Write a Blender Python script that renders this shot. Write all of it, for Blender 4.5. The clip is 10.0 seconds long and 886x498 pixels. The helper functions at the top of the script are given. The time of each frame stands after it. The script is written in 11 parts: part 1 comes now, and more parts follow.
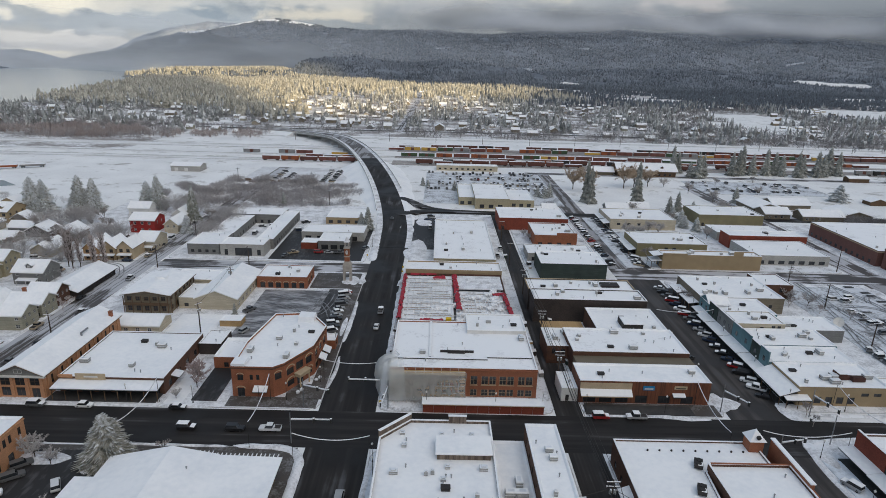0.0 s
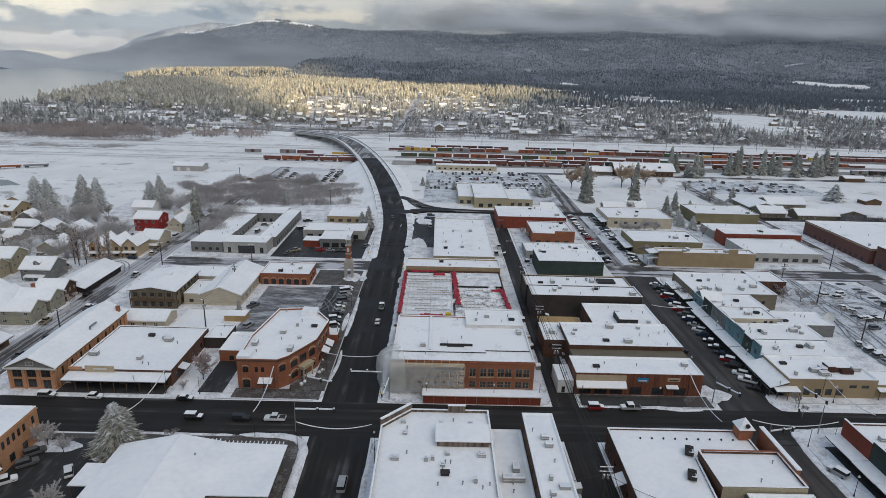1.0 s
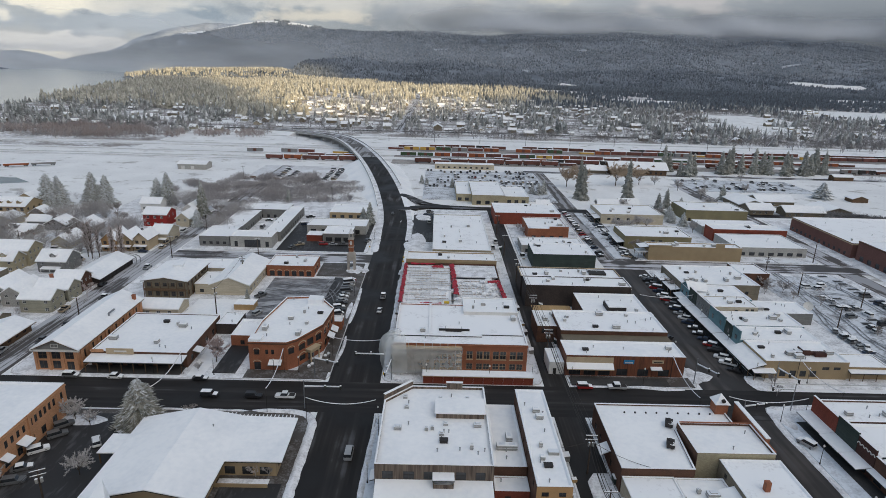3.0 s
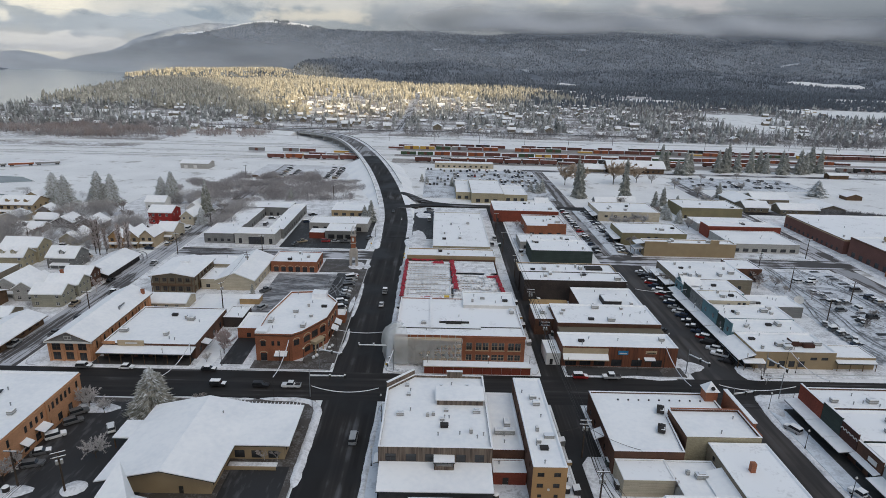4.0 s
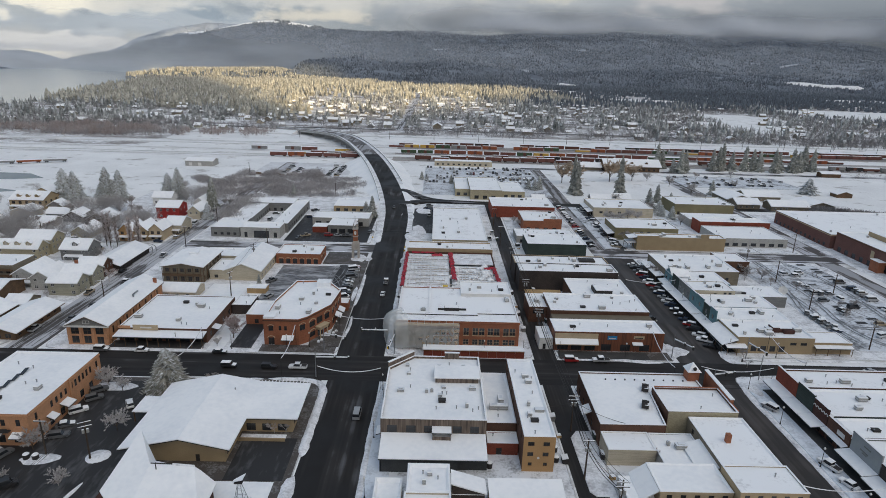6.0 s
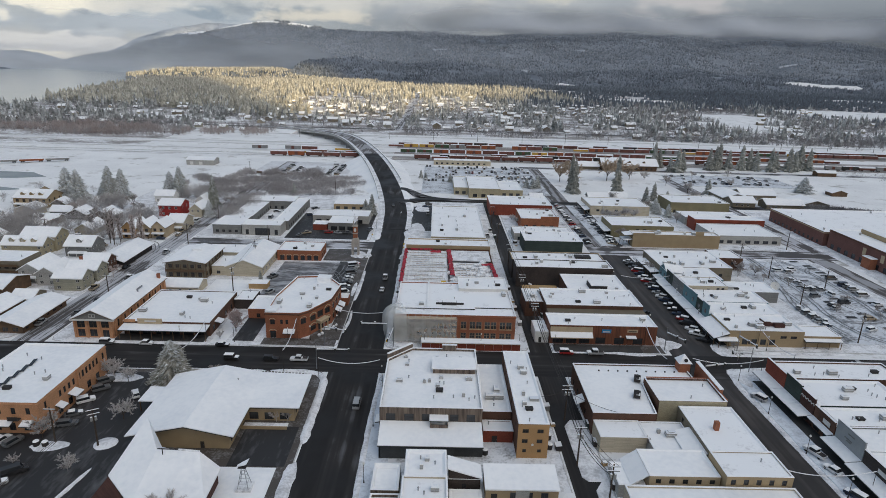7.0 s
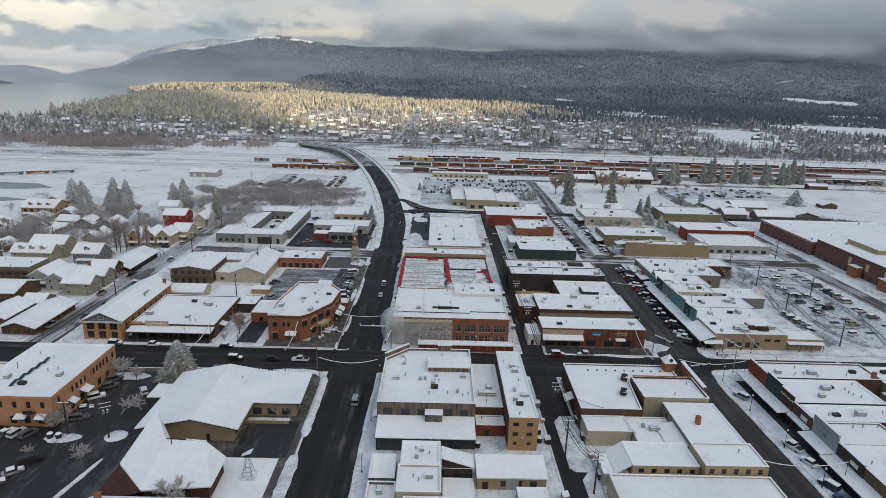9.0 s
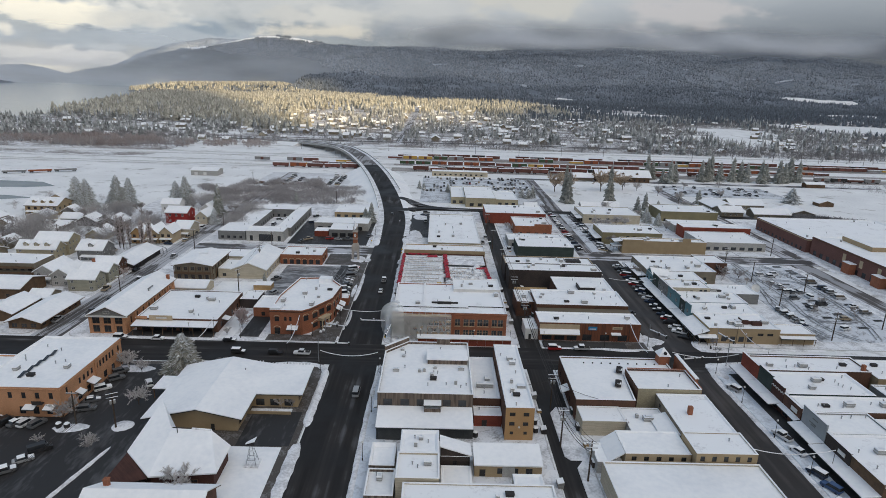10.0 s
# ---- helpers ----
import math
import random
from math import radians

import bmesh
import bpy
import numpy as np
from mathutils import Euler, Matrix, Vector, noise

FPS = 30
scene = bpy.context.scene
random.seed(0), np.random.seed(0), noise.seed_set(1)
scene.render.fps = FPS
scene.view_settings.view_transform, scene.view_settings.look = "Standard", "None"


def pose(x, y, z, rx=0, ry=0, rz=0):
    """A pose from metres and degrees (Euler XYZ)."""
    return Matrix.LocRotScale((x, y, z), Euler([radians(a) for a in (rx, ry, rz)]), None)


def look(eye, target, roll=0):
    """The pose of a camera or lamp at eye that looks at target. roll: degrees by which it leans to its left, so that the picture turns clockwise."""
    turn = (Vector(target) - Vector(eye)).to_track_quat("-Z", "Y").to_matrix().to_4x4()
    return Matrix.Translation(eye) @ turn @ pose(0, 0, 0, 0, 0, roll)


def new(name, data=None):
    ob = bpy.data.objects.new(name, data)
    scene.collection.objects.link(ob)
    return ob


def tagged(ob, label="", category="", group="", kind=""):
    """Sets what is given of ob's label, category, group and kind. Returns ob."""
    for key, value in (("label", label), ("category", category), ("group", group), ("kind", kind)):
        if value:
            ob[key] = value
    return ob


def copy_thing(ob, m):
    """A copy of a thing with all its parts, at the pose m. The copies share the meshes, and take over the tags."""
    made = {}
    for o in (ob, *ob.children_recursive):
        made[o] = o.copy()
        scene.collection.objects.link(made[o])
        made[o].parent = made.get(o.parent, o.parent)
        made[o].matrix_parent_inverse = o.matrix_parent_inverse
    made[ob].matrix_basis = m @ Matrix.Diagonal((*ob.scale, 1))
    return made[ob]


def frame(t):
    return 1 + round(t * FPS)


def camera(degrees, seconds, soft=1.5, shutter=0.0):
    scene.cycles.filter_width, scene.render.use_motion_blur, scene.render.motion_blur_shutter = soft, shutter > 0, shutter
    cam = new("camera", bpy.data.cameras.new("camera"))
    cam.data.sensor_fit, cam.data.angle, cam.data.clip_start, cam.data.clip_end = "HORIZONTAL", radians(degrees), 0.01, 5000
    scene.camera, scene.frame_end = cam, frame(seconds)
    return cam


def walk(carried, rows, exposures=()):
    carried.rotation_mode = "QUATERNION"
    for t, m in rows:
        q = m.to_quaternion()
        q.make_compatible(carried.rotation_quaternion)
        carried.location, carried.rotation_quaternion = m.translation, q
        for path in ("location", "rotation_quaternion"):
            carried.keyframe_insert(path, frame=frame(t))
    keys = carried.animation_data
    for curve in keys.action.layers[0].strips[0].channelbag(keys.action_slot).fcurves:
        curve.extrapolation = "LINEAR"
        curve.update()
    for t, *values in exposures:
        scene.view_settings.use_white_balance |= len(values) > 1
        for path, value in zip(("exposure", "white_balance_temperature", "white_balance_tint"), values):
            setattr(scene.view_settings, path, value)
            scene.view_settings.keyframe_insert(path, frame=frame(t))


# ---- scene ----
cam = camera(73.4, 10.0, soft=0.75)
PATH = [
    (0, (23.761, -118.297, 91.146), (23.783, -116.389, 90.547), 1.6),
    (0.5, (23.864, -120.647, 91.199), (23.886, -118.739, 90.6), 1.6),
    (1, (23.763, -123.298, 91.23), (23.786, -121.389, 90.633), 1.6),
    (1.5, (23.685, -126.09, 91.3), (23.71, -124.181, 90.704), 1.6),
    (2, (23.754, -129.0, 91.375), (23.78, -127.091, 90.779), 1.6),
    (2.5, (23.704, -132.027, 91.47), (23.732, -130.118, 90.875), 1.7),
    (4, (23.399, -141.6, 91.933), (23.428, -139.691, 91.337), 1.6),
    (4.5, (23.422, -144.427, 91.908), (23.452, -142.517, 91.312), 1.7),
    (5, (23.319, -147.245, 91.897), (23.35, -145.336, 91.302), 1.7),
    (5.5, (23.521, -149.91, 91.857), (23.55, -148.001, 91.261), 1.7),
    (7, (24.427, -157.172, 91.565), (24.457, -155.263, 90.97), 1.7),
    (7.5, (24.749, -159.57, 91.438), (24.78, -157.661, 90.843), 1.8),
    (8, (24.94, -161.615, 91.383), (24.97, -159.698, 90.815), 1.8),
    (8.5, (25.27, -163.837, 91.185), (25.3, -161.914, 90.636), 1.8),
    (9, (25.608, -166.111, 91.12), (25.638, -164.188, 90.571), 1.8),
    (9.5, (25.771, -168.196, 91.025), (25.801, -166.273, 90.476), 1.8),
    (10, (25.98, -170.216, 90.995), (26.01, -168.294, 90.444), 1.8),
]
walk(cam, [(t, look(eye, target, roll)) for t, eye, target, roll in PATH],
     exposures=((0.0, 0.035), (10.0, 0.035)))

# ---- world and sun ----
SUN_EL, SUN_AZ = radians(12.0), radians(140.0)      # azimuth clockwise from +y
SUN_DIR = Vector((math.sin(SUN_AZ) * math.cos(SUN_EL), math.cos(SUN_AZ) * math.cos(SUN_EL), math.sin(SUN_EL)))

world = bpy.data.worlds.new("winter_sky")
scene.world = world
world.use_nodes = True
wn, wl = world.node_tree.nodes, world.node_tree.links
wn.clear()


def wnode(kind, **sets):
    n = wn.new(kind)
    for key, value in sets.items():
        n.inputs[key].default_value = value
    return n


def ramp(nodes, stops, interp="LINEAR"):
    r = nodes.new("ShaderNodeValToRGB")
    r.color_ramp.interpolation = interp
    while len(r.color_ramp.elements) < len(stops):
        r.color_ramp.elements.new(0.5)
    for e, (pos, col) in zip(r.color_ramp.elements, stops):
        e.position = pos
        e.color = (*col, 1) if len(col) == 3 else col
    return r


sky = wn.new("ShaderNodeTexSky")
sky.sky_type, sky.sun_disc = "NISHITA", False
sky.sun_elevation, sky.sun_rotation = SUN_EL, SUN_AZ
coords = wn.new("ShaderNodeTexCoord")
split = wn.new("ShaderNodeSeparateXYZ")
wl.new(coords.outputs["Generated"], split.inputs[0])
stretch = wnode("ShaderNodeMapping", Scale=(1.9, 1.9, 4.2))
wl.new(coords.outputs["Generated"], stretch.inputs[0])
billow = wnode("ShaderNodeTexNoise", Scale=4.0, Detail=8.0, Roughness=0.50, Distortion=0.15)
wl.new(stretch.outputs[0], billow.inputs["Vector"])
# cloud brightness: dark where it hangs on the hills, lighter above, with bright breaks
height = wnode("ShaderNodeMapRange")
height.inputs["From Min"].default_value, height.inputs["From Max"].default_value = 0.0, 0.16
wl.new(split.outputs["Z"], height.inputs["Value"])
rise_east = ramp(wn, [(0.0, (0.16, 0.175, 0.20)), (0.26, (0.13, 0.147, 0.178)), (0.40, (0.27, 0.295, 0.335)), (0.62, (0.46, 0.485, 0.52)), (0.80, (0.56, 0.585, 0.615)), (1.0, (0.281, 0.366, 0.486))])
rise_west = ramp(wn, [(0.0, (0.50, 0.50, 0.49)), (0.14, (0.45, 0.465, 0.485)), (0.26, (0.39, 0.425, 0.46)), (0.42, (0.40, 0.435, 0.47)), (0.62, (0.46, 0.48, 0.50)), (0.80, (0.56, 0.565, 0.57)), (1.0, (0.289, 0.372, 0.487))])
for r in (rise_east, rise_west):
    wl.new(height.outputs[0], r.inputs[0])
breaks = ramp(wn, [(0.36, (0.70, 0.75, 0.82)), (0.47, (0.92, 0.94, 0.97)), (0.55, (1.12, 1.10, 1.06)), (0.66, (1.34, 1.28, 1.17))])
wl.new(billow.outputs["Fac"], breaks.inputs[0])
west = wnode("ShaderNodeMapRange")
west.inputs["From Min"].default_value, west.inputs["From Max"].default_value = 0.12, -0.30
wl.new(split.outputs["X"], west.inputs["Value"])
rise = wn.new("ShaderNodeMix")
rise.data_type = "RGBA"
wl.new(west.outputs[0], rise.inputs["Factor"])
wl.new(rise_east.outputs[0], rise.inputs["A"])
wl.new(rise_west.outputs[0], rise.inputs["B"])
cloud = wn.new("ShaderNodeMix")
cloud.data_type, cloud.blend_type = "RGBA", "MULTIPLY"
wave = wnode("ShaderNodeMapRange")
wave.inputs["To Min"].default_value, wave.inputs["To Max"].default_value = 0.25, 1.0
wl.new(west.outputs[0], wave.inputs["Value"])
wl.new(wave.outputs[0], cloud.inputs["Factor"])
east = wnode("ShaderNodeMapRange")
east.inputs["From Min"].default_value, east.inputs["From Max"].default_value = 0.10, 0.62
wl.new(split.outputs["X"], east.inputs["Value"])
low = wnode("ShaderNodeMapRange")
low.inputs["From Min"].default_value, low.inputs["From Max"].default_value = 0.20, 0.10
wl.new(split.outputs["Z"], low.inputs["Value"])
heavy = wn.new("ShaderNodeMath")
heavy.operation = "MULTIPLY"
wl.new(east.outputs[0], heavy.inputs[0])
wl.new(low.outputs[0], heavy.inputs[1])
thick = wn.new("ShaderNodeMix")
thick.data_type, thick.blend_type = "RGBA", "MULTIPLY"
thick.inputs["B"].default_value = (0.55, 0.58, 0.62, 1)
wl.new(heavy.outputs[0], thick.inputs["Factor"])
wl.new(rise.outputs["Result"], thick.inputs["A"])
wl.new(thick.outputs["Result"], cloud.inputs["A"])
wl.new(breaks.outputs[0], cloud.inputs["B"])
both = wn.new("ShaderNodeMix")
both.data_type = "RGBA"
both.inputs["Factor"].default_value = 0.93
skyscale = wn.new("ShaderNodeMix")
skyscale.data_type, skyscale.blend_type = "RGBA", "MULTIPLY"
skyscale.inputs["Factor"].default_value = 1.0
skyscale.inputs["B"].default_value = (0.12, 0.12, 0.12, 1)
wl.new(sky.outputs[0], skyscale.inputs["A"])
wl.new(skyscale.outputs["Result"], both.inputs["A"])
# the sun stands behind the cloud and brightens it round about
toward = wn.new("ShaderNodeVectorMath")
toward.operation = "DOT_PRODUCT"
toward.inputs[1].default_value = Vector((SUN_DIR.x, SUN_DIR.y, 0.80)).normalized()
wl.new(coords.outputs["Generated"], toward.inputs[0])
near = wn.new("ShaderNodeMath")
near.operation = "MAXIMUM"
near.inputs[1].default_value = 0.0
wl.new(toward.outputs["Value"], near.inputs[0])
veil = wn.new("ShaderNodeMath")
veil.operation = "POWER"
veil.inputs[1].default_value = 5.0
wl.new(near.outputs[0], veil.inputs[0])
veiled = wn.new("ShaderNodeMix")
veiled.data_type, veiled.blend_type = "RGBA", "ADD"
veiled.inputs["B"].default_value = (1.84, 1.60, 1.31, 1)
wl.new(veil.outputs[0], veiled.inputs["Factor"])
wl.new(cloud.outputs["Result"], veiled.inputs["A"])

# single clouds: bright cream breaks and slate-blue hollows over the lake, softer ones over the hill;
# each at (x / y, z / y) with its half widths, colour, density and softness
CLOUDS = ((-0.36, 0.106, 0.22, 0.032, (0.58, 0.59, 0.595), 0.85, 0.9),
          (-0.56, 0.047, 0.17, 0.021, (0.40, 0.45, 0.51), 0.95, 0.7),
          (-0.41, 0.055, 0.14, 0.024, (0.42, 0.47, 0.535), 0.9, 0.8),
          (-0.365, 0.063, 0.045, 0.011, (0.22, 0.29, 0.37), 0.8, 0.7),
          (-0.59, 0.082, 0.17, 0.029, (0.76, 0.75, 0.72), 0.9, 0.7),
          (-0.625, 0.080, 0.125, 0.023, (1.05, 0.98, 0.82), 1.0, 0.6),
          (-0.49, 0.076, 0.07, 0.015, (0.66, 0.65, 0.62), 0.8, 0.8),
          (-0.53, 0.034, 0.035, 0.008, (0.56, 0.59, 0.62), 0.7, 0.8),
          (-0.655, 0.019, 0.095, 0.015, (0.82, 0.80, 0.765), 1.0, 0.3),
          (-0.575, 0.014, 0.085, 0.013, (0.74, 0.725, 0.705), 1.0, 0.3),
          (-0.505, 0.010, 0.050, 0.011, (0.66, 0.655, 0.65), 1.0, 0.3),
          (-0.62, 0.007, 0.13, 0.008, (0.56, 0.555, 0.56), 0.8, 0.9),
          (-0.660, -0.001, 0.075, 0.0040, (0.92, 0.84, 0.66), 0.9, 0.9),
          (-0.585, -0.008, 0.090, 0.0045, (0.80, 0.74, 0.64), 0.9, 0.9),
          (-0.238, 0.089, 0.045, 0.014, (0.58, 0.575, 0.56), 0.9, 0.5),
          (-0.145, 0.088, 0.080, 0.020, (0.66, 0.645, 0.61), 0.85, 1.1),
          (-0.190, 0.064, 0.085, 0.012, (0.74, 0.69, 0.60), 0.85, 0.7),
          (0.0, 0.10, 0.10, 0.04, (0.54, 0.55, 0.56), 0.7, 1.6),
          (0.13, 0.118, 0.080, 0.026, (0.60, 0.585, 0.54), 0.8, 1.0),
          (0.375, 0.114, 0.095, 0.028, (0.54, 0.52, 0.53), 0.8, 1.0))
ahead_y = wn.new("ShaderNodeMath")
ahead_y.operation = "MAXIMUM"
ahead_y.inputs[1].default_value = 0.05
wl.new(split.outputs["Y"], ahead_y.inputs[0])
flat = wn.new("ShaderNodeCombineXYZ")
for axis in "XZ":
    over_y = wn.new("ShaderNodeMath")
    over_y.operation = "DIVIDE"
    wl.new(split.outputs[axis], over_y.inputs[0])
    wl.new(ahead_y.outputs[0], over_y.inputs[1])
    wl.new(over_y.outputs[0], flat.inputs["X" if axis == "X" else "Y"])
curl = wnode("ShaderNodeMapping", Scale=(1.0, 2.4, 1.0))
wl.new(flat.outputs[0], curl.inputs[0])
puff = wnode("ShaderNodeTexNoise", Scale=13.0, Detail=7.0, Roughness=0.56)
wl.new(curl.outputs[0], puff.inputs["Vector"])
edge = wnode("ShaderNodeMapRange")
edge.inputs["To Min"].default_value, edge.inputs["To Max"].default_value = -1.9, 1.9
wl.new(puff.outputs["Fac"], edge.inputs["Value"])
layer = veiled.outputs["Result"]
for u0, v0, su, sv, tone, dense, soft_edge in CLOUDS:
    off, wide, far_off = wn.new("ShaderNodeVectorMath"), wn.new("ShaderNodeVectorMath"), wn.new("ShaderNodeVectorMath")
    off.operation, wide.operation, far_off.operation = "SUBTRACT", "MULTIPLY", "LENGTH"
    off.inputs[1].default_value, wide.inputs[1].default_value = (u0, v0, 0), (1 / su, 1 / sv, 0)
    wl.new(flat.outputs[0], off.inputs[0])
    wl.new(off.outputs[0], wide.inputs[0])
    wl.new(wide.outputs[0], far_off.inputs[0])
    ragged = wn.new("ShaderNodeMath")
    wl.new(far_off.outputs["Value"], ragged.inputs[0])
    wl.new(edge.outputs[0], ragged.inputs[1])
    body = wnode("ShaderNodeMapRange")
    body.interpolation_type = "SMOOTHSTEP"
    body.inputs["From Min"].default_value, body.inputs["From Max"].default_value = 0.85 + soft_edge * 0.5, 0.85 - soft_edge * 0.5
    body.inputs["To Max"].default_value = dense
    wl.new(ragged.outputs[0], body.inputs["Value"])
    laid = wn.new("ShaderNodeMix")
    laid.data_type = "RGBA"
    laid.inputs["B"].default_value = (*tone, 1)
    wl.new(body.outputs[0], laid.inputs["Factor"])
    wl.new(layer, laid.inputs["A"])
    layer = laid.outputs["Result"]
wl.new(layer, both.inputs["B"])
back = wnode("ShaderNodeBackground", Strength=1.0)
wl.new(both.outputs["Result"], back.inputs["Color"])
out = wn.new("ShaderNodeOutputWorld")
wl.new(back.outputs[0], out.inputs[0])

lamp = bpy.data.lights.new("sun", "SUN")
lamp.energy, lamp.angle, lamp.color = 5.0, radians(0.6), (1.0, 0.78, 0.46)
sun = new("sun", lamp)
sun.matrix_world = look(SUN_DIR * 3000, (0, 0, 0))


# ---- materials ----
def mat(name, a, b=None, scale=0.4, fine=6.0, rough=0.8, metal=0.0, bump=0.0, stretch=(1, 1, 1), per_object=0.0,
        snow=0.0, courses=None, ramp_at=(0.35, 0.65), per_island=False, spec=0.3):
    """Two tones mixed at two scales; snow lies where the surface faces up; courses: width and height of bricks or boards."""
    m = bpy.data.materials.new(name)
    m.use_nodes = True
    nt, ln = m.node_tree.nodes, m.node_tree.links
    p = nt["Principled BSDF"]
    p.inputs["Roughness"].default_value, p.inputs["Metallic"].default_value = rough, metal
    p.inputs["Specular IOR Level"].default_value = spec
    b = b or tuple(c * 0.8 for c in a)
    tc = nt.new("ShaderNodeTexCoord")
    mp = nt.new("ShaderNodeMapping")
    mp.inputs["Scale"].default_value = stretch
    ln.new(tc.outputs["Object"], mp.inputs[0])
    n1, n2 = nt.new("ShaderNodeTexNoise"), nt.new("ShaderNodeTexNoise")
    n1.inputs["Scale"].default_value, n1.inputs["Detail"].default_value = scale, 5
    n2.inputs["Scale"].default_value, n2.inputs["Detail"].default_value = fine, 4
    ln.new(mp.outputs[0], n1.inputs["Vector"])
    ln.new(mp.outputs[0], n2.inputs["Vector"])
    add = nt.new("ShaderNodeMath")
    add.operation = "MULTIPLY_ADD"
    add.inputs[1].default_value = 0.4
    ln.new(n2.outputs["Fac"], add.inputs[0])
    sub = nt.new("ShaderNodeMath")
    sub.operation = "MULTIPLY"
    sub.inputs[1].default_value = 0.6
    ln.new(n1.outputs["Fac"], sub.inputs[0])
    ln.new(sub.outputs[0], add.inputs[2])
    r = ramp(nt, [(ramp_at[0], a), (ramp_at[1], b)])
    ln.new(add.outputs[0], r.inputs[0])
    colour = r.outputs[0]
    if per_object or per_island:
        rnd = nt.new("ShaderNodeNewGeometry").outputs["Random Per Island"] if per_island else nt.new("ShaderNodeObjectInfo").outputs["Random"]
        hs = nt.new("ShaderNodeHueSaturation")
        mr = nt.new("ShaderNodeMapRange")
        mr.inputs["To Min"].default_value, mr.inputs["To Max"].default_value = 1 - (per_object or 0.3), 1 + (per_object or 0.3)
        ln.new(rnd, mr.inputs["Value"])
        ln.new(mr.outputs[0], hs.inputs["Value"])
        ln.new(colour, hs.inputs["Color"])
        colour = hs.outputs[0]
    if courses:
        sx = nt.new("ShaderNodeSeparateXYZ")
        ln.new(tc.outputs["Object"], sx.inputs[0])
        xy = nt.new("ShaderNodeMath")
        ln.new(sx.outputs["X"], xy.inputs[0])
        ln.new(sx.outputs["Y"], xy.inputs[1])
        cv = nt.new("ShaderNodeCombineXYZ")
        ln.new(xy.outputs[0], cv.inputs["X"])
        ln.new(sx.outputs["Z"], cv.inputs["Y"])
        bt = nt.new("ShaderNodeTexBrick")
        bt.inputs["Scale"].default_value = 1.0
        bt.inputs["Brick Width"].default_value, bt.inputs["Row Height"].default_value = courses
        bt.inputs["Mortar Size"].default_value = 0.012
        bt.inputs["Color1"].default_value = (1, 1, 1, 1)
        bt.inputs["Color2"].default_value = (0.72, 0.72, 0.72, 1)
        bt.inputs["Mortar"].default_value = (0.6, 0.6, 0.6, 1)
        ln.new(cv.outputs[0], bt.inputs["Vector"])
        mx = nt.new("ShaderNodeMix")
        mx.data_type, mx.blend_type = "RGBA", "MULTIPLY"
        mx.inputs["Factor"].default_value = 0.8
        ln.new(colour, mx.inputs["A"])
        ln.new(bt.outputs["Color"], mx.inputs["B"])
        colour = mx.outputs["Result"]
    if snow:
        ge = nt.new("ShaderNodeNewGeometry")
        sz = nt.new("ShaderNodeSeparateXYZ")
        ln.new(ge.outputs["Normal"], sz.inputs[0])
        n3 = nt.new("ShaderNodeTexNoise")
        n3.inputs["Scale"].default_value = 1.3
        n3.inputs["Detail"].default_value = 5
        ln.new(tc.outputs["Object"], n3.inputs["Vector"])
        ad = nt.new("ShaderNodeMath")
        ln.new(sz.outputs["Z"], ad.inputs[0])
        ln.new(n3.outputs["Fac"], ad.inputs[1])
        if snow < 0:
            rs = nt.new("ShaderNodeMapRange")
            rs.inputs["From Min"].default_value, rs.inputs["From Max"].default_value = 0.92 - snow, 1.22 - snow
        else:
            rs = ramp(nt, [(0.92 - snow, (0, 0, 0)), (1.22 - snow, (1, 1, 1))])
        ln.new(ad.outputs[0], rs.inputs[0])
        mx = nt.new("ShaderNodeMix")
        mx.data_type = "RGBA"
        mx.inputs["B"].default_value = (0.80, 0.83, 0.87, 1)
        ln.new(rs.outputs[0], mx.inputs["Factor"])
        ln.new(colour, mx.inputs["A"])
        colour = mx.outputs["Result"]
    ln.new(colour, p.inputs["Base Color"])
    if bump:
        bp = nt.new("ShaderNodeBump")
        bp.inputs["Strength"].default_value = min(1.0, bump)
        bp.inputs["Distance"].default_value = 0.25
        ln.new(add.outputs[0], bp.inputs["Height"])
        ln.new(bp.outputs[0], p.inputs["Normal"])
    return m


SNOW = mat("roof_snow", (0.95, 0.955, 0.965), (0.79, 0.815, 0.855), 0.09, 0.8, 0.7, bump=0.22, ramp_at=(0.42, 0.74))
SNOW_THIN = mat("thin_roof_snow", (0.93, 0.94, 0.96), (0.60, 0.60, 0.62), 0.16, 1.3, 0.7, bump=0.3, ramp_at=(0.54, 0.74))
SNOW_PILE = mat("ploughed_snow", (0.86, 0.87, 0.90), (0.42, 0.42, 0.44), 0.22, 1.6, 0.8, bump=0.6, ramp_at=(0.44, 0.68))
PAVING_SNOW = mat("trodden_snow", (0.80, 0.82, 0.86), (0.28, 0.285, 0.30), 0.20, 1.7, 0.75, bump=0.4, ramp_at=(0.49, 0.68))
WET_PAVING = mat("wet_paving", (0.085, 0.074, 0.066), (0.28, 0.28, 0.29), 0.25, 2.0, 0.6, bump=0.2, ramp_at=(0.50, 0.72))
CONCRETE = mat("concrete", (0.42, 0.41, 0.39), (0.28, 0.275, 0.265), 0.5, 6.0, 0.85)
KERB = mat("kerb_concrete", (0.40, 0.39, 0.38), (0.65, 0.66, 0.68), 0.3, 3.0, 0.85)
BRICK_RED = mat("red_brick", (0.43, 0.165, 0.088), (0.30, 0.118, 0.068), 0.35, 5.0, 0.85, courses=(0.24, 0.085))
BRICK_ORANGE = mat("orange_brick", (0.68, 0.36, 0.20), (0.56, 0.29, 0.155), 0.35, 5.0, 0.85, courses=(0.24, 0.085))
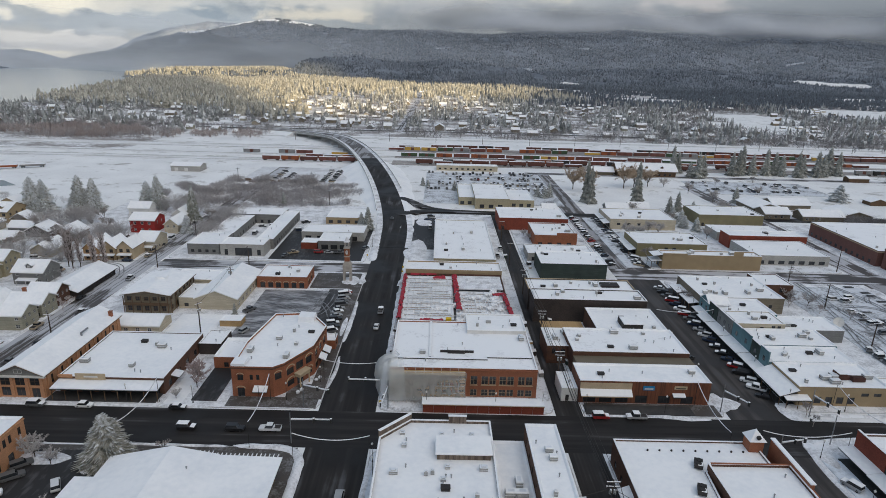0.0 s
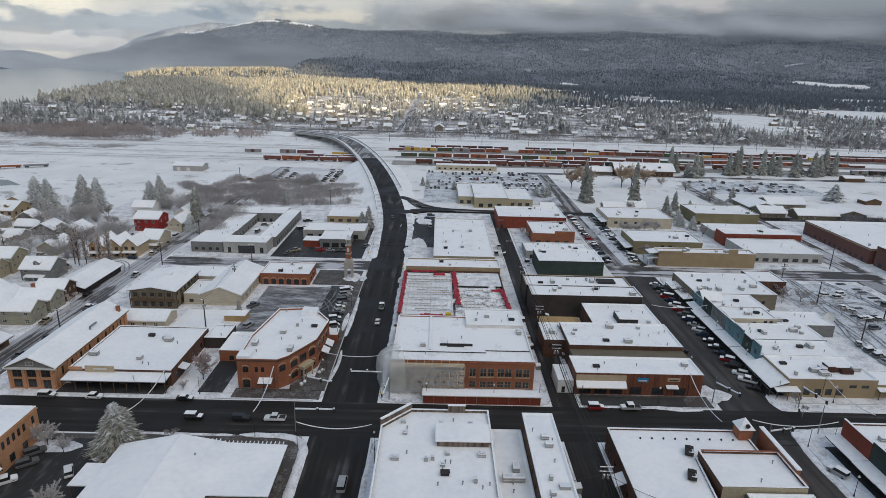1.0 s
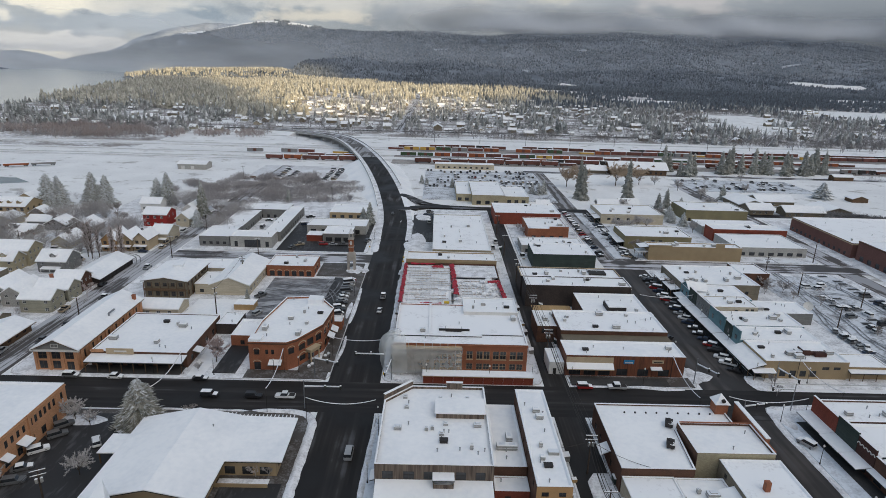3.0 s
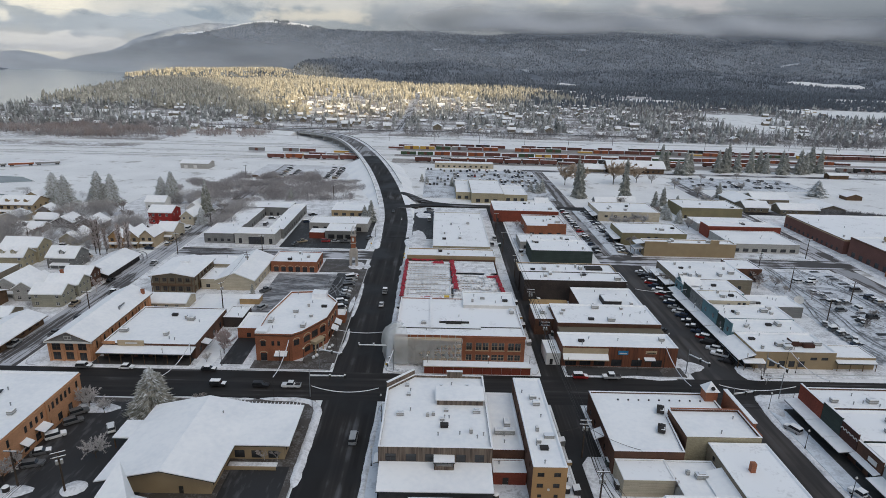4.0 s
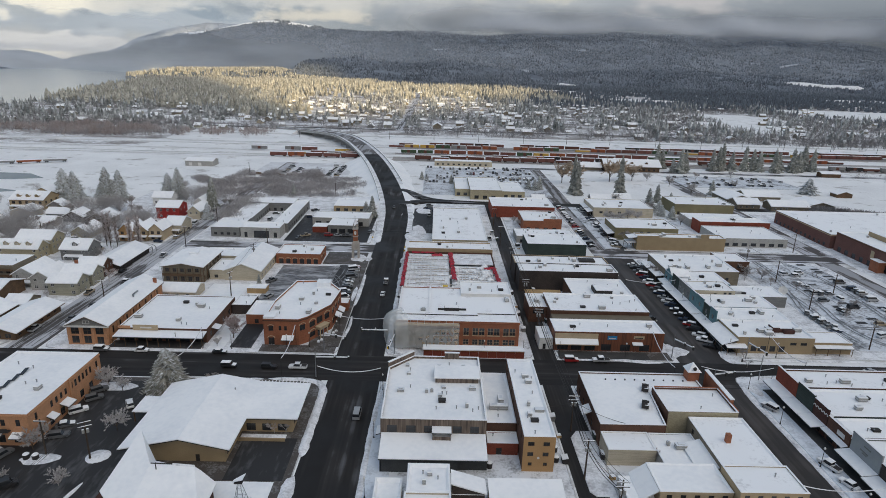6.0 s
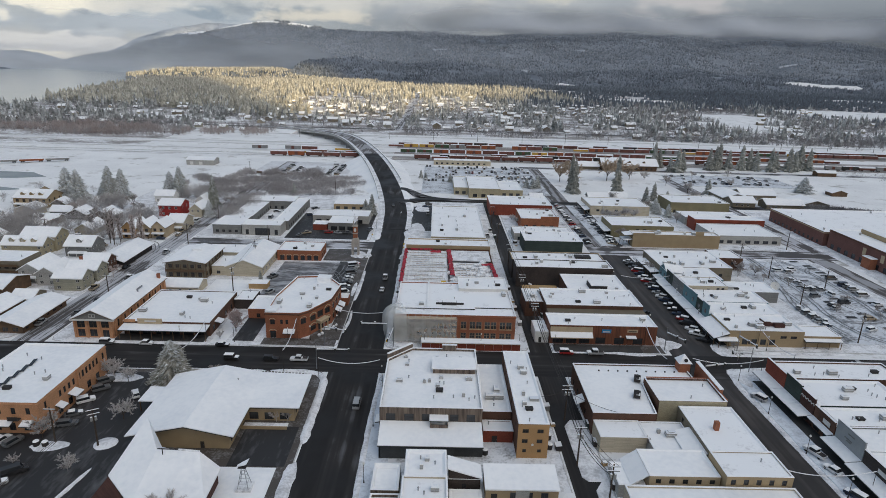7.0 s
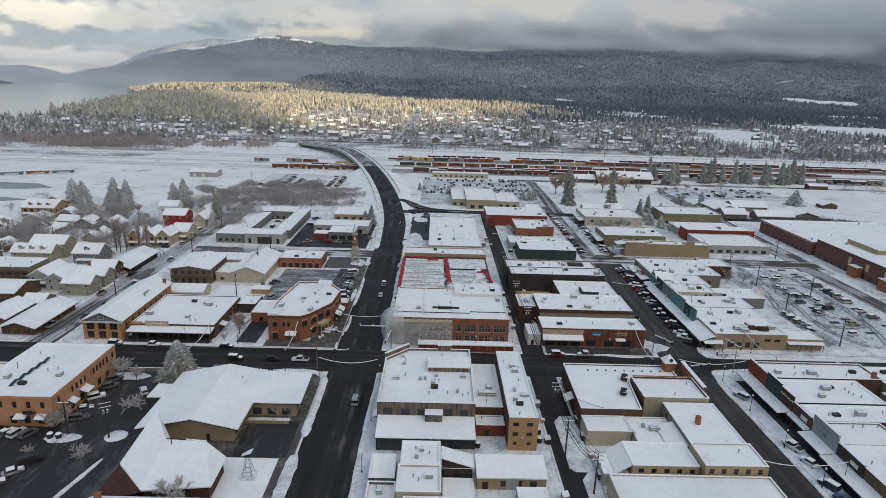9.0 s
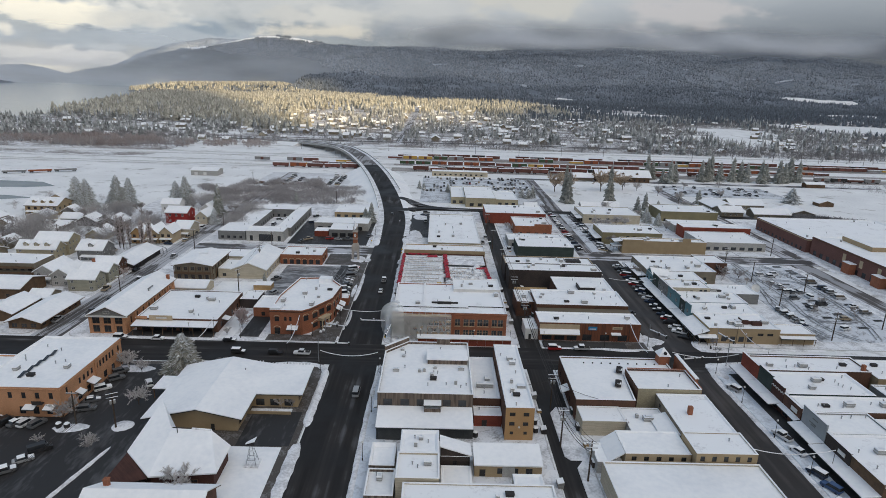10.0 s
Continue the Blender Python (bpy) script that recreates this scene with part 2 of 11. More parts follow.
BRICK_MAUVE = mat("mauve_brick", (0.235, 0.115, 0.095), (0.175, 0.085, 0.072), 0.2, 4.0, 0.85, courses=(0.24, 0.085))
BRICK_BROWN = mat("brown_brick", (0.17, 0.085, 0.055), (0.10, 0.055, 0.040), 0.35, 5.0, 0.85, courses=(0.24, 0.085))
BRICK_DARK = mat("dark_brown_block", (0.075, 0.058, 0.052), (0.045, 0.038, 0.036), 0.3, 4.0, 0.85, courses=(0.4, 0.2))
BUFF = mat("buff_stone", (0.55, 0.44, 0.30), (0.42, 0.33, 0.22), 0.5, 6.0, 0.85)
PALE_STONE = mat("pale_grey_stone", (0.50, 0.46, 0.41), (0.36, 0.33, 0.30), 0.5, 5.0, 0.85)
TAN = mat("tan_stucco", (0.40, 0.305, 0.185), (0.32, 0.24, 0.145), 0.25, 4.0, 0.9)
OCHRE = mat("ochre_stucco", (0.47, 0.285, 0.135), (0.38, 0.23, 0.11), 0.25, 4.0, 0.9)
YELLOW = mat("pale_yellow_block", (0.50, 0.44, 0.30), (0.41, 0.36, 0.25), 0.25, 4.0, 0.9, courses=(0.4, 0.2))
CREAM = mat("cream_paint", (0.62, 0.55, 0.42), (0.50, 0.44, 0.34), 0.3, 4.0, 0.8, courses=(4.0, 0.2))
OLIVE = mat("olive_stucco", (0.27, 0.235, 0.135), (0.20, 0.175, 0.105), 0.25, 4.0, 0.9)
GREEN = mat("dark_green_siding", (0.055, 0.075, 0.065), (0.035, 0.050, 0.045), 0.3, 4.0, 0.75, courses=(4.0, 0.25))
TEAL = mat("teal_paint", (0.15, 0.265, 0.29), (0.10, 0.19, 0.215), 0.3, 4.0, 0.75)
GREY = mat("grey_siding", (0.26, 0.26, 0.25), (0.19, 0.19, 0.185), 0.3, 4.0, 0.8, courses=(4.0, 0.2))
PALE = mat("pale_grey_block", (0.50, 0.49, 0.46), (0.40, 0.39, 0.37), 0.3, 4.0, 0.85, courses=(0.4, 0.2))
TAUPE = mat("taupe_siding", (0.27, 0.23, 0.17), (0.20, 0.17, 0.125), 0.3, 4.0, 0.8, courses=(4.0, 0.2))
SAGE = mat("sage_siding", (0.43, 0.41, 0.32), (0.35, 0.335, 0.26), 0.3, 4.0, 0.8, courses=(4.0, 0.2))
RED = mat("red_paint", (0.38, 0.035, 0.03), (0.28, 0.03, 0.025), 0.3, 4.0, 0.7, courses=(4.0, 0.25))
RUST = mat("rust_red_block", (0.30, 0.075, 0.045), (0.22, 0.055, 0.035), 0.3, 4.0, 0.8, courses=(0.4, 0.2))
MAROON = mat("maroon_shingle", (0.10, 0.045, 0.035), (0.07, 0.033, 0.027), 0.4, 5.0, 0.85, courses=(0.3, 0.2))
BARN = mat("weathered_barn_board", (0.24, 0.19, 0.15), (0.085, 0.065, 0.055), 0.6, 2.0, 0.9, stretch=(3.0, 3.0, 0.12), ramp_at=(0.40, 0.60))
CORRUGATED = mat("rusted_corrugated_metal", (0.23, 0.085, 0.045), (0.11, 0.048, 0.032), 0.6, 2.5, 0.7, stretch=(3.0, 3.0, 0.15), ramp_at=(0.40, 0.60))
LOG = mat("brown_timber", (0.17, 0.105, 0.06), (0.09, 0.06, 0.04), 0.5, 4.0, 0.85)
PLANK = mat("raw_lumber", (0.50, 0.34, 0.17), (0.36, 0.24, 0.12), 0.5, 4.0, 0.85)
DARK = mat("dark_trim", (0.045, 0.040, 0.038), (0.028, 0.026, 0.026), 0.5, 5.0, 0.7)
WHITE = mat("white_paint", (0.74, 0.73, 0.70), (0.62, 0.61, 0.59), 0.5, 5.0, 0.6)
STEEL = mat("galvanised_steel", (0.36, 0.37, 0.38), (0.24, 0.25, 0.26), 0.8, 6.0, 0.45, 0.7)
UNIT = mat("rooftop_unit_metal", (0.40, 0.40, 0.38), (0.28, 0.28, 0.27), 0.8, 6.0, 0.6, 0.2, snow=0.1)
AWNING = mat("dark_awning_underside", (0.07, 0.075, 0.075), (0.045, 0.047, 0.05), 0.5, 4.0, 0.8)
PRIMER = mat("red_primer", (0.46, 0.035, 0.06), (0.27, 0.022, 0.035), 0.5, 4.0, 0.6)
FRAMING = mat("snowy_framing", (0.50, 0.44, 0.38), (0.34, 0.30, 0.26), 0.5, 4.0, 0.85, snow=0.45)
PATCHY = mat("patchy_snow_on_decking", (0.90, 0.91, 0.93), (0.36, 0.33, 0.32), 0.5, 2.6, 0.85, bump=0.5, ramp_at=(0.52, 0.74))
POLE = mat("creosoted_pole", (0.085, 0.065, 0.05), (0.05, 0.04, 0.033), 0.8, 8.0, 0.9)
BARK = mat("bark", (0.10, 0.075, 0.055), (0.06, 0.047, 0.037), 0.8, 8.0, 0.95)
TWIG = mat("frosted_twigs", (0.48, 0.45, 0.44), (0.24, 0.21, 0.195), 0.5, 4.0, 0.9, snow=0.0, per_object=0.2)
TWIG_ROSE = mat("frosted_reddish_twigs", (0.60, 0.54, 0.52), (0.46, 0.39, 0.37), 0.5, 4.0, 0.9, per_object=0.1)
NEEDLES = mat("snowy_needles", (0.13, 0.14, 0.115), (0.46, 0.46, 0.43), 0.5, 4.0, 0.9, snow=-0.32, per_object=0.15)
NEEDLES_WHITE = mat("heavily_frosted_needles", (0.075, 0.085, 0.062), (0.44, 0.44, 0.38), 0.6, 4.0, 0.9, snow=-0.10)
FROSTED = mat("pale_frosted_needles", (0.14, 0.14, 0.112), (0.42, 0.41, 0.365), 0.6, 4.0, 0.9, snow=-0.34)
# distance haze is put into this blue-grey needle colour
FOREST = mat("hazy_far_conifers", (0.074, 0.089, 0.108), (0.144, 0.166, 0.196), 0.004, 0.05, 0.95, per_island=True, per_object=0.30)
# frosted needles, lightened and warmed to carry sunlight the lamp lacks
SUN_LIFTED_FROST = mat("sun_lifted_frosted_conifers", (0.20, 0.193, 0.16), (0.58, 0.56, 0.49), 0.05, 0.5, 0.95, per_island=True, per_object=0.24)
FOREST_NEAR = mat("frosted_conifers", (0.125, 0.137, 0.13), (0.52, 0.53, 0.535), 0.05, 0.5, 0.95, per_island=True, per_object=0.45)
FAR_BARE = mat("far_bare_woods", (0.175, 0.165, 0.165), (0.32, 0.31, 0.315), 0.02, 0.4, 0.95, per_island=True, per_object=0.3)
THICKET = mat("bare_thicket", (0.30, 0.28, 0.28), (0.49, 0.47, 0.475), 0.02, 0.4, 0.95, per_island=True, per_object=0.3)
BRUSH = mat("brown_brush", (0.34, 0.285, 0.27), (0.50, 0.445, 0.43), 0.02, 0.4, 0.95, per_island=True, per_object=0.3)
TYRE = mat("tyre_rubber", (0.025, 0.025, 0.026), (0.04, 0.04, 0.04), 1, 8, 0.9)
SIGN_BLUE = mat("blue_sign", (0.03, 0.25, 0.50), (0.025, 0.20, 0.42), 1.0, 8.0, 0.4)
SIGN_GREY = mat("grey_signboard", (0.33, 0.35, 0.36), (0.28, 0.30, 0.31), 0.6, 6.0, 0.6)
LENS = mat("signal_black", (0.03, 0.03, 0.03), (0.05, 0.05, 0.045), 1, 8, 0.5)
SAFETY = mat("safety_yellow", (0.75, 0.50, 0.02), (0.6, 0.4, 0.02), 1, 8, 0.5)
BALLAST = mat("snowy_ballast", (0.86, 0.87, 0.89), (0.60, 0.59, 0.59), 0.15, 1.2, 0.9, ramp_at=(0.42, 0.62), stretch=(0.15, 1, 1))
DARK_BALLAST = mat("oily_ballast", (0.42, 0.40, 0.39), (0.20, 0.175, 0.165), 0.15, 1.2, 0.9, ramp_at=(0.40, 0.62), stretch=(0.15, 1, 1))
ICE = mat("pond_ice", (0.20, 0.23, 0.24), (0.14, 0.17, 0.18), 0.05, 0.6, 0.25)
FIELD_GREY = mat("scraped_ground", (0.58, 0.58, 0.60), (0.80, 0.82, 0.85), 0.06, 0.6, 0.9, ramp_at=(0.40, 0.62))


def glass(name, tint, rough=0.08):
    m = bpy.data.materials.new(name)
    m.use_nodes = True
    p = m.node_tree.nodes["Principled BSDF"]
    n = m.node_tree.nodes.new("ShaderNodeTexNoise")
    n.inputs["Scale"].default_value = 0.7
    r = ramp(m.node_tree.nodes, [(0.35, tint), (0.7, tuple(c * 2.2 + 0.01 for c in tint))])
    m.node_tree.links.new(n.outputs["Fac"], r.inputs[0])
    m.node_tree.links.new(r.outputs[0], p.inputs["Base Color"])
    p.inputs["Roughness"].default_value, p.inputs["Specular IOR Level"].default_value = rough, 0.6
    return m


GLASS = glass("window_glass", (0.022, 0.024, 0.027))
CAR_GLASS = glass("car_glass", (0.015, 0.017, 0.02))
WATER = glass("lake_water", (0.16, 0.19, 0.205), 0.12)


def net_material(name, thin, thick):
    m = bpy.data.materials.new(name)
    m.use_nodes = True
    nt, ln = m.node_tree.nodes, m.node_tree.links
    p = nt["Principled BSDF"]
    p.inputs["Base Color"].default_value = (0.74, 0.77, 0.76, 1)
    p.inputs["Roughness"].default_value = 0.6
    n = nt.new("ShaderNodeTexNoise")
    n.inputs["Scale"].default_value, n.inputs["Detail"].default_value = 0.5, 6
    r = ramp(nt, [(0.35, (thin, thin, thin)), (0.65, (thick, thick, thick))])
    ln.new(n.outputs["Fac"], r.inputs[0])
    ln.new(r.outputs[0], p.inputs["Alpha"])
    return m


NET = net_material("debris_netting", 0.26, 0.52)
NET_FOLDED = net_material("folded_debris_netting", 0.26, 0.58)


def road_material(name, along, slush=0.5, pale=0.26, base=1.0):
    """Wet asphalt with pale slush drawn out along the traffic."""
    m = bpy.data.materials.new(name)
    m.use_nodes = True
    nt, ln = m.node_tree.nodes, m.node_tree.links
    p = nt["Principled BSDF"]
    tc, mp = nt.new("ShaderNodeTexCoord"), nt.new("ShaderNodeMapping")
    mp.inputs["Scale"].default_value = (0.42, 0.012, 1) if along == "y" else (0.012, 0.42, 1)
    ln.new(tc.outputs["Object"], mp.inputs[0])
    streak, blot, grit = (nt.new("ShaderNodeTexNoise") for _ in range(3))
    streak.inputs["Scale"].default_value, streak.inputs["Detail"].default_value = 1.0, 4
    blot.inputs["Scale"].default_value, blot.inputs["Detail"].default_value = 0.06, 6
    grit.inputs["Scale"].default_value = 4.0
    ln.new(mp.outputs[0], streak.inputs["Vector"])
    ln.new(tc.outputs["Object"], blot.inputs["Vector"])
    ln.new(tc.outputs["Object"], grit.inputs["Vector"])
    mul = nt.new("ShaderNodeMath")
    mul.operation = "MULTIPLY"
    ln.new(streak.outputs["Fac"], mul.inputs[0])
    ln.new(blot.outputs["Fac"], mul.inputs[1])
    r = ramp(nt, [(0.22, (0.0196 * base, 0.018 * base, 0.0176 * base)), (0.34 - 0.06 * slush, (0.035 * base, 0.032 * base, 0.031 * base)), (0.48 - 0.12 * slush, (pale * 0.93, pale * 0.94, pale))])
    ln.new(mul.outputs[0], r.inputs[0])
    ln.new(r.outputs[0], p.inputs["Base Color"])
    rr = ramp(nt, [(0.35, (0.5, 0.5, 0.5)), (0.65, (0.85, 0.85, 0.85))])
    ln.new(blot.outputs["Fac"], rr.inputs[0])
    ln.new(rr.outputs[0], p.inputs["Roughness"])
    p.inputs["Specular IOR Level"].default_value = 0.2
    bp = nt.new("ShaderNodeBump")
    bp.inputs["Strength"].default_value, bp.inputs["Distance"].default_value = 0.15, 0.05
    ln.new(grit.outputs["Fac"], bp.inputs["Height"])
    ln.new(bp.outputs[0], p.inputs["Normal"])
    return m


ROAD_Y = road_material("asphalt_north_south", "y", 0.34, 0.12, 1.05)
ROAD_X = road_material("asphalt_east_west", "x", 0.16, 0.15, 1.1)
SLUSH_Y = road_material("slushy_street_north_south", "y", 0.55, 0.10, 2.3)
ALLEY = road_material("dark_alley_asphalt", "y", 0.5, 0.14, 1.3)
SLUSH_X = road_material("slushy_street_east_west", "x", 0.9)
SNOWY_Y = road_material("snow_tracked_street_north_south", "y", 1.9, 0.55, 5.0)
EAST_STREET = road_material("grey_slushy_street", "y", 1.7, 0.38, 5.0)
SNOWY_X = road_material("snow_tracked_street_east_west", "x", 1.75, 0.58, 4.0)


LOT_TRACKED = mat("tracked_car_park", (0.13, 0.13, 0.137), (0.54, 0.55, 0.58), 0.22, 1.3, 0.7, bump=0.2, stretch=(0.3, 1, 1), ramp_at=(0.44, 0.66))
LOT = mat("ploughed_car_park", (0.032, 0.031, 0.032), (0.145, 0.145, 0.15), 0.10, 0.9, 0.6, bump=0.2, stretch=(1, 0.3, 1), ramp_at=(0.50, 0.70))
LOT_SNOWY = mat("snowy_car_park", (0.13, 0.13, 0.138), (0.66, 0.69, 0.74), 0.10, 0.8, 0.75, bump=0.2, ramp_at=(0.34, 0.52))
# tracked snow; the buildings' blue shade is put into its tones
BLUE_SHADE_SNOW = mat("tracked_blue_shade_snow", (0.74, 0.79, 0.86), (0.42, 0.45, 0.50), 0.3, 1.6, 0.75, bump=0.3, ramp_at=(0.48, 0.72))
TRACK = mat("wet_tyre_track", (0.13, 0.13, 0.138), (0.40, 0.41, 0.43), 0.3, 2.0, 0.6, ramp_at=(0.42, 0.62))
# snow-free paving, darkened with the shade of the awnings
BARE_SHADED_PAVING = mat("bare_paving_with_awning_shade", (0.040, 0.040, 0.042), (0.075, 0.073, 0.07), 0.3, 3.0, 0.8)


def ground_material():
    m = mat("snow_ground", (0.91, 0.915, 0.92), (0.76, 0.765, 0.775), 0.03, 0.6, 0.8, bump=0.3)
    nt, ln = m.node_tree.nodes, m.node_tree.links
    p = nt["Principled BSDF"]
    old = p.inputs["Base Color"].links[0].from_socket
    tc, n, n2 = nt.new("ShaderNodeTexCoord"), nt.new("ShaderNodeTexNoise"), nt.new("ShaderNodeTexNoise")
    n.inputs["Scale"].default_value, n.inputs["Detail"].default_value, n.inputs["Roughness"].default_value = 0.05, 8, 0.7
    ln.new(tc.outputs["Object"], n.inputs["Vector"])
    r = ramp(nt, [(0.56, (0, 0, 0)), (0.66, (0.75, 0.75, 0.75))])
    ln.new(n.outputs["Fac"], r.inputs[0])
    mx = nt.new("ShaderNodeMix")
    mx.data_type = "RGBA"
    mx.inputs["B"].default_value = (0.33, 0.31, 0.29, 1)
    ln.new(r.outputs[0], mx.inputs["Factor"])
    ln.new(old, mx.inputs["A"])
    ln.new(mx.outputs["Result"], p.inputs["Base Color"])
    return m


GROUND = ground_material()
ROUGH_GROUND = mat("snow_over_scrub", (0.30, 0.28, 0.27), (0.84, 0.85, 0.88), 0.03, 0.25, 0.9, bump=0.4, ramp_at=(0.44, 0.60))
# snow darkened and blued to carry cloud shade and distance haze
FAR_RIDGE = mat("shaded_snowy_far_slope", (0.46, 0.50, 0.555), (0.21, 0.245, 0.29), 0.012, 0.06, 0.95, bump=0.6, ramp_at=(0.40, 0.60))
# frosted wood and slope, with the blue haze of distance in both colours
HILL_FOREST = mat("hazy_frosted_hill_conifers", (0.084, 0.101, 0.124), (0.205, 0.229, 0.265), 0.006, 0.05, 0.95, per_island=True, per_object=0.45)
HILL = mat("hazy_wooded_hillside", (0.115, 0.138, 0.17), (0.24, 0.272, 0.318), 0.004, 0.05, 0.95, bump=0.6, ramp_at=(0.36, 0.66))


# ---- mesh helpers ----
class Shape:
    """Collects vertices and faces of one mesh."""

    def __init__(self):
        self.v, self.f = [], []

    def add(self, verts, faces):
        o = len(self.v)
        self.v.extend(verts)
        self.f.extend([tuple(i + o for i in f) for f in faces])
        return self

    def box(self, x0, x1, y0, y1, z0, z1, c=0.0):
        """A box, with its upper edges cut by c."""
        v = [(x0, y0, z0), (x1, y0, z0), (x1, y1, z0), (x0, y1, z0)]
        if c:
            v += [(x0, y0, z1 - c), (x1, y0, z1 - c), (x1, y1, z1 - c), (x0, y1, z1 - c)]
            v += [(x0 + c, y0 + c, z1), (x1 - c, y0 + c, z1), (x1 - c, y1 - c, z1), (x0 + c, y1 - c, z1)]
        else:
            v += [(x0, y0, z1), (x1, y0, z1), (x1, y1, z1), (x0, y1, z1)]
        n = len(v)
        f = [(3, 2, 1, 0), (n - 4, n - 3, n - 2, n - 1)]
        for b in range(0, n - 4, 4):
            f += [(b + i, b + (i + 1) % 4, b + 4 + (i + 1) % 4, b + 4 + i) for i in range(4)]
        return self.add(v, f)

    def prism(self, poly, z0, z1, c=0.0):
        n = len(poly)
        rings = [[(x, y, z0) for x, y in poly], [(x, y, z1 - c) for x, y in poly]]
        if c:
            rings.append([(x, y, z1) for x, y in inset(poly, c)])
        v = [p for r in rings for p in r]
        f = [tuple(range(n - 1, -1, -1)), tuple(range(len(v) - n, len(v)))]
        for b in range(len(rings) - 1):
            f += [(b * n + i, b * n + (i + 1) % n, (b + 1) * n + (i + 1) % n, (b + 1) * n + i) for i in range(n)]
        return self.add(v, f)

    def tube(self, p, q, r0, r1=None, n=6):
        p, q = Vector(p), Vector(q)
        r1 = r0 if r1 is None else r1
        d = (q - p).normalized()
        a = d.orthogonal().normalized()
        b = d.cross(a)
        v = []
        for c, r in ((p, r0), (q, r1)):
            v += [tuple(c + (a * math.cos(k * math.tau / n) + b * math.sin(k * math.tau / n)) * r) for k in range(n)]
        f = [(i, (i + 1) % n, n + (i + 1) % n, n + i) for i in range(n)] + [tuple(range(n - 1, -1, -1)), tuple(range(n, 2 * n))]
        return self.add(v, f)

    def slab(self, corners, thick):
        """A four-cornered sloping slab of the given thickness, downwards."""
        v = [tuple(c) for c in corners] + [(c[0], c[1], c[2] - thick) for c in corners]
        return self.add(v, [(0, 1, 2, 3), (7, 6, 5, 4)] + [(i, i + 4, (i + 1) % 4 + 4, (i + 1) % 4) for i in range(4)])

    def mesh(self, name, material, smooth=False):
        me = bpy.data.meshes.new(name)
        me.from_pydata(self.v, [], self.f)
        me.materials.append(material)
        if smooth:
            me.shade_smooth()
        return me


def inset(poly, d):
    """The polygon (anticlockwise) moved inwards by d."""
    n, res = len(poly), []
    for i in range(n):
        a, b, c = Vector(poly[i - 1]), Vector(poly[i]), Vector(poly[(i + 1) % n])
        e, g = (b - a).normalized(), (c - b).normalized()
        n1, n2 = Vector((-e.y, e.x)), Vector((-g.y, g.x))
        k = d / max(0.3, 1 + n1.dot(n2))
        res.append(tuple(b + (n1 + n2) * k))
    return res


def rect(x0, x1, y0, y1):
    return [(x0, y0), (x1, y0), (x1, y1), (x0, y1)]


def part(name, me, parent, label="", m=None):
    """One mesh as an object under a thing or a part."""
    ob = new(name, me)
    ob.parent = parent
    if m is not None:
        ob.matrix_basis = m
    return tagged(ob, label)


def thing(name, x, y, z, label, category, group="", turn=0.0):
    ob = new(name)
    ob.empty_display_size = 0.5
    ob.matrix_basis = pose(x, y, z, 0, 0, turn)
    return tagged(ob, label, category, group)


def setting(name, shape, material, label, category="ground"):
    return tagged(new(name, shape.mesh(name, material)), label, category, kind="structure")


# ---- ground ----
def smooth(t):
    t = min(1.0, max(0.0, t))
    return t * t * (3 - 2 * t)


RIDGE_X = [-4600, -2790, -2530, -2360, -2235, -2108, -1940, -1813, -1607, -1482, -1358, -1235, -1153, -991, -787, -541, -295, -7, 118, 366, 695, 944, 1273, 1566, 1980, 2607, 3033, 3300, 4600]
RIDGE_Z = [0, 4, 76, 105, 128, 164, 207, 250, 275, 304, 331, 350, 353, 338, 310, 290, 298, 306, 290, 284, 314, 312, 336, 325, 338, 337, 306, 274, 250]
SHORE_Y = [980, 1160, 1370, 1690, 2150, 2400, 2500, 2700, 2900, 3200, 3700, 4250]
SHORE_X = [-745, -795, -850, -945, -1090, -1170, -1310, -1400, -1330, -1400, -1800, -2180]


def in_lake(x, y):
    return 985 + 20 * noise.noise((x / 90, 0, 5)) < y < 4250 and x < np.interp(y, SHORE_Y, SHORE_X) and (y < 3120 or x > -2300 - 0.25 * (y - 3120))


def crest(x):
    return float(np.interp(x, RIDGE_X, RIDGE_Z))


def head_line(x):
    """Where the headland begins, going away from the town."""
    return float(np.interp(x, [-1330, -1273, -900, -600, -300], [2400, 2440, 2850, 2500, 2200]))


def headland(x, y):
    """The flat-topped wooded point that reaches into the lake."""
    top = float(np.interp(x, [-1340, -1270, -1200, -950, -820, -700, -580, -420], [0, 8, 24, 29, 33, 24, 8, 0]))
    far_side = head_line(x) + 380
    return top * smooth((y - head_line(x) + 10) / 90) * (1 - smooth((y - far_side) / 260))


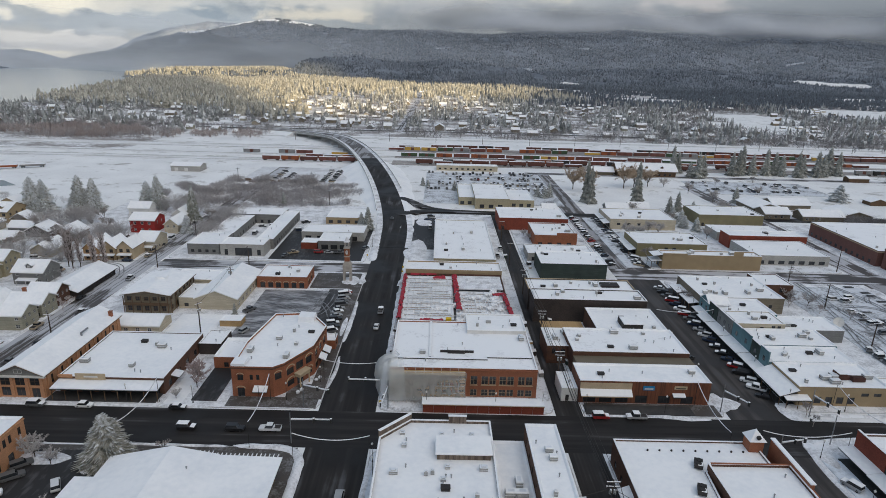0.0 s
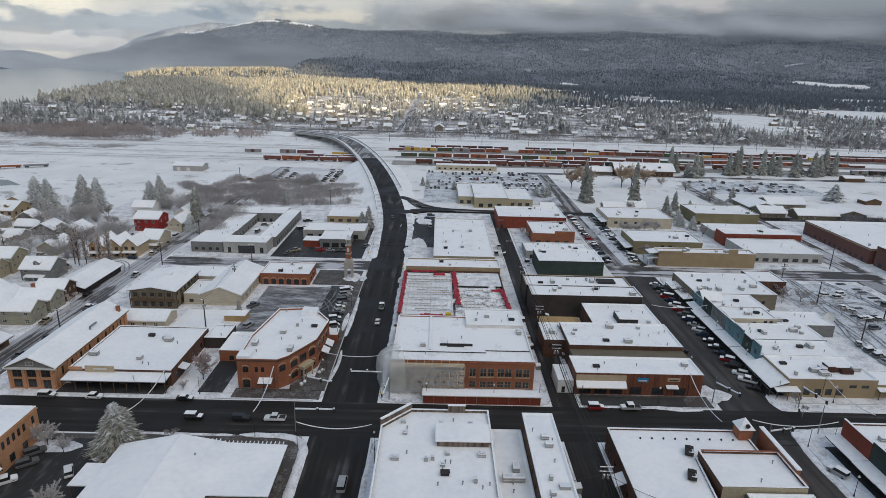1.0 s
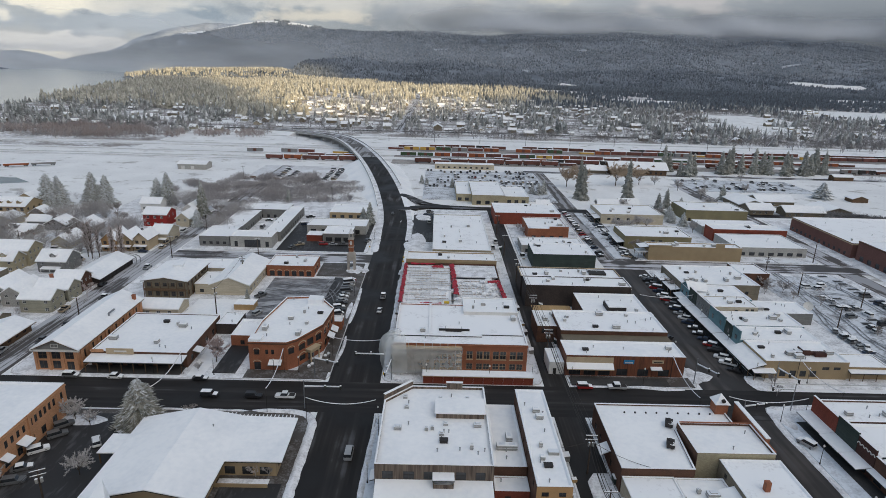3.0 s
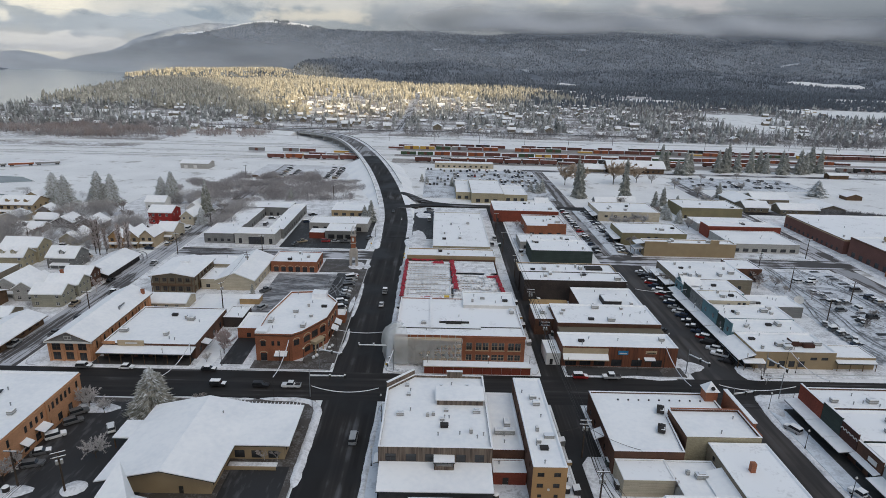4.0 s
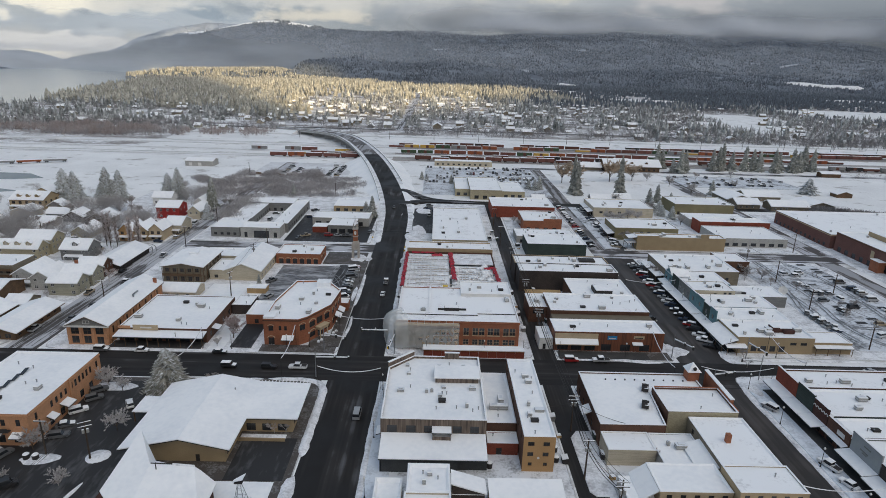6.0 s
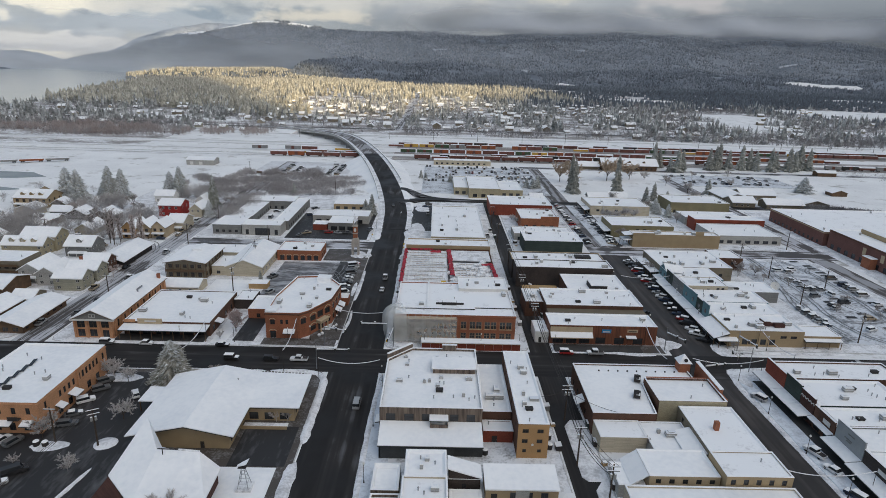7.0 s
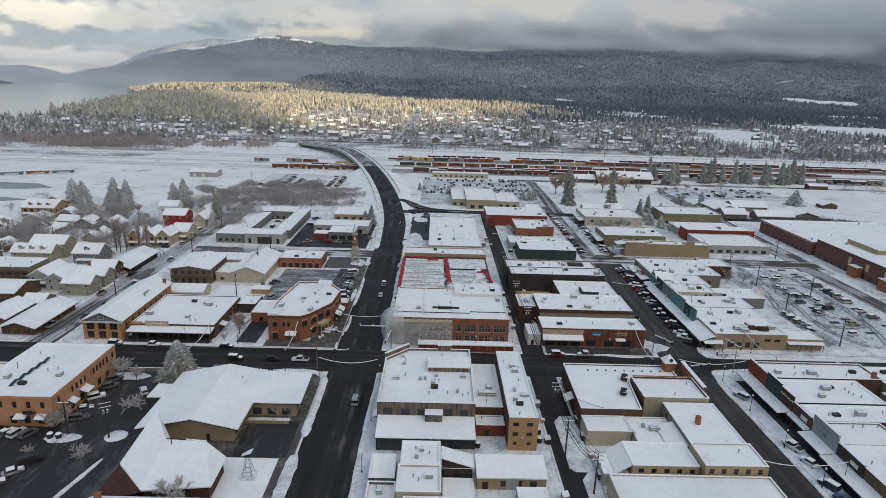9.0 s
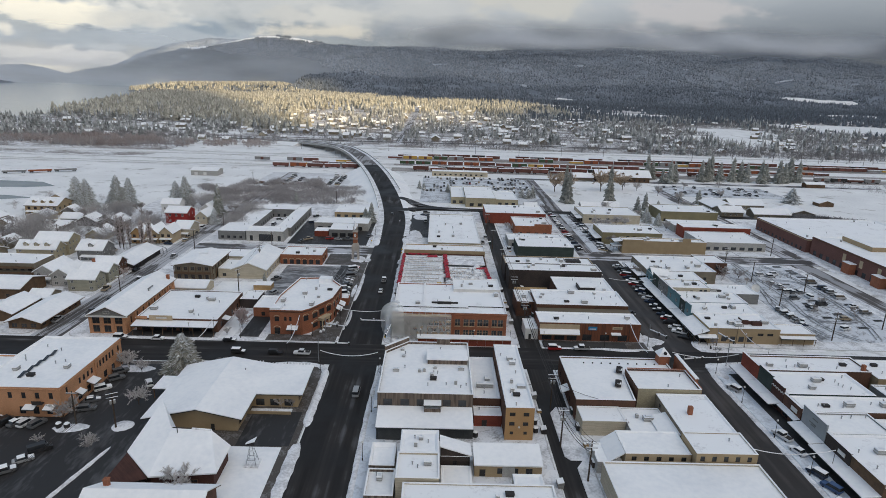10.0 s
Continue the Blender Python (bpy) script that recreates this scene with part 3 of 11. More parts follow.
def terrain(x, y):
    """Height of the ground: a flat town, a low wooded headland by the lake, and the hill that closes the valley."""
    if in_lake(x, y):
        return -7.0
    z = 0.0
    if y > 700:
        z += 1.5 * noise.noise((x / 160, y / 160, 0)) * smooth((y - 700) / 400)
        z += headland(x, y)
        z += 14 * math.exp(-((x + 350) / 330) ** 2 - ((y - 1750) / 380) ** 2)
    if x < -2250 and y > 3100:
        # the low hill on the far side of the lake
        edge = smooth((-2300 - 0.25 * (y - 3120) - x) / 420) * smooth((y - 3080) / 300)
        z += edge * (88 + 26 * noise.noise((x / 260, y / 260, 8)))
    foot = 2800 + 250 * noise.noise((x / 900, 3.0, 1.0)) if x > -700 else float(np.interp(x, [-2300, -1800, -1400, -700], [4180, 3700, 3300, 3300]))
    t = (y - foot) / (4400 - foot)
    if t > 0:
        over = smooth((t - 1.0) / 0.15)
        t = min(t, 1.0)
        rugged = noise.fractal((x / 500, y / 500, 0.3), 0.9, 2.1, 5)
        z += crest(x) * (smooth(t) * 0.6 + 0.4 * t) * (1 - 0.12 * over) + 58 * rugged * smooth(t * 2) * (1 - smooth((t - 0.7) / 0.3)) * min(1.0, crest(x) / 200)
    return z


FIELDS = ((-430, 800, 85, 34), (-300, 690, 60, 30), (1060, 1260, 230, 190), (640, 1080, 90, 110), (560, 900, 85, 95), (840, 800, 120, 70), (2105, 3120, 230, 62), (470, 2230, 110, 130), (660, 2860, 48, 80), (640, 1680, 110, 110), (1560, 2080, 190, 120))
# open snow on the hill: old cuttings and a bare track
CLEARINGS = ((-1060, 3900, 46, 9), (-1000, 3860, 20, 16), (-1113, 3791, 30, 9), (-1750, 4184, 30, 10), (-1990, 4180, 40, 10),
             (520, 3329, 50, 20), (1520, 3593, 24, 14), (2117, 3541, 55, 13), (1954, 3628, 40, 10), (36, 3561, 45, 12), (-769, 4183, 32, 12), (-600, 4000, 30, 10), (240, 3760, 36, 9), (-300, 3800, 30, 9), (900, 3700, 26, 9), (1300, 3800, 30, 9), (2500, 3500, 40, 10))


def in_field(x, y):
    """Open snow fields in the valley."""
    return any(((x - a) / c) ** 2 + ((y - b) / d) ** 2 + 0.5 * noise.noise((x / 60, y / 60, a)) < 1 for a, b, c, d in FIELDS)


def cove(x, y):
    """The open snowy shore in front of the lit headland."""
    line = head_line(x)
    return -1330 < x < -760 and line - 330 < y < line + 15 * noise.noise((x / 40, 1, 2))


def bare_hill(x, y):
    """Snow without trees: the windblown crest and small cuttings on the slope."""
    if y < 3000:
        return False
    top = -1900 < x < -880 and 4290 + 60 * noise.noise((x / 120, 2.0, 4.0)) < y < 4470 and noise.noise((x / 170, y / 170, 12)) > -0.22
    return top or any(((x - a) / c) ** 2 + ((y - b) / d) ** 2 < 1 + 0.5 * noise.noise((x / 25, y / 25, a)) for a, b, c, d in CLEARINGS)


def in_west_woods(x, y):
    """The dense conifer wood between the rail yard and the lake."""
    return y > np.interp(x, [-900, -700, -530, -400, -300, -200], [1120, 1040, 1000, 950, 860, 800]) + 40 * noise.noise((x / 50, y / 50, 2)) and x < -215 - 0.20 * (y - 900) + 60 * noise.noise((x / 70, y / 70, 6))


def spaced(lo, hi, n, k):
    s = np.linspace(-1, 1, n)
    v = np.sinh(s * k) / np.sinh(k)
    return np.where(v < 0, -v * lo, v * hi)


def build_ground():
    xs, ys = spaced(-4700, 4700, 260, 2.0), np.concatenate([np.linspace(-900, 600, 40), np.linspace(640, 4700, 210)])
    v = [(float(x), float(y), terrain(float(x), float(y)) - 0.02) for y in ys for x in xs]
    n = len(xs)
    f = [(j * n + i, j * n + i + 1, (j + 1) * n + i + 1, (j + 1) * n + i) for j in range(len(ys) - 1) for i in range(n - 1)]
    me = bpy.data.meshes.new("ground")
    me.from_pydata(v, [], f)
    me.materials.append(GROUND)
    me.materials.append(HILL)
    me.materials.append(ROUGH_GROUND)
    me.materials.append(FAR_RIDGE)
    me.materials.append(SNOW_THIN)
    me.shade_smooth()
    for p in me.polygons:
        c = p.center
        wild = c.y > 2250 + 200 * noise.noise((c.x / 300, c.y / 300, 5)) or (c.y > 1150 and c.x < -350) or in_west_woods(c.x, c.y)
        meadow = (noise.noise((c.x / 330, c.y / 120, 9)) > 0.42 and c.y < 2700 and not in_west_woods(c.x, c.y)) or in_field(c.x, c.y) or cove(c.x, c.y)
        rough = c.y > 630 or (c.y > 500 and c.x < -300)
        # open hill snow: bright tone for the sunlit crest, shade-toned below
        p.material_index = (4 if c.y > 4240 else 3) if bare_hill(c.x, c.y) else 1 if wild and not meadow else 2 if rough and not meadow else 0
    tagged(new("ground", me), "snow-covered valley floor rising to a wooded hill", "ground", kind="structure")


build_ground()



def far_ridge():
    """A paler snowy ridge that shows behind the hill's shoulder."""
    xs, v = np.arange(-2620, -1340, 24.0), []
    for x in xs:
        h = float(np.interp(x, [-2620, -2496, -2382, -2268, -2089, -1914, -1739, -1500, -1340], [40, 112, 157, 213, 266, 305, 334, 330, 270]))
        for k, y in ((0.0, 4430), (0.45, 4500), (0.8, 4570), (1.0, 4640), (0.9, 4690)):
            v.append((float(x), y, h * k + 10 * noise.noise((x / 60, y / 50, 4)) * k))
    n = 5
    f = [(i * n + k, (i + 1) * n + k, (i + 1) * n + k + 1, i * n + k + 1) for i in range(len(xs) - 1) for k in range(n - 1)]
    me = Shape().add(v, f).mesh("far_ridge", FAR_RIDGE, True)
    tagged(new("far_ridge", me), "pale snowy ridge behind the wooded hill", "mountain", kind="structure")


far_ridge()

lake = Shape().add([(-4600, 960, -2), (-715, 960, -2), (-770, 1160, -2), (-825, 1370, -2), (-915, 1690, -2), (-1060, 2150, -2), (-1140, 2400, -2), (-1250, 2480, -2), (-1300, 2700, -2), (-1250, 2900, -2), (-1320, 3200, -2), (-1700, 3660, -2), (-2100, 4330, -2), (-4600, 4330, -2)],
                   [tuple(range(14))])
setting("water", lake, WATER, "calm grey lake water below wooded shores", "lake")


def strip(name, x0, x1, y0, y1, z, material, label, category="road"):
    return setting(name, Shape().box(x0, x1, y0, y1, -0.3, z), material, label, category)


def ribbon(shape, pts, half, z_up=0.0, thick=0.0, side=0.0):
    """A strip along points (x, y, z), of half width, moved sideways by side."""
    rows = []
    for i, p in enumerate(pts):
        a, b = Vector(pts[max(0, i - 1)]), Vector(pts[min(len(pts) - 1, i + 1)])
        d = (b - a)
        d.z = 0
        d.normalize()
        nrm = Vector((d.y, -d.x, 0))
        c = Vector(p) + nrm * side
        rows.append((c - nrm * half, c + nrm * half))
    v, f = [], []
    for l, r in rows:
        v += [(l.x, l.y, l.z + z_up), (r.x, r.y, r.z + z_up)]
        if thick:
            v += [(r.x, r.y, r.z + z_up - thick), (l.x, l.y, l.z + z_up - thick)]
    k = 4 if thick else 2
    for i in range(len(rows) - 1):
        a, b = i * k, (i + 1) * k
        f.append((a, a + 1, b + 1, b))
        if thick:
            f += [(a + 1, a + 2, b + 2, b + 1), (a + 2, a + 3, b + 3, b + 2), (a + 3, a, b, b + 3)]
    if thick:
        e = (len(rows) - 1) * k
        f += [(3, 2, 1, 0), (e, e + 1, e + 2, e + 3)]
    return shape.add(v, f)


def curve_points(ctrl, step):
    """A smooth line through control points."""
    res = []
    for i in range(len(ctrl) - 1):
        p0, p1, p2, p3 = (Vector(ctrl[min(max(j, 0), len(ctrl) - 1)]) for j in (i - 1, i, i + 1, i + 2))
        n = max(2, int((p2 - p1).length / step))
        for k in range(n):
            t = k / n
            res.append(tuple(0.5 * ((2 * p1) + (p2 - p0) * t + (2 * p0 - 5 * p1 + 4 * p2 - p3) * t * t + (3 * p1 - p0 - 3 * p2 + p3) * t ** 3)))
    return res + [tuple(ctrl[-1])]


# streets
strip("road", -420, 420, 6.5, 22.5, 0.05, ROAD_X, "wet asphalt cross street with slush at its edges")
strip("road", -7.2, 8.3, -140, 6.5, 0.05, ROAD_Y, "wet asphalt main street with pale wheel tracks")
strip("road", -7.2, 8.3, 22.5, 172, 0.05, ROAD_Y, "wet asphalt main street with pale wheel tracks")
strip("road", 106, 118.5, -140, 6.5, 0.05, SLUSH_Y, "slushy shopping street between storefronts")
strip("road", 105.5, 124.5, 22.5, 133, 0.05, SLUSH_Y, "slushy shopping street with angled parking bays")
strip("road", 105.5, 124.5, 147, 246, 0.05, EAST_STREET, "slushy shopping street with angled parking bays")
strip("road", 105.5, 119.5, 256, 395, 0.05, EAST_STREET, "slushy shopping street running on to the railway")
strip("road", -115, -104, -140, 6.5, 0.05, SNOWY_Y, "snowy side street")
strip("road", -115, -104, 22.5, 400, 0.05, SNOWY_Y, "snowy side street with wheel tracks")
strip("road", -103, -7.2, 134, 146, 0.045, SNOWY_X, "slushy side street")
strip("road", 105.5, 320, 133, 147, 0.045, SNOWY_X, "slushy side street")
strip("road", 217.6, 229.4, 22.5, 133, 0.05, EAST_STREET, "slushy street beside a long brick building")
strip("road", 220, 234, 147, 360, 0.05, SNOWY_Y, "slushy street beside a long brick building")
strip("road", 57.5, 66, -140, 6.5, 0.04, ALLEY, "dark service alley with snowy ruts")
for x0, x1, y0, y1 in ((60.4, 66.4, -42, -17), (53.6, 56.6, -44, -24), (62.6, 66.4, -62, -42), (53.4, 57.2, -76, -46)):
    s = Shape().prism([(x0, y0 + 1.5), (x0 + 1.2, y0), (x1, y0), (x1, y1), (x0 + 2.0, y1), (x0, y1 - 3)], -0.1, 0.2, 0.1)
    setting("snow", s, SNOW_PILE, "trodden snow along the service alley", "snow")
strip("road", 57.5, 65, 22.5, 246, 0.04, ALLEY, "dark service alley with snowy ruts")
strip("road", 14, 320, 246, 256, 0.045, SLUSH_X, "slushy side street")
strip("road", 100, 460, 395, 404, 0.05, SNOWY_X, "snowy street beside the railway")
for yy, wd in ((438, 11), (474, 8), (526, 14), (618, 8)):
    strip("track_bed", -620, 760, yy - wd, yy + wd, 0.12, BALLAST, "railway track bed under thin snow", "railway")
for y0, y1 in ((427, 452), (468, 480), (510, 542)):
    strip("track_bed", -20, 700, y0, y1, 0.14, DARK_BALLAST, "dark trodden ballast between parked wagons", "railway")

# the main street climbs a bank and crosses the railway on a bridge
DECK = curve_points([(0.5, 172, 0.06), (0, 205, 0.4), (-4, 245, 1.8), (-13, 300, 4.2), (-27, 365, 6.8), (-44, 430, 8.3), (-66, 500, 9.0),
                     (-92, 560, 8.4), (-130, 610, 6.0), (-175, 655, 3.0), (-230, 690, 0.6)], 9)
setting("road", ribbon(Shape(), [p for p in DECK if p[1] < 420], 7.0, 0.05, 0.9), ROAD_Y, "wet asphalt road curving up over the railway", "road")
setting("road", ribbon(Shape(), [p for p in DECK if p[1] > 411], 7.0, 0.045, 0.9), EAST_STREET, "slushy road running down beyond the bridge", "road")
for side, lab in ((-8.6, "snow-covered footway beside the bridge road"), (8.6, "snow-covered footway beside the bridge road")):
    for stretch in ([p for p in DECK if p[1] < 234], [p for p in DECK if p[1] > 286]) if side > 0 else (DECK,):
        setting("pavement", ribbon(Shape(), stretch, 1.6, 0.22, 1.2, side), SNOW_PILE, lab, "pavement")


def bank(pts, name):
    """A snowy earth bank that carries the road."""
    s, rows = Shape(), []
    for i, p in enumerate(pts):
        a, b = Vector(pts[max(0, i - 1)]), Vector(pts[min(len(pts) - 1, i + 1)])
        d = b - a
        d.z = 0
        d.normalize()
        nrm = Vector((d.y, -d.x, 0))
        c, z = Vector((p[0], p[1], 0)), p[2]
        w = [-10.4 - z * 2.2, -10.4, 10.4, 10.4 + z * 2.2]
        jig = noise.noise((p[0] / 9, p[1] / 9, 2))
        rows.append([tuple(c + nrm * (w[0] - jig * z * 0.3) + Vector((0, 0, -0.1))), tuple(c + nrm * w[1] + Vector((0, 0, z - 0.1))),
                     tuple(c + nrm * w[2] + Vector((0, 0, z - 0.1))), tuple(c + nrm * (w[3] + jig * z * 0.3) + Vector((0, 0, -0.1)))])
    v = [q for r in rows for q in r]
    f = [(i * 4 + k, i * 4 + k + 1, i * 4 + k + 5, i * 4 + k + 4) for i in range(len(rows) - 1) for k in range(3)]
    e = (len(rows) - 1) * 4
    s.add(v, f + [(3, 2, 1, 0), (e, e + 1, e + 2, e + 3)])
    setting(name, s, SNOW, "smooth snow-covered earth bank under the road", "bank")


bank([p for p in DECK if 205 < p[1] < 405], "embankment")
bank([p for p in DECK if p[1] > 628], "embankment")
rail_pts = [p for p in DECK if p[1] > 240]
bridge = thing("bridge_parapets", 0, 0, 0, "low concrete bridge parapets topped with snow", "bridge")
for side in (-10.4, 10.4):
    rail_pts = [p for p in DECK if p[1] > (292 if side > 0 else 240)]
    part("parapet", ribbon(Shape(), rail_pts, 0.22, 1.1, 1.6, side).mesh("parapet", CONCRETE), bridge)
    part("snow_cap", ribbon(Shape(), rail_pts, 0.25, 1.2, 0.1, side).mesh("snow_cap", SNOW), bridge, "snow on the parapet")
for p in [q for q in DECK if 415 < q[1] < 625][::3]:
    part("pier", Shape().box(p[0] - 9, p[0] + 9, p[1] - 0.7, p[1] + 0.7, -0.2, p[2] - 0.8).mesh("pier", CONCRETE), bridge, "concrete bridge pier")
part("girder", ribbon(Shape(), [p for p in DECK if 400 < p[1] < 632], 9.8, -0.7, 1.4).mesh("girder", CONCRETE), bridge, "grey concrete deck girder")
ramp_off = curve_points([(-2, 277, 3.0), (5, 270, 2.7), (12, 261, 1.9), (21, 255.4, 0.9), (32, 253.4, 0.4)], 4)
setting("road", ribbon(Shape(), ramp_off, 3.0, 0.10, 1.6), SLUSH_X, "slushy slip road down from the bridge", "road")
ramp_off = curve_points([(-1, 236, 1.5), (8, 243, 1.5), (18, 249, 1.0), (32, 252.4, 0.4), (57, 251, 0.1), (70, 251, 0.05)], 5)
setting("road", ribbon(Shape(), ramp_off, 3.8, 0.12, 1.6), SLUSH_X, "slushy slip road to the railway quarter", "road")
west_road = curve_points([(-230, 690, 0.6), (-300, 700, 0.1), (-420, 735, 0.1), (-600, 790, 0.1)], 12)
setting("road", ribbon(Shape(), west_road, 5, 0.08, 0.4), SLUSH_X, "snowy road along the rail yard", "road")
setting("road", ribbon(Shape(), [(-30, y, terrain(-30, y) + 0.15) for y in range(700, 1640, 20)], 5.5, 0.1, 0.5), SNOWY_Y, "straight snowy road through the far houses", "road")
setting("road", ribbon(Shape(), [(x, 706 + 4 * math.sin(x / 70), 0.1) for x in range(-180, 420, 15)], 4, 0.1, 0.5), SLUSH_X, "snowy road before the far houses", "road")


# blocks: a kerbed pavement slab with trodden snow, and the car parks on it
def block(x0, x1, y0, y1, top=PAVING_SNOW, label="kerbed pavement under trodden snow", cut=3.0):
    poly = [(x0 + cut, y0), (x1 - cut, y0), (x1 - cut * 0.3, y0 + cut * 0.3), (x1, y0 + cut), (x1, y1 - cut), (x1 - cut * 0.3, y1 - cut * 0.3), (x1 - cut, y1), (x0 + cut, y1),
            (x0 + cut * 0.3, y1 - cut * 0.3), (x0, y1 - cut), (x0, y0 + cut), (x0 + cut * 0.3, y0 + cut * 0.3)]
    ob = setting("pavement", Shape().prism(poly, -0.3, 0.15), KERB, label, "pavement")
    part("snow", Shape().prism(inset(poly, 0.25), 0.0, 0.19).mesh("snow", top), ob)


block(-103, -7.2, 23, 133.5, SNOW_PILE)
block(8.5, 57.5, 23, 133)
block(65, 105, 23, 133)
block(125.5, 217, 27, 132.5, SNOW_PILE)
block(-51, -7.6, -60, 6.2, WET_PAVING)
block(8.8, 57, -120, 6.0)
block(66.5, 105.5, -120, 6.2)
block(118.5, 215, -120, 14.0, SNOW_PILE)
block(-103, -10, 147, 260, SNOW_PILE)
block(12, 57, 140, 245, SNOW_PILE)
block(66, 104.5, 148, 245)
block(126, 219, 148, 245)
block(-175, -116, 24, 132, SNOW_PILE)
block(-175, -116, 147, 260, SNOW_PILE)
block(236, 360, 24, 240, SNOW_PILE)
block(-103.5, -54, -120, 5.8, WET_PAVING, "wet paving with patches of snow")


LOTS = []


def lot(x0, x1, y0, y1, material, label):
    LOTS.append(x0)
    z = 0.2 + 0.012 * len(LOTS)
    strip("car_park", x0, x1, y0, y1, z, material, label, "car park")


lot(-103, -53, -118, 3.5, LOT, "wet dark car park with tyre tracks")
lot(-46, -12, 66, 110, LOT_TRACKED, "snowy car park scored by tyre tracks")
lot(-20, -9, 62, 112, LOT, "dark wet strip of car park")
lot(-56, -12, 149, 205, LOT, "wet dark forecourt with tyre tracks")
lot(8.4, 23, 170, 234, LOT, "dark wet car park beside the store")
lot(-54.6, -40, -118, -4, LOT, "wet dark car park beside the hall")
lot(-23, -9.5, -39, -23, LOT, "wet dark courtyard drive")
lot(172, 214, 34, 128, LOT_SNOWY, "wide snowy car park scored by tyre tracks")
lot(14, 110, 275, 392, LOT_SNOWY, "snowy car park with many rows")
lot(67, 104, 150, 176, LOT_SNOWY, "snowy car park behind the shops")
lot(114.6, 124.4, 149, 244, LOT_SNOWY, "angled parking bays under tracked snow")
lot(105.6, 108.4, 152, 244, LOT_SNOWY, "kerbside parking under tracked snow")
lot(230, 330, 330, 380, LOT_SNOWY, "snowy car park by the railway")
lot(119.6, 124.2, -118, 5, BLUE_SHADE_SNOW, "parking strip under tracked snow, building shade in its bluish tone")
# dark strips that carry awning shade on bare paving
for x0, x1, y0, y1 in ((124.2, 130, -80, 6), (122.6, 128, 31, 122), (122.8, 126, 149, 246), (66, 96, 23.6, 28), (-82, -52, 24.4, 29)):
    lot(x0, x1, y0, y1, BARE_SHADED_PAVING, "bare paving under shop awnings, their shade in its dark tone")
lot(-11.6, -7.5, 28, 118, WET_PAVING, "wet brown footway with scraps of snow")
lot(-28.5, -9, 113, 131, WET_PAVING, "wet brown paving round the clock tower")
lot(-43, -36, 26, 47, LOT, "dark wet side drive")
for x0, x1, y0, y1 in ((-340, -262, 238, 262), (-360, -275, 284, 318)):
    setting("water", Shape().add([(x0, y0, 0.06), (x1 - 18, y0 + 6, 0.06), (x1, y0 + 14, 0.06), (x1 - 20, y1 - 4, 0.06), (x0, y1, 0.06)], [(0, 1, 2, 3, 4)]), ICE, "grey frozen pond in a snow field", "pond")
strip("scraped_field", -130, -50, 330, 400, 0.03, FIELD_GREY, "scraped snow field with parked trucks", "ground")


def tyre_tracks(lines, z, label, gap=0.85, half=0.24):
    """Pairs of wheel ruts along curving lines."""
    s = Shape()
    for pts in lines:
        line = curve_points([(*p, z) for p in pts], 2.5)
        line = [(x + 0.25 * noise.noise((x / 6, y / 6, 0)), y + 0.25 * noise.noise((x / 6, y / 6, 9)), z_) for x, y, z_ in line]
        for side in (-gap, gap):
            ribbon(s, line, half, 0.0, 0.0, side)
    tagged(new("tyre_tracks", s.mesh("tyre_tracks", TRACK)), label, "tyre tracks", kind="stuff")


tyre_tracks([[(185.6, 132), (184.4, 117), (179.7, 91), (173.9, 69), (173.2, 51), (174.9, 36)], [(187, 132), (186.4, 112), (186, 99), (186, 86), (184.3, 74), (181.9, 59), (182.8, 44), (188, 35)],
             [(200, 131), (203.8, 118), (205.7, 107), (205.7, 96), (205.1, 80), (203.7, 67), (201, 50), (196, 36)], [(186, 99), (188, 104), (194, 106), (203, 104), (206, 98)], [(182, 60), (184, 54), (192, 53), (202, 56), (204, 64)],
             [(213, 118), (207, 116), (204, 110)], [(213, 74), (207, 74), (204.6, 80)], [(178.4, 88), (178, 70), (176, 56), (177.6, 40)]], 0.46, "curving tyre tracks pressed into the car park snow")
tyre_tracks([[(-44, 70), (-36, 72), (-26, 78), (-18, 90), (-16, 106)], [(-44, 76), (-34, 80), (-24, 88), (-20, 108)], [(-14, 64), (-20, 74), (-30, 90), (-44, 96)], [(-44, 104), (-30, 100), (-20, 96), (-15, 84)]], 0.46, "wavy tyre tracks across the hotel car park")
tyre_tracks([[(-111.6, 24), (-111.4, 80), (-111.8, 130), (-111.6, 240)], [(-107.6, 24), (-107.8, 80), (-107.4, 130), (-107.6, 240)], [(-111, 118), (-114, 128), (-124, 138), (-160, 139.6)], [(-160, 142), (-122, 141.6), (-104, 141), (-40, 141.4)], [(-60, 138.6), (-108, 138.4)]],
            0.09, "long wheel ruts in the snowy side street")
patches = Shape()
pr = random.Random(8)
for x, y in ((210.6, 122), (210.8, 118.6), (210.5, 108), (211, 98), (210.8, 90), (210.8, 86), (209.8, 74), (209.7, 70.4), (209.8, 56), (207.6, 128.6), (196, 100), (197, 92), (196, 78), (197, 62), (190, 58), (198, 48), (211, 112), (211, 46), (190, 92), (191, 74)):
    w, d = pr.uniform(2.0, 2.6), pr.uniform(0.9, 1.25)
    patches.add([(x - w, y - d, 0.462), (x + w, y - d + 0.3, 0.462), (x + w * 0.95, y + d, 0.462), (x - w * 0.9, y + d * 0.9, 0.462)], [(0, 1, 2, 3)])
tagged(new("bare_patches", patches.mesh("bare_patches", LOT)), "dark bare patches where parked cars stood", "asphalt", kind="stuff")


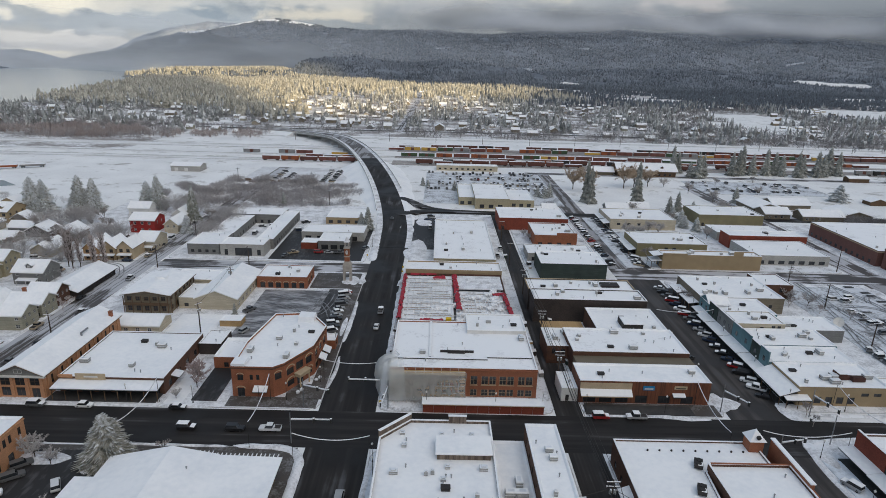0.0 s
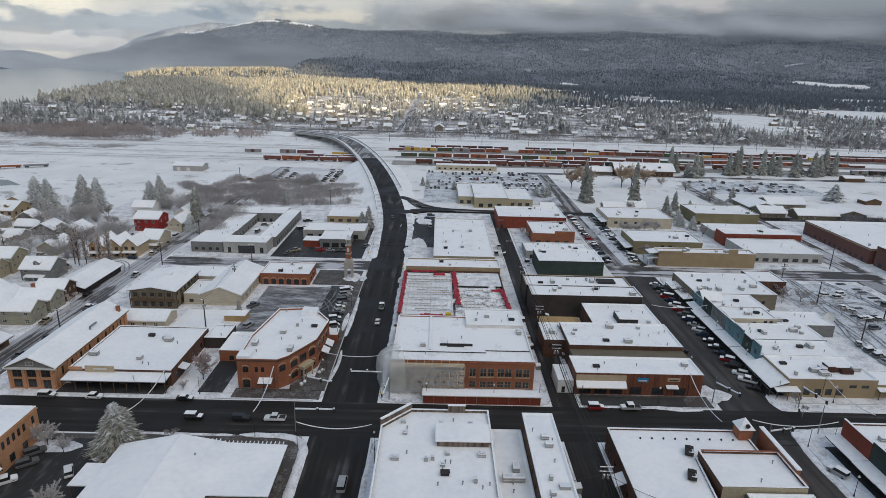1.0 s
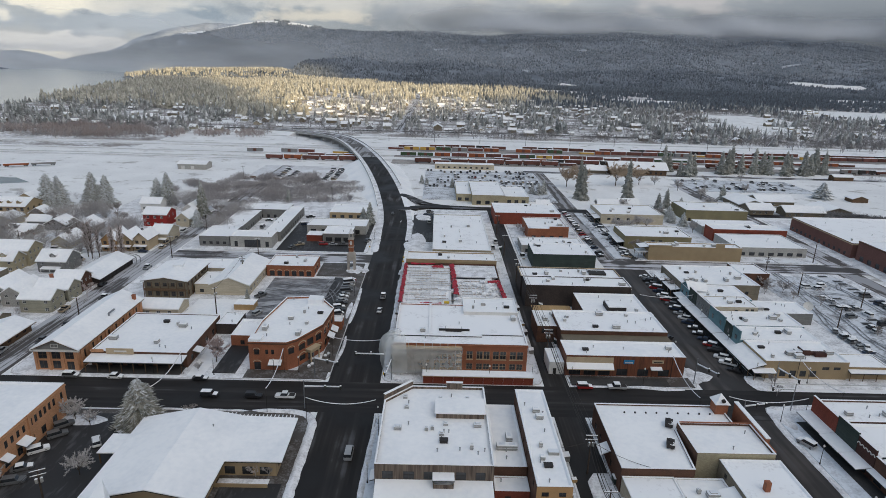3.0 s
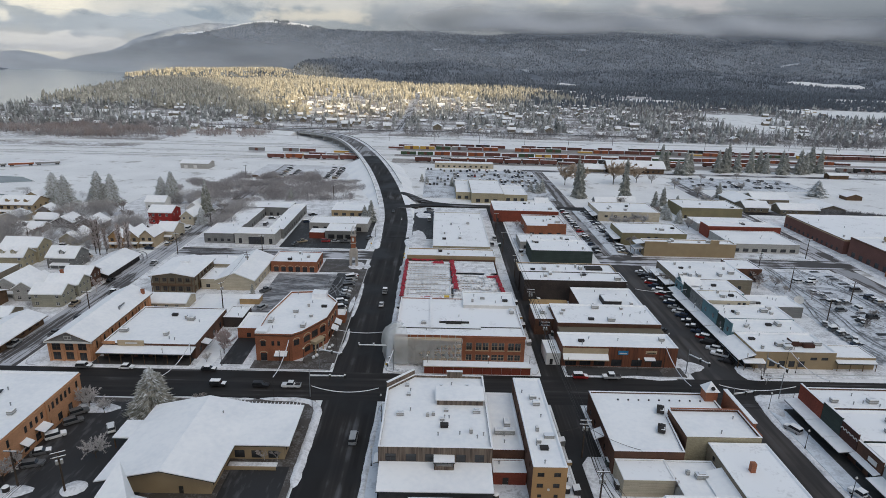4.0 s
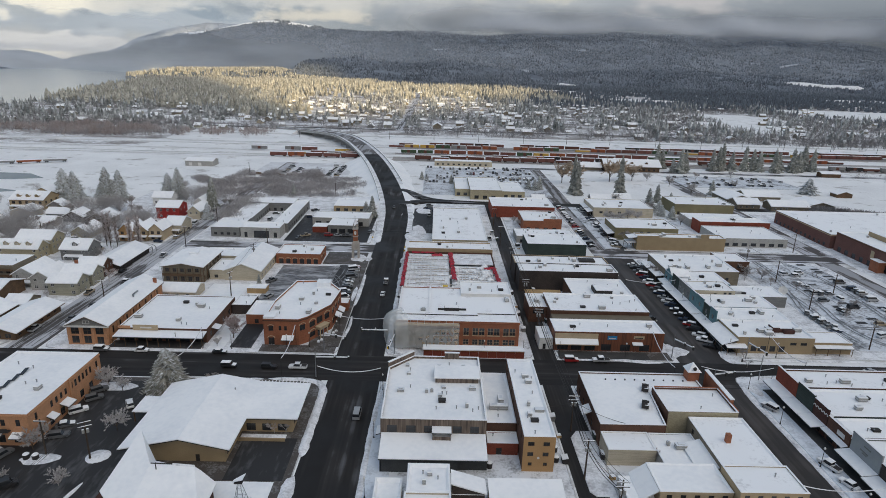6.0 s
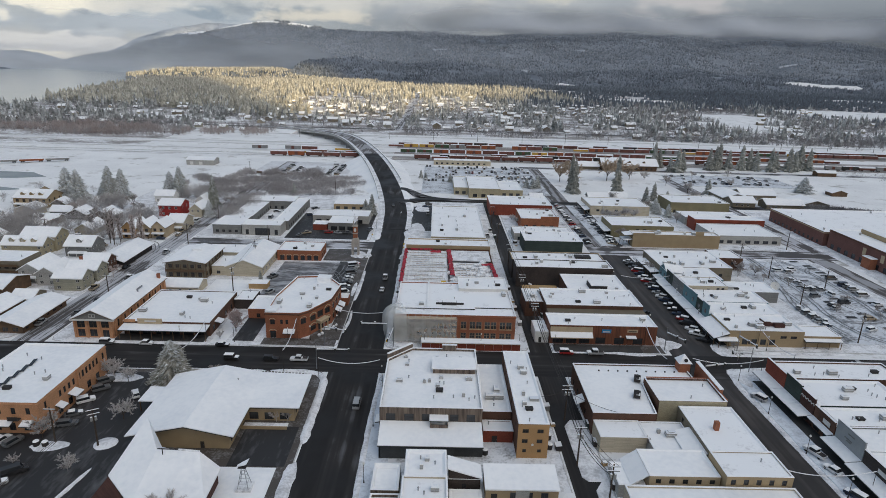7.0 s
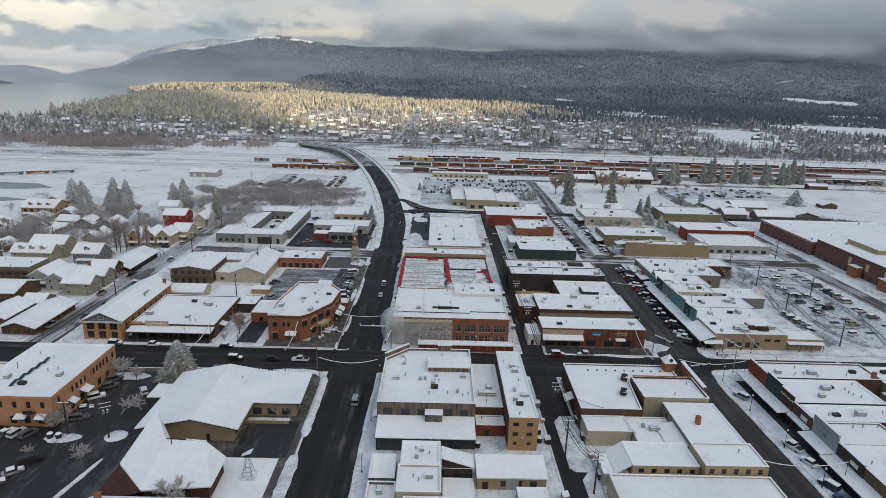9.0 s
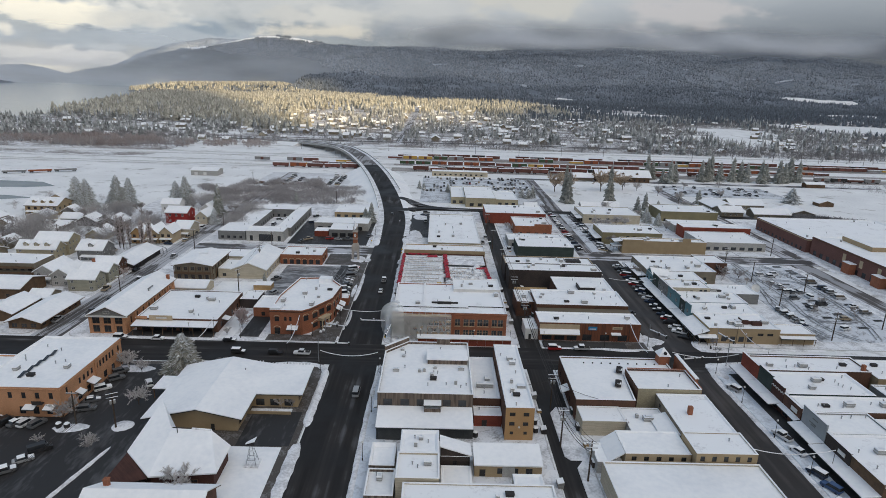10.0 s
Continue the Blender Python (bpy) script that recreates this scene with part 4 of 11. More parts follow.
def snow_bank(pts, width, high, seed=0):
    """A lumpy ploughed ridge of snow along a line."""
    line = curve_points([(*p, 0) for p in pts], 1.6)
    prof = [(-1, 0), (-0.62, 0.6), (-0.1, 1), (0.45, 0.7), (1, 0)]
    v, f = [], []
    for i, p in enumerate(line):
        a, b = Vector(line[max(0, i - 1)]), Vector(line[min(len(line) - 1, i + 1)])
        d = (b - a).normalized()
        nrm = Vector((d.y, -d.x, 0))
        taper = min(1, i / 3, (len(line) - 1 - i) / 3)
        for u, h in prof:
            k = 1 + 0.30 * noise.noise((p[0] / 2.6, p[1] / 2.6, u * 2 + seed))
            q = Vector(p) + nrm * (u * width * 0.5 * (0.55 + 0.45 * taper) * k)
            v.append((q.x, q.y, 0.04 + h * high * k * taper))
    n = len(prof)
    f = [(i * n + k, i * n + k + 1, (i + 1) * n + k + 1, (i + 1) * n + k) for i in range(len(line) - 1) for k in range(n - 1)]
    me = Shape().add(v, f).mesh("snow_bank", SNOW_PILE, True)
    tagged(new("snow_bank", me), "ploughed ridge of snow along the kerb", "snow bank", kind="stuff")


snow_bank([(-7.3, -30), (-7.4, -5), (-8.0, 2), (-12, 5.8), (-25, 6.2)], 2.6, 0.7)
snow_bank([(-25, 6.0), (-45, 6.2), (-56, 6.3)], 1.4, 0.5)
snow_bank([(-8, -60), (-7.8, -37)], 3.4, 0.6)
snow_bank([(-7.0, 34), (-6.2, 45), (-6.6, 54)], 1.1, 0.4)
snow_bank([(-7.0, 64), (-6.6, 84), (-7.1, 100)], 1.4, 0.4)
snow_bank([(-7, 150), (-8.5, 200), (-12, 240)], 4.0, 0.7)
snow_bank([(8.6, -60), (8.8, -15), (10, 1), (14, 5.6), (22, 6.0)], 1.8, 0.4)
snow_bank([(9.0, 112), (9.4, 80), (9.4, 45), (10.5, 30), (15, 24)], 2.4, 0.6)
snow_bank([(11.5, 60), (12, 90), (11.6, 116)], 1.2, 0.5)
snow_bank([(8, 118), (11, 128), (17, 131)], 3.0, 0.7)
snow_bank([(82, 23.6), (88, 23), (94, 22.2), (100, 22.4)], 1.6, 0.5)
snow_bank([(66, 23.3), (73, 23.1), (80, 23.4)], 1.0, 0.3)
snow_bank([(-100, 23.4), (-75, 23.2), (-50, 23.6), (-36, 23.4)], 1.4, 0.35)
snow_bank([(119, -60), (118.8, -20), (118.6, 4), (122, 12), (135, 14.6), (160, 15.2)], 1.6, 0.4)
snow_bank([(125.8, 60), (124.6, 34), (127, 26.8), (140, 25.4), (170, 26)], 1.6, 0.4)
snow_bank([(104.8, 26), (107, 30), (105.6, 36)], 3.6, 0.6)
snow_bank([(15, 150), (10, 160), (9.0, 170)], 4.5, 0.8)
snow_bank([(8.8, 196), (9.6, 205), (9.0, 214)], 3.6, 0.6)
snow_bank([(9, 226), (14, 236), (24, 243)], 4.0, 0.5)
snow_bank([(2.8, 205), (3.4, 222), (1.5, 232)], 2.2, 0.6)
snow_bank([(-103, 40), (-102.6, 90), (-102.4, 128)], 2.0, 0.5)
snow_bank([(-116, 30), (-116.4, 80), (-116, 128)], 2.0, 0.5)
snow_bank([(219, 40), (218.4, 90), (218, 128)], 2.6, 0.5)
snow_bank([(234, 60), (236, 120), (237, 200)], 4.0, 0.4)
snow_bank([(125.8, 150), (125.4, 200), (125.6, 243)], 2.0, 0.4)
snow_bank([(-53.2, -39.6), (-54.6, -48), (-56.4, -57), (-58.6, -68)], 1.5, 0.7)


def snow_patch(x, y, rx, ry, high=0.35, turn=0.0):
    """A low uneven mound of snow on a planted island or lawn."""
    v, f, n, m = [], [], 20, 4
    for j in range(m + 1):
        for i in range(n):
            a, u = i * math.tau / n, 1 - j / m
            k = 1 + 0.22 * noise.noise((math.cos(a) * 1.7 + x, math.sin(a) * 1.7 + y, 3))
            px, py = math.cos(a) * rx * u * k, math.sin(a) * ry * u * k
            c, s = math.cos(radians(turn)), math.sin(radians(turn))
            v.append((x + px * c - py * s, y + px * s + py * c, 0.2 + high * (1 - u ** 3) * (1 + 0.3 * noise.noise((px, py, 1)))))
    f = [(j * n + i, j * n + (i + 1) % n, (j + 1) * n + (i + 1) % n, (j + 1) * n + i) for j in range(m) for i in range(n)]
    tagged(new("snow_bank", Shape().add(v, f).mesh("snow_bank", SNOW_PILE, True)), "low mound of snow on a planted island", "snow bank", kind="stuff")


for a in ((-54.9, -31.6, 3.0, 2.6, 0.7), (-67.6, -32.8, 4.6, 2.1, 0.35, 8), (-51.8, -1.6, 5.4, 4.6), (-67.5, 0.2, 6.5, 2.6), (-12.5, 122, 6, 8), (-8.6, 76, 1.4, 12), (-15, 230, 5, 12), (4, 216, 2.2, 9, 0.4), (107.5, 30.5, 4, 3.2, 0.4),
          (14, 172, 5, 16, 0.5), (16, 224, 5, 10, 0.4), (121.6, 7, 2.6, 6), (124, 27, 3, 5)):
    snow_patch(*a)
strip("footpath", 9.2, 14.6, -110, 2, 0.245, BLUE_SHADE_SNOW, "smooth pavement snow beside the tavern, building shade in its bluish tone", "pavement")
strip("lawn", -24.6, -8.6, -62, -39.4, 0.235, SNOW, "smooth snowy lawn beside the hall", "lawn")
strip("lawn", -69, -53, 60, 84, 0.235, SNOW, "smooth snowy yard between the houses", "lawn")
strip("lawn", -50, -45, 24.5, 47, 0.235, SNOW, "smooth snowy strip beside the shop", "lawn")
strip("footpath", -11.2, -8.9, -60, -24, 0.25, WET_PAVING, "wet footpath beside the street", "pavement")
strip("paving", -33, -8.2, 23.6, 28.7, 0.24, WET_PAVING, "wet brown paving before the hotel", "pavement")
strip("paving", -17.8, -8.2, 28.7, 36, 0.24, WET_PAVING, "wet brown paving before the hotel", "pavement")
strip("paving", -11.8, -8.2, 36, 118, 0.24, WET_PAVING, "wet brown footway along the street", "pavement")
strip("paving", 66.5, 103.5, 23.5, 29.2, 0.24, WET_PAVING, "wet dark footway before the shop", "pavement")
strip("paving", -52, -9, 5.0, 6.0, 0.24, WET_PAVING, "wet dark kerbside footway", "pavement")


# ---- buildings: walls with real openings ----
CACHE = {}


def cached(key, make):
    if key not in CACHE:
        CACHE[key] = make()
    return CACHE[key]


def window_frame_mesh(w, h, kind, trim):
    """One joined lattice of outer frame, mullions and rail."""
    t = 0.09
    n = {"s": max(2, round(w / 1.4)), "w": 2 if w > 0.9 else 1, "a": 2}.get(kind, 1)
    us, zs = [0, t], [0, t]
    for i in range(1, n):
        us += [w * i / n - 0.035, w * i / n + 0.035]
    if kind != "s":
        zs += [h * 0.52, h * 0.52 + 0.06]
    us, zs = us + [w - t, w], zs + [h - t, h]
    nu, nz = len(us) - 1, len(zs) - 1
    v = [(u, y, z) for y in (-0.05, 0.05) for z in zs for u in us]

    def solid(i, j):
        return 0 <= i < nu and 0 <= j < nz and (i % 2 == 0 or j % 2 == 0)

    def at(i, j, k):
        return k * (nu + 1) * (nz + 1) + j * (nu + 1) + i
    f = []
    for i in range(nu):
        for j in range(nz):
            if not solid(i, j):
                continue
            q = [(i, j), (i + 1, j), (i + 1, j + 1), (i, j + 1)]
            f += [tuple(at(*c, 0) for c in q), tuple(at(*c, 1) for c in reversed(q))]
            for e, (di, dj) in enumerate(((0, -1), (1, 0), (0, 1), (-1, 0))):
                if not solid(i + di, j + dj):
                    a, b = q[e], q[(e + 1) % 4]
                    f.append((at(*b, 0), at(*a, 0), at(*a, 1), at(*b, 1)))
    return Shape().add(v, f).mesh("window_frame", trim)


def door_mesh(w, h, material):
    s = Shape().box(0, w, -0.05, 0.03, 0, h)
    s.box(0.12, w - 0.12, -0.075, -0.05, 0.12, h * 0.42)
    s.box(0.12, w - 0.12, -0.075, -0.05, h * 0.5, h - 0.12)
    return s.mesh("door", material)


def fill_opening(root, m, w, h, kind, trim, lintel):
    """The window or door that sits in an opening; m: its lower corner in the wall."""
    w, h = round(w, 2), round(h, 2)
    if kind == "d":
        d = part("door", cached(("d", w, h, trim.name), lambda: door_mesh(w, h, trim)), root, "", m)
        part("door_handle", cached("handle", lambda: Shape().box(0, 0.06, -0.14, -0.05, 0.95, 1.1).mesh("door_handle", STEEL)), d, "", pose(w - 0.2, 0, 0))
        return
    if kind == "g":
        part("garage_door", cached(("g", w, h, trim.name), lambda: door_panels(w, h, trim)), root, "", m)
        return
    f = part("window", cached(("f", w, h, kind, trim.name), lambda: window_frame_mesh(w, h, kind, trim)), root, "", m)
    part("pane", cached(("p", w, h), lambda: Shape().box(0.05, w - 0.05, -0.012, 0.012, 0.05, h - 0.05).mesh("pane", GLASS)), f)
    if kind == "a":
        part("arch", cached(("arch", w, h, lintel.name), lambda: arch_mesh(w, h, lintel)), f, "pale arched lintel")


def door_panels(w, h, material):
    s, n = Shape(), 4
    for i in range(n):
        s.box(0, w, -0.04, 0.02, h * i / n, h * (i + 1) / n - 0.04)
    return s.mesh("garage_door", material)


def arch_mesh(w, h, material):
    """A shallow stone arch over an opening."""
    n, v, f = 10, [], []
    for i in range(n + 1):
        a = math.pi * (1 - i / n)
        for r in (1.0, 1.28):
            x, z = w / 2 + math.cos(a) * w * 0.5 * r, h - 0.05 + math.sin(a) * w * 0.30 * r
            v += [(x, -0.26, z), (x, -0.14, z)]
    for i in range(n):
        k = 4 * i
        f += [(k, k + 4, k + 6, k + 2), (k + 1, k + 3, k + 7, k + 5), (k, k + 1, k + 5, k + 4), (k + 2, k + 6, k + 7, k + 3)]
    f += [(0, 2, 3, 1), (4 * n, 4 * n + 1, 4 * n + 3, 4 * n + 2)]
    s = Shape().add(v, f)
    return s.mesh("arch", material)


def wall_edge(shape, p, q, h, holes, depth=0.2):
    """One wall from p to q (outside on its right) with holes (u0, u1, z0, z1)."""
    p, q = Vector(p), Vector(q)
    d = (q - p).normalized()
    n = Vector((d.y, -d.x))
    length = (q - p).length
    us = sorted({0.0, length, *[u for o in holes for u in o[:2]]})
    zs = sorted({0.0, h, *[z for o in holes for z in o[2:4]]})

    def pt(u, z, k=0.0):
        c = p + d * u - n * k
        return (c.x, c.y, z)
    for i in range(len(us) - 1):
        for j in range(len(zs) - 1):
            uc, zc = (us[i] + us[i + 1]) / 2, (zs[j] + zs[j + 1]) / 2
            if not any(o[0] < uc < o[1] and o[2] < zc < o[3] for o in holes):
                shape.add([pt(us[i], zs[j]), pt(us[i + 1], zs[j]), pt(us[i + 1], zs[j + 1]), pt(us[i], zs[j + 1])], [(0, 1, 2, 3)])
    for u0, u1, z0, z1 in [o[:4] for o in holes]:
        ring = [(u0, z0), (u1, z0), (u1, z1), (u0, z1)]
        v = [pt(*r) for r in ring] + [pt(*r, depth) for r in ring]
        shape.add(v, [(i, (i + 1) % 4, (i + 1) % 4 + 4, i + 4) for i in range(4)])
    return d, n, length


def openings_on(root, shape, poly, h, holes, trim, lintel):
    for i in range(len(poly)):
        p, q = poly[i], poly[(i + 1) % len(poly)]
        mine = [o for o in holes.get(i, ()) if o[1] <= (Vector(q) - Vector(p)).length - 0.05 and o[3] < h]
        d, n, _ = wall_edge(shape, p, q, h, mine)
        turn = Matrix(((d.x, -n.x, 0), (d.y, -n.y, 0), (0, 0, 1))).to_4x4()
        for u0, u1, z0, z1, kind in mine:
            c = Vector(p) + d * u0 - n * 0.14
            fill_opening(root, Matrix.Translation((c.x, c.y, z0)) @ turn, u1 - u0, z1 - z0, kind, trim, lintel)


def row(n, start, pitch, w, z0, z1, kind="w"):
    """A row of n openings along a wall."""
    return [(start + i * pitch, start + i * pitch + w, z0, z1, kind) for i in range(n)]


def unit_mesh(k):
    s = Shape()
    w, d, h = ((1.8, 1.3, 1.1), (1.1, 1.1, 0.9), (2.6, 1.5, 1.3), (0.8, 0.8, 1.2))[k]
    rings = []
    for k_, z in ((0.86, -0.25), (0.86, 0.22), (1.0, 0.24), (1.0, h * 0.5), (0.95, h * 0.53), (0.95, h * 0.62), (1.0, h * 0.65), (1.0, h - 0.06), (0.92, h), (0.6, h + 0.02), (0.56, h + 0.16)):
        rings += [(sx * w / 2 * k_, sy * d / 2 * k_, z) for sx, sy in ((-1, -1), (1, -1), (1, 1), (-1, 1))]
    s.add(rings, [(b * 4 + i, b * 4 + (i + 1) % 4, b * 4 + 4 + (i + 1) % 4, b * 4 + 4 + i) for b in range(10) for i in range(4)] + [(3, 2, 1, 0), (40, 41, 42, 43)])
    return s.mesh("rooftop_unit", UNIT)


def vent_mesh():
    s = Shape().tube((0, 0, -0.2), (0, 0, 0.75), 0.13, 0.13, 7)
    s.tube((0, 0, 0.75), (0, 0, 0.95), 0.24, 0.08, 7)
    return s.mesh("vent_pipe", STEEL)


def rooftop(root, poly, z, units, vents, rng):
    """Units and vent pipes set on a roof, away from its edges."""
    x0, x1 = min(p[0] for p in poly), max(p[0] for p in poly)
    y0, y1 = min(p[1] for p in poly), max(p[1] for p in poly)
    for i in range(units):
        k = rng.randrange(4)
        m = pose(rng.uniform(x0 + 2.5, x1 - 2.5), rng.uniform(y0 + 2.5, y1 - 2.5), z, 0, 0, rng.choice((0, 90)))
        u = part("rooftop_unit", cached(("unit", k), lambda: unit_mesh(k)), root, "grey metal rooftop unit", m)
        w, d, h = ((1.8, 1.3, 1.1), (1.1, 1.1, 0.9), (2.6, 1.5, 1.3), (0.8, 0.8, 1.2))[k]
        part("snow_cap", cached(("cap", k), lambda: Shape().box(-w * 0.47, w * 0.47, -d * 0.47, d * 0.47, h, h + 0.16, 0.06).mesh("snow_cap", SNOW)), u)
    if vents > 2 and units:
        k = 4 + rng.randrange(2)
        part("roof_hatch", cached(("hatch", k), lambda: Shape().box(-0.9, 0.9, -0.6, 0.6, -0.1, 0.5 + 0.2 * (k - 4)).box(-1.0, 1.0, -0.7, 0.7, 0.5 + 0.2 * (k - 4), 0.6 + 0.2 * (k - 4)).mesh("roof_hatch", DARK)), root, "dark roof hatch", pose(rng.uniform(x0 + 3, x1 - 3), rng.uniform(y0 + 3, y1 - 3), z))
    for i in range(vents):
        part("vent_pipe", cached("vent", vent_mesh), root, "", pose(rng.uniform(x0 + 1.5, x1 - 1.5), rng.uniform(y0 + 1.5, y1 - 1.5), z))


def building(label, poly, h, wall, parapet=0.6, holes=None, units=0, vents=2, trim=DARK, lintel=BUFF, cap=SNOW, roof=SNOW, base=0.0, category="building", name="building", cornice=None):
    """A flat-roofed building: walls with openings, snow-topped parapet and a roof under snow."""
    cx, cy = sum(p[0] for p in poly) / len(poly), sum(p[1] for p in poly) / len(poly)
    rng = random.Random(label + str(poly[0]))
    parapet *= 0.75
    if cy < 150 and -60 < cx < 180 and abs(poly[0][0] - poly[2][0]) * abs(poly[0][1] - poly[2][1]) > 180:
        units, vents = units + 1, vents + 1
    if roof is SNOW and rng.random() < 0.28:
        roof = SNOW_THIN
    root = thing(name, cx, cy, base, label, category)
    loc = [(x - cx, y - cy) for x, y in poly]
    s = Shape()
    openings_on(root, s, loc, h, holes or {}, trim, lintel)
    inner, n = inset(loc, 0.32), len(loc)
    v = [(x, y, h) for x, y in loc] + [(x, y, h) for x, y in inner] + [(x, y, h - parapet - 0.2) for x, y in inner]
    f = []
    for i in range(n):
        j = (i + 1) % n
        f += [(i, j, n + j, n + i), (n + i, n + j, 2 * n + j, 2 * n + i)]
    s.add(v, f)
    s.add([(x, y, h - parapet - 0.35) for x, y in loc], [tuple(range(n))])
    part("wall", s.mesh("wall", wall), root)
    part("roof", Shape().prism(inset(loc, 0.33), h - parapet - 0.3, h - parapet, 0.0).mesh("roof", roof), root, "flat roof under even snow")
    c = Shape()
    dr = random.Random(label)
    o, ii = inset(loc, -0.07), inset(loc, 0.4)
    drift = h + 0.005
    if dr.random() < 0.6:
        ii, drift = inset(loc, 0.45 + dr.uniform(0.1, 0.5)), h - parapet + 0.02
    v = [(x, y, h + 0.005) for x, y in o] + [(x, y, h + 0.13) for x, y in inset(loc, 0.02)] + [(x, y, h + 0.13) for x, y in inset(loc, 0.3)] + [(x, y, drift) for x, y in ii]
    for r in range(3):
        c.add(v[r * n:(r + 2) * n], [(i, (i + 1) % n, n + (i + 1) % n, n + i) for i in range(n)])
    part("coping", c.mesh("coping", cap), root, "line of snow on the parapet")
    if cornice:
        k = Shape()
        o = inset(loc, -0.18)
        v = [(x, y, h - 0.9) for x, y in loc] + [(x, y, h - 0.75) for x, y in o] + [(x, y, h - 0.45) for x, y in o] + [(x, y, h - 0.4) for x, y in loc]
        for r in range(3):
            k.add(v[r * n:(r + 2) * n], [(i, (i + 1) % n, n + (i + 1) % n, n + i) for i in range(n)])
        part("cornice", k.mesh("cornice", cornice), root)
    rooftop(root, loc, h - parapet, units, vents, rng)
    return root


def gable(label, x0, x1, y0, y1, eave, ridge, axis, wall, holes=None, over=0.6, trim=WHITE, chimney=None, category="house", name="house", roof=SNOW, dormers=0, porch=None, turn=0.0):
    """A house with a pitched snowy roof; axis: the way of its ridge. chimney: its place along and across (0 to 1)."""
    cx, cy = (x0 + x1) / 2, (y0 + y1) / 2
    root = thing(name, cx, cy, 0, label, category, "", turn)
    a, b = (x1 - x0) / 2, (y1 - y0) / 2
    loc = rect(-a, a, -b, b)
    s = Shape()
    openings_on(root, s, loc, eave, holes or {}, trim, BUFF)
    if axis == "x":
        s.add([(-a, -b, eave), (-a, b, eave), (-a, 0, ridge)], [(0, 2, 1)])
        s.add([(a, -b, eave), (a, b, eave), (a, 0, ridge)], [(0, 1, 2)])
    else:
        s.add([(-a, -b, eave), (a, -b, eave), (0, -b, ridge)], [(0, 1, 2)])
        s.add([(-a, b, eave), (a, b, eave), (0, b, ridge)], [(0, 2, 1)])
    part("wall", s.mesh("wall", wall), root)
    half, run = (b, a) if axis == "x" else (a, b)
    slope = (ridge - eave) / half
    lo, r = eave - slope * over, run + over

    def fit(u, w, z):
        return (u, w, z) if axis == "x" else (w, u, z)
    for name_, lift, thick, m, g in (("eave_board", 0.16, 0.16, trim, 0.0), ("roof", 0.46, 0.30, roof, 0.08)):
        k = Shape()
        for sg in (-1, 1):
            c = [fit(-r + g, sg * (half + over - g), lo + lift), fit(r - g, sg * (half + over - g), lo + lift), fit(r - g, 0, ridge + lift), fit(-r + g, 0, ridge + lift)]
            if (sg > 0) == (axis == "x"):
                c = c[::-1]
            k.slab(c, thick)
        part(name_, k.mesh(name_, m), root, "thick snow on both slopes" if name_ == "roof" else "")
    if chimney:
        u, w = (chimney[0] * 2 - 1) * run, (chimney[1] * 2 - 1) * half
        z = ridge - abs(w) * slope
        px, py, _ = fit(u, w, 0)
        ch = part("chimney", Shape().box(px - 0.5, px + 0.5, py - 0.5, py + 0.5, z - 1.2, z + 1.9).box(px - 0.6, px + 0.6, py - 0.6, py + 0.6, z + 1.9, z + 2.1).mesh("chimney", BRICK_RED), root, "red brick chimney")
    for i in range(dormers):
        u = (-0.5 + (i + 0.5) / dormers) * 2 * run * 0.8
        k, kr = Shape(), Shape()
        w0, zb = half * 0.75, eave + slope * half * 0.25
        zt = zb + 1.5
        for sx in (-1,):
            c = [fit(u - 1.2, sx * w0, zb), fit(u + 1.2, sx * w0, zb), fit(u + 1.2, sx * w0, zt), fit(u, sx * w0, zt + 0.9), fit(u - 1.2, sx * w0, zt),
                 fit(u - 1.2, 0, zb), fit(u + 1.2, 0, zb), fit(u + 1.2, 0, zt), fit(u, 0, zt + 0.9), fit(u - 1.2, 0, zt)]
            k.add(c, [(0, 1, 2, 3, 4), (0, 4, 9, 5), (1, 6, 7, 2)])
            for e in (-1, 1):
                kr.slab([fit(u, sx * (w0 + 0.35), zt + 1.2), fit(u + e * 1.55, sx * (w0 + 0.35), zt + 0.12), fit(u + e * 1.55, 0, zt + 0.12), fit(u, 0, zt + 1.2)][::-e if axis == "x" else e], 0.25)
        d = part("dormer", k.mesh("dormer", wall), root)
        part("roof", kr.mesh("roof", roof), d)
        px, py, _ = fit(u - 0.5, -w0 - 0.02, 0)
        m = pose(px, py, zb + 0.3) if axis == "x" else pose(px, py, zb + 0.3, 0, 0, -90)
        part("window", cached(("dw", trim.name), lambda: window_frame_mesh(1.0, 1.2, "w", trim)), d, "", m)
    if porch:
        px0, px1, depth = porch
        k = Shape().slab([(px0, -b, 3.0), (px0, -b - depth, 2.6), (px1, -b - depth, 2.6), (px1, -b, 3.0)], 0.3)
        pr = part("porch_roof", k.mesh("porch_roof", roof), root, "snow-covered porch roof")
        for x in np.linspace(px0 + 0.2, px1 - 0.2, 3):
            part("post", cached(("post", trim.name), lambda: Shape().box(-0.09, 0.09, -0.09, 0.09, 0, 2.4).mesh("post", trim)), pr, "", pose(x, -b - depth + 0.2, 0))
    return root


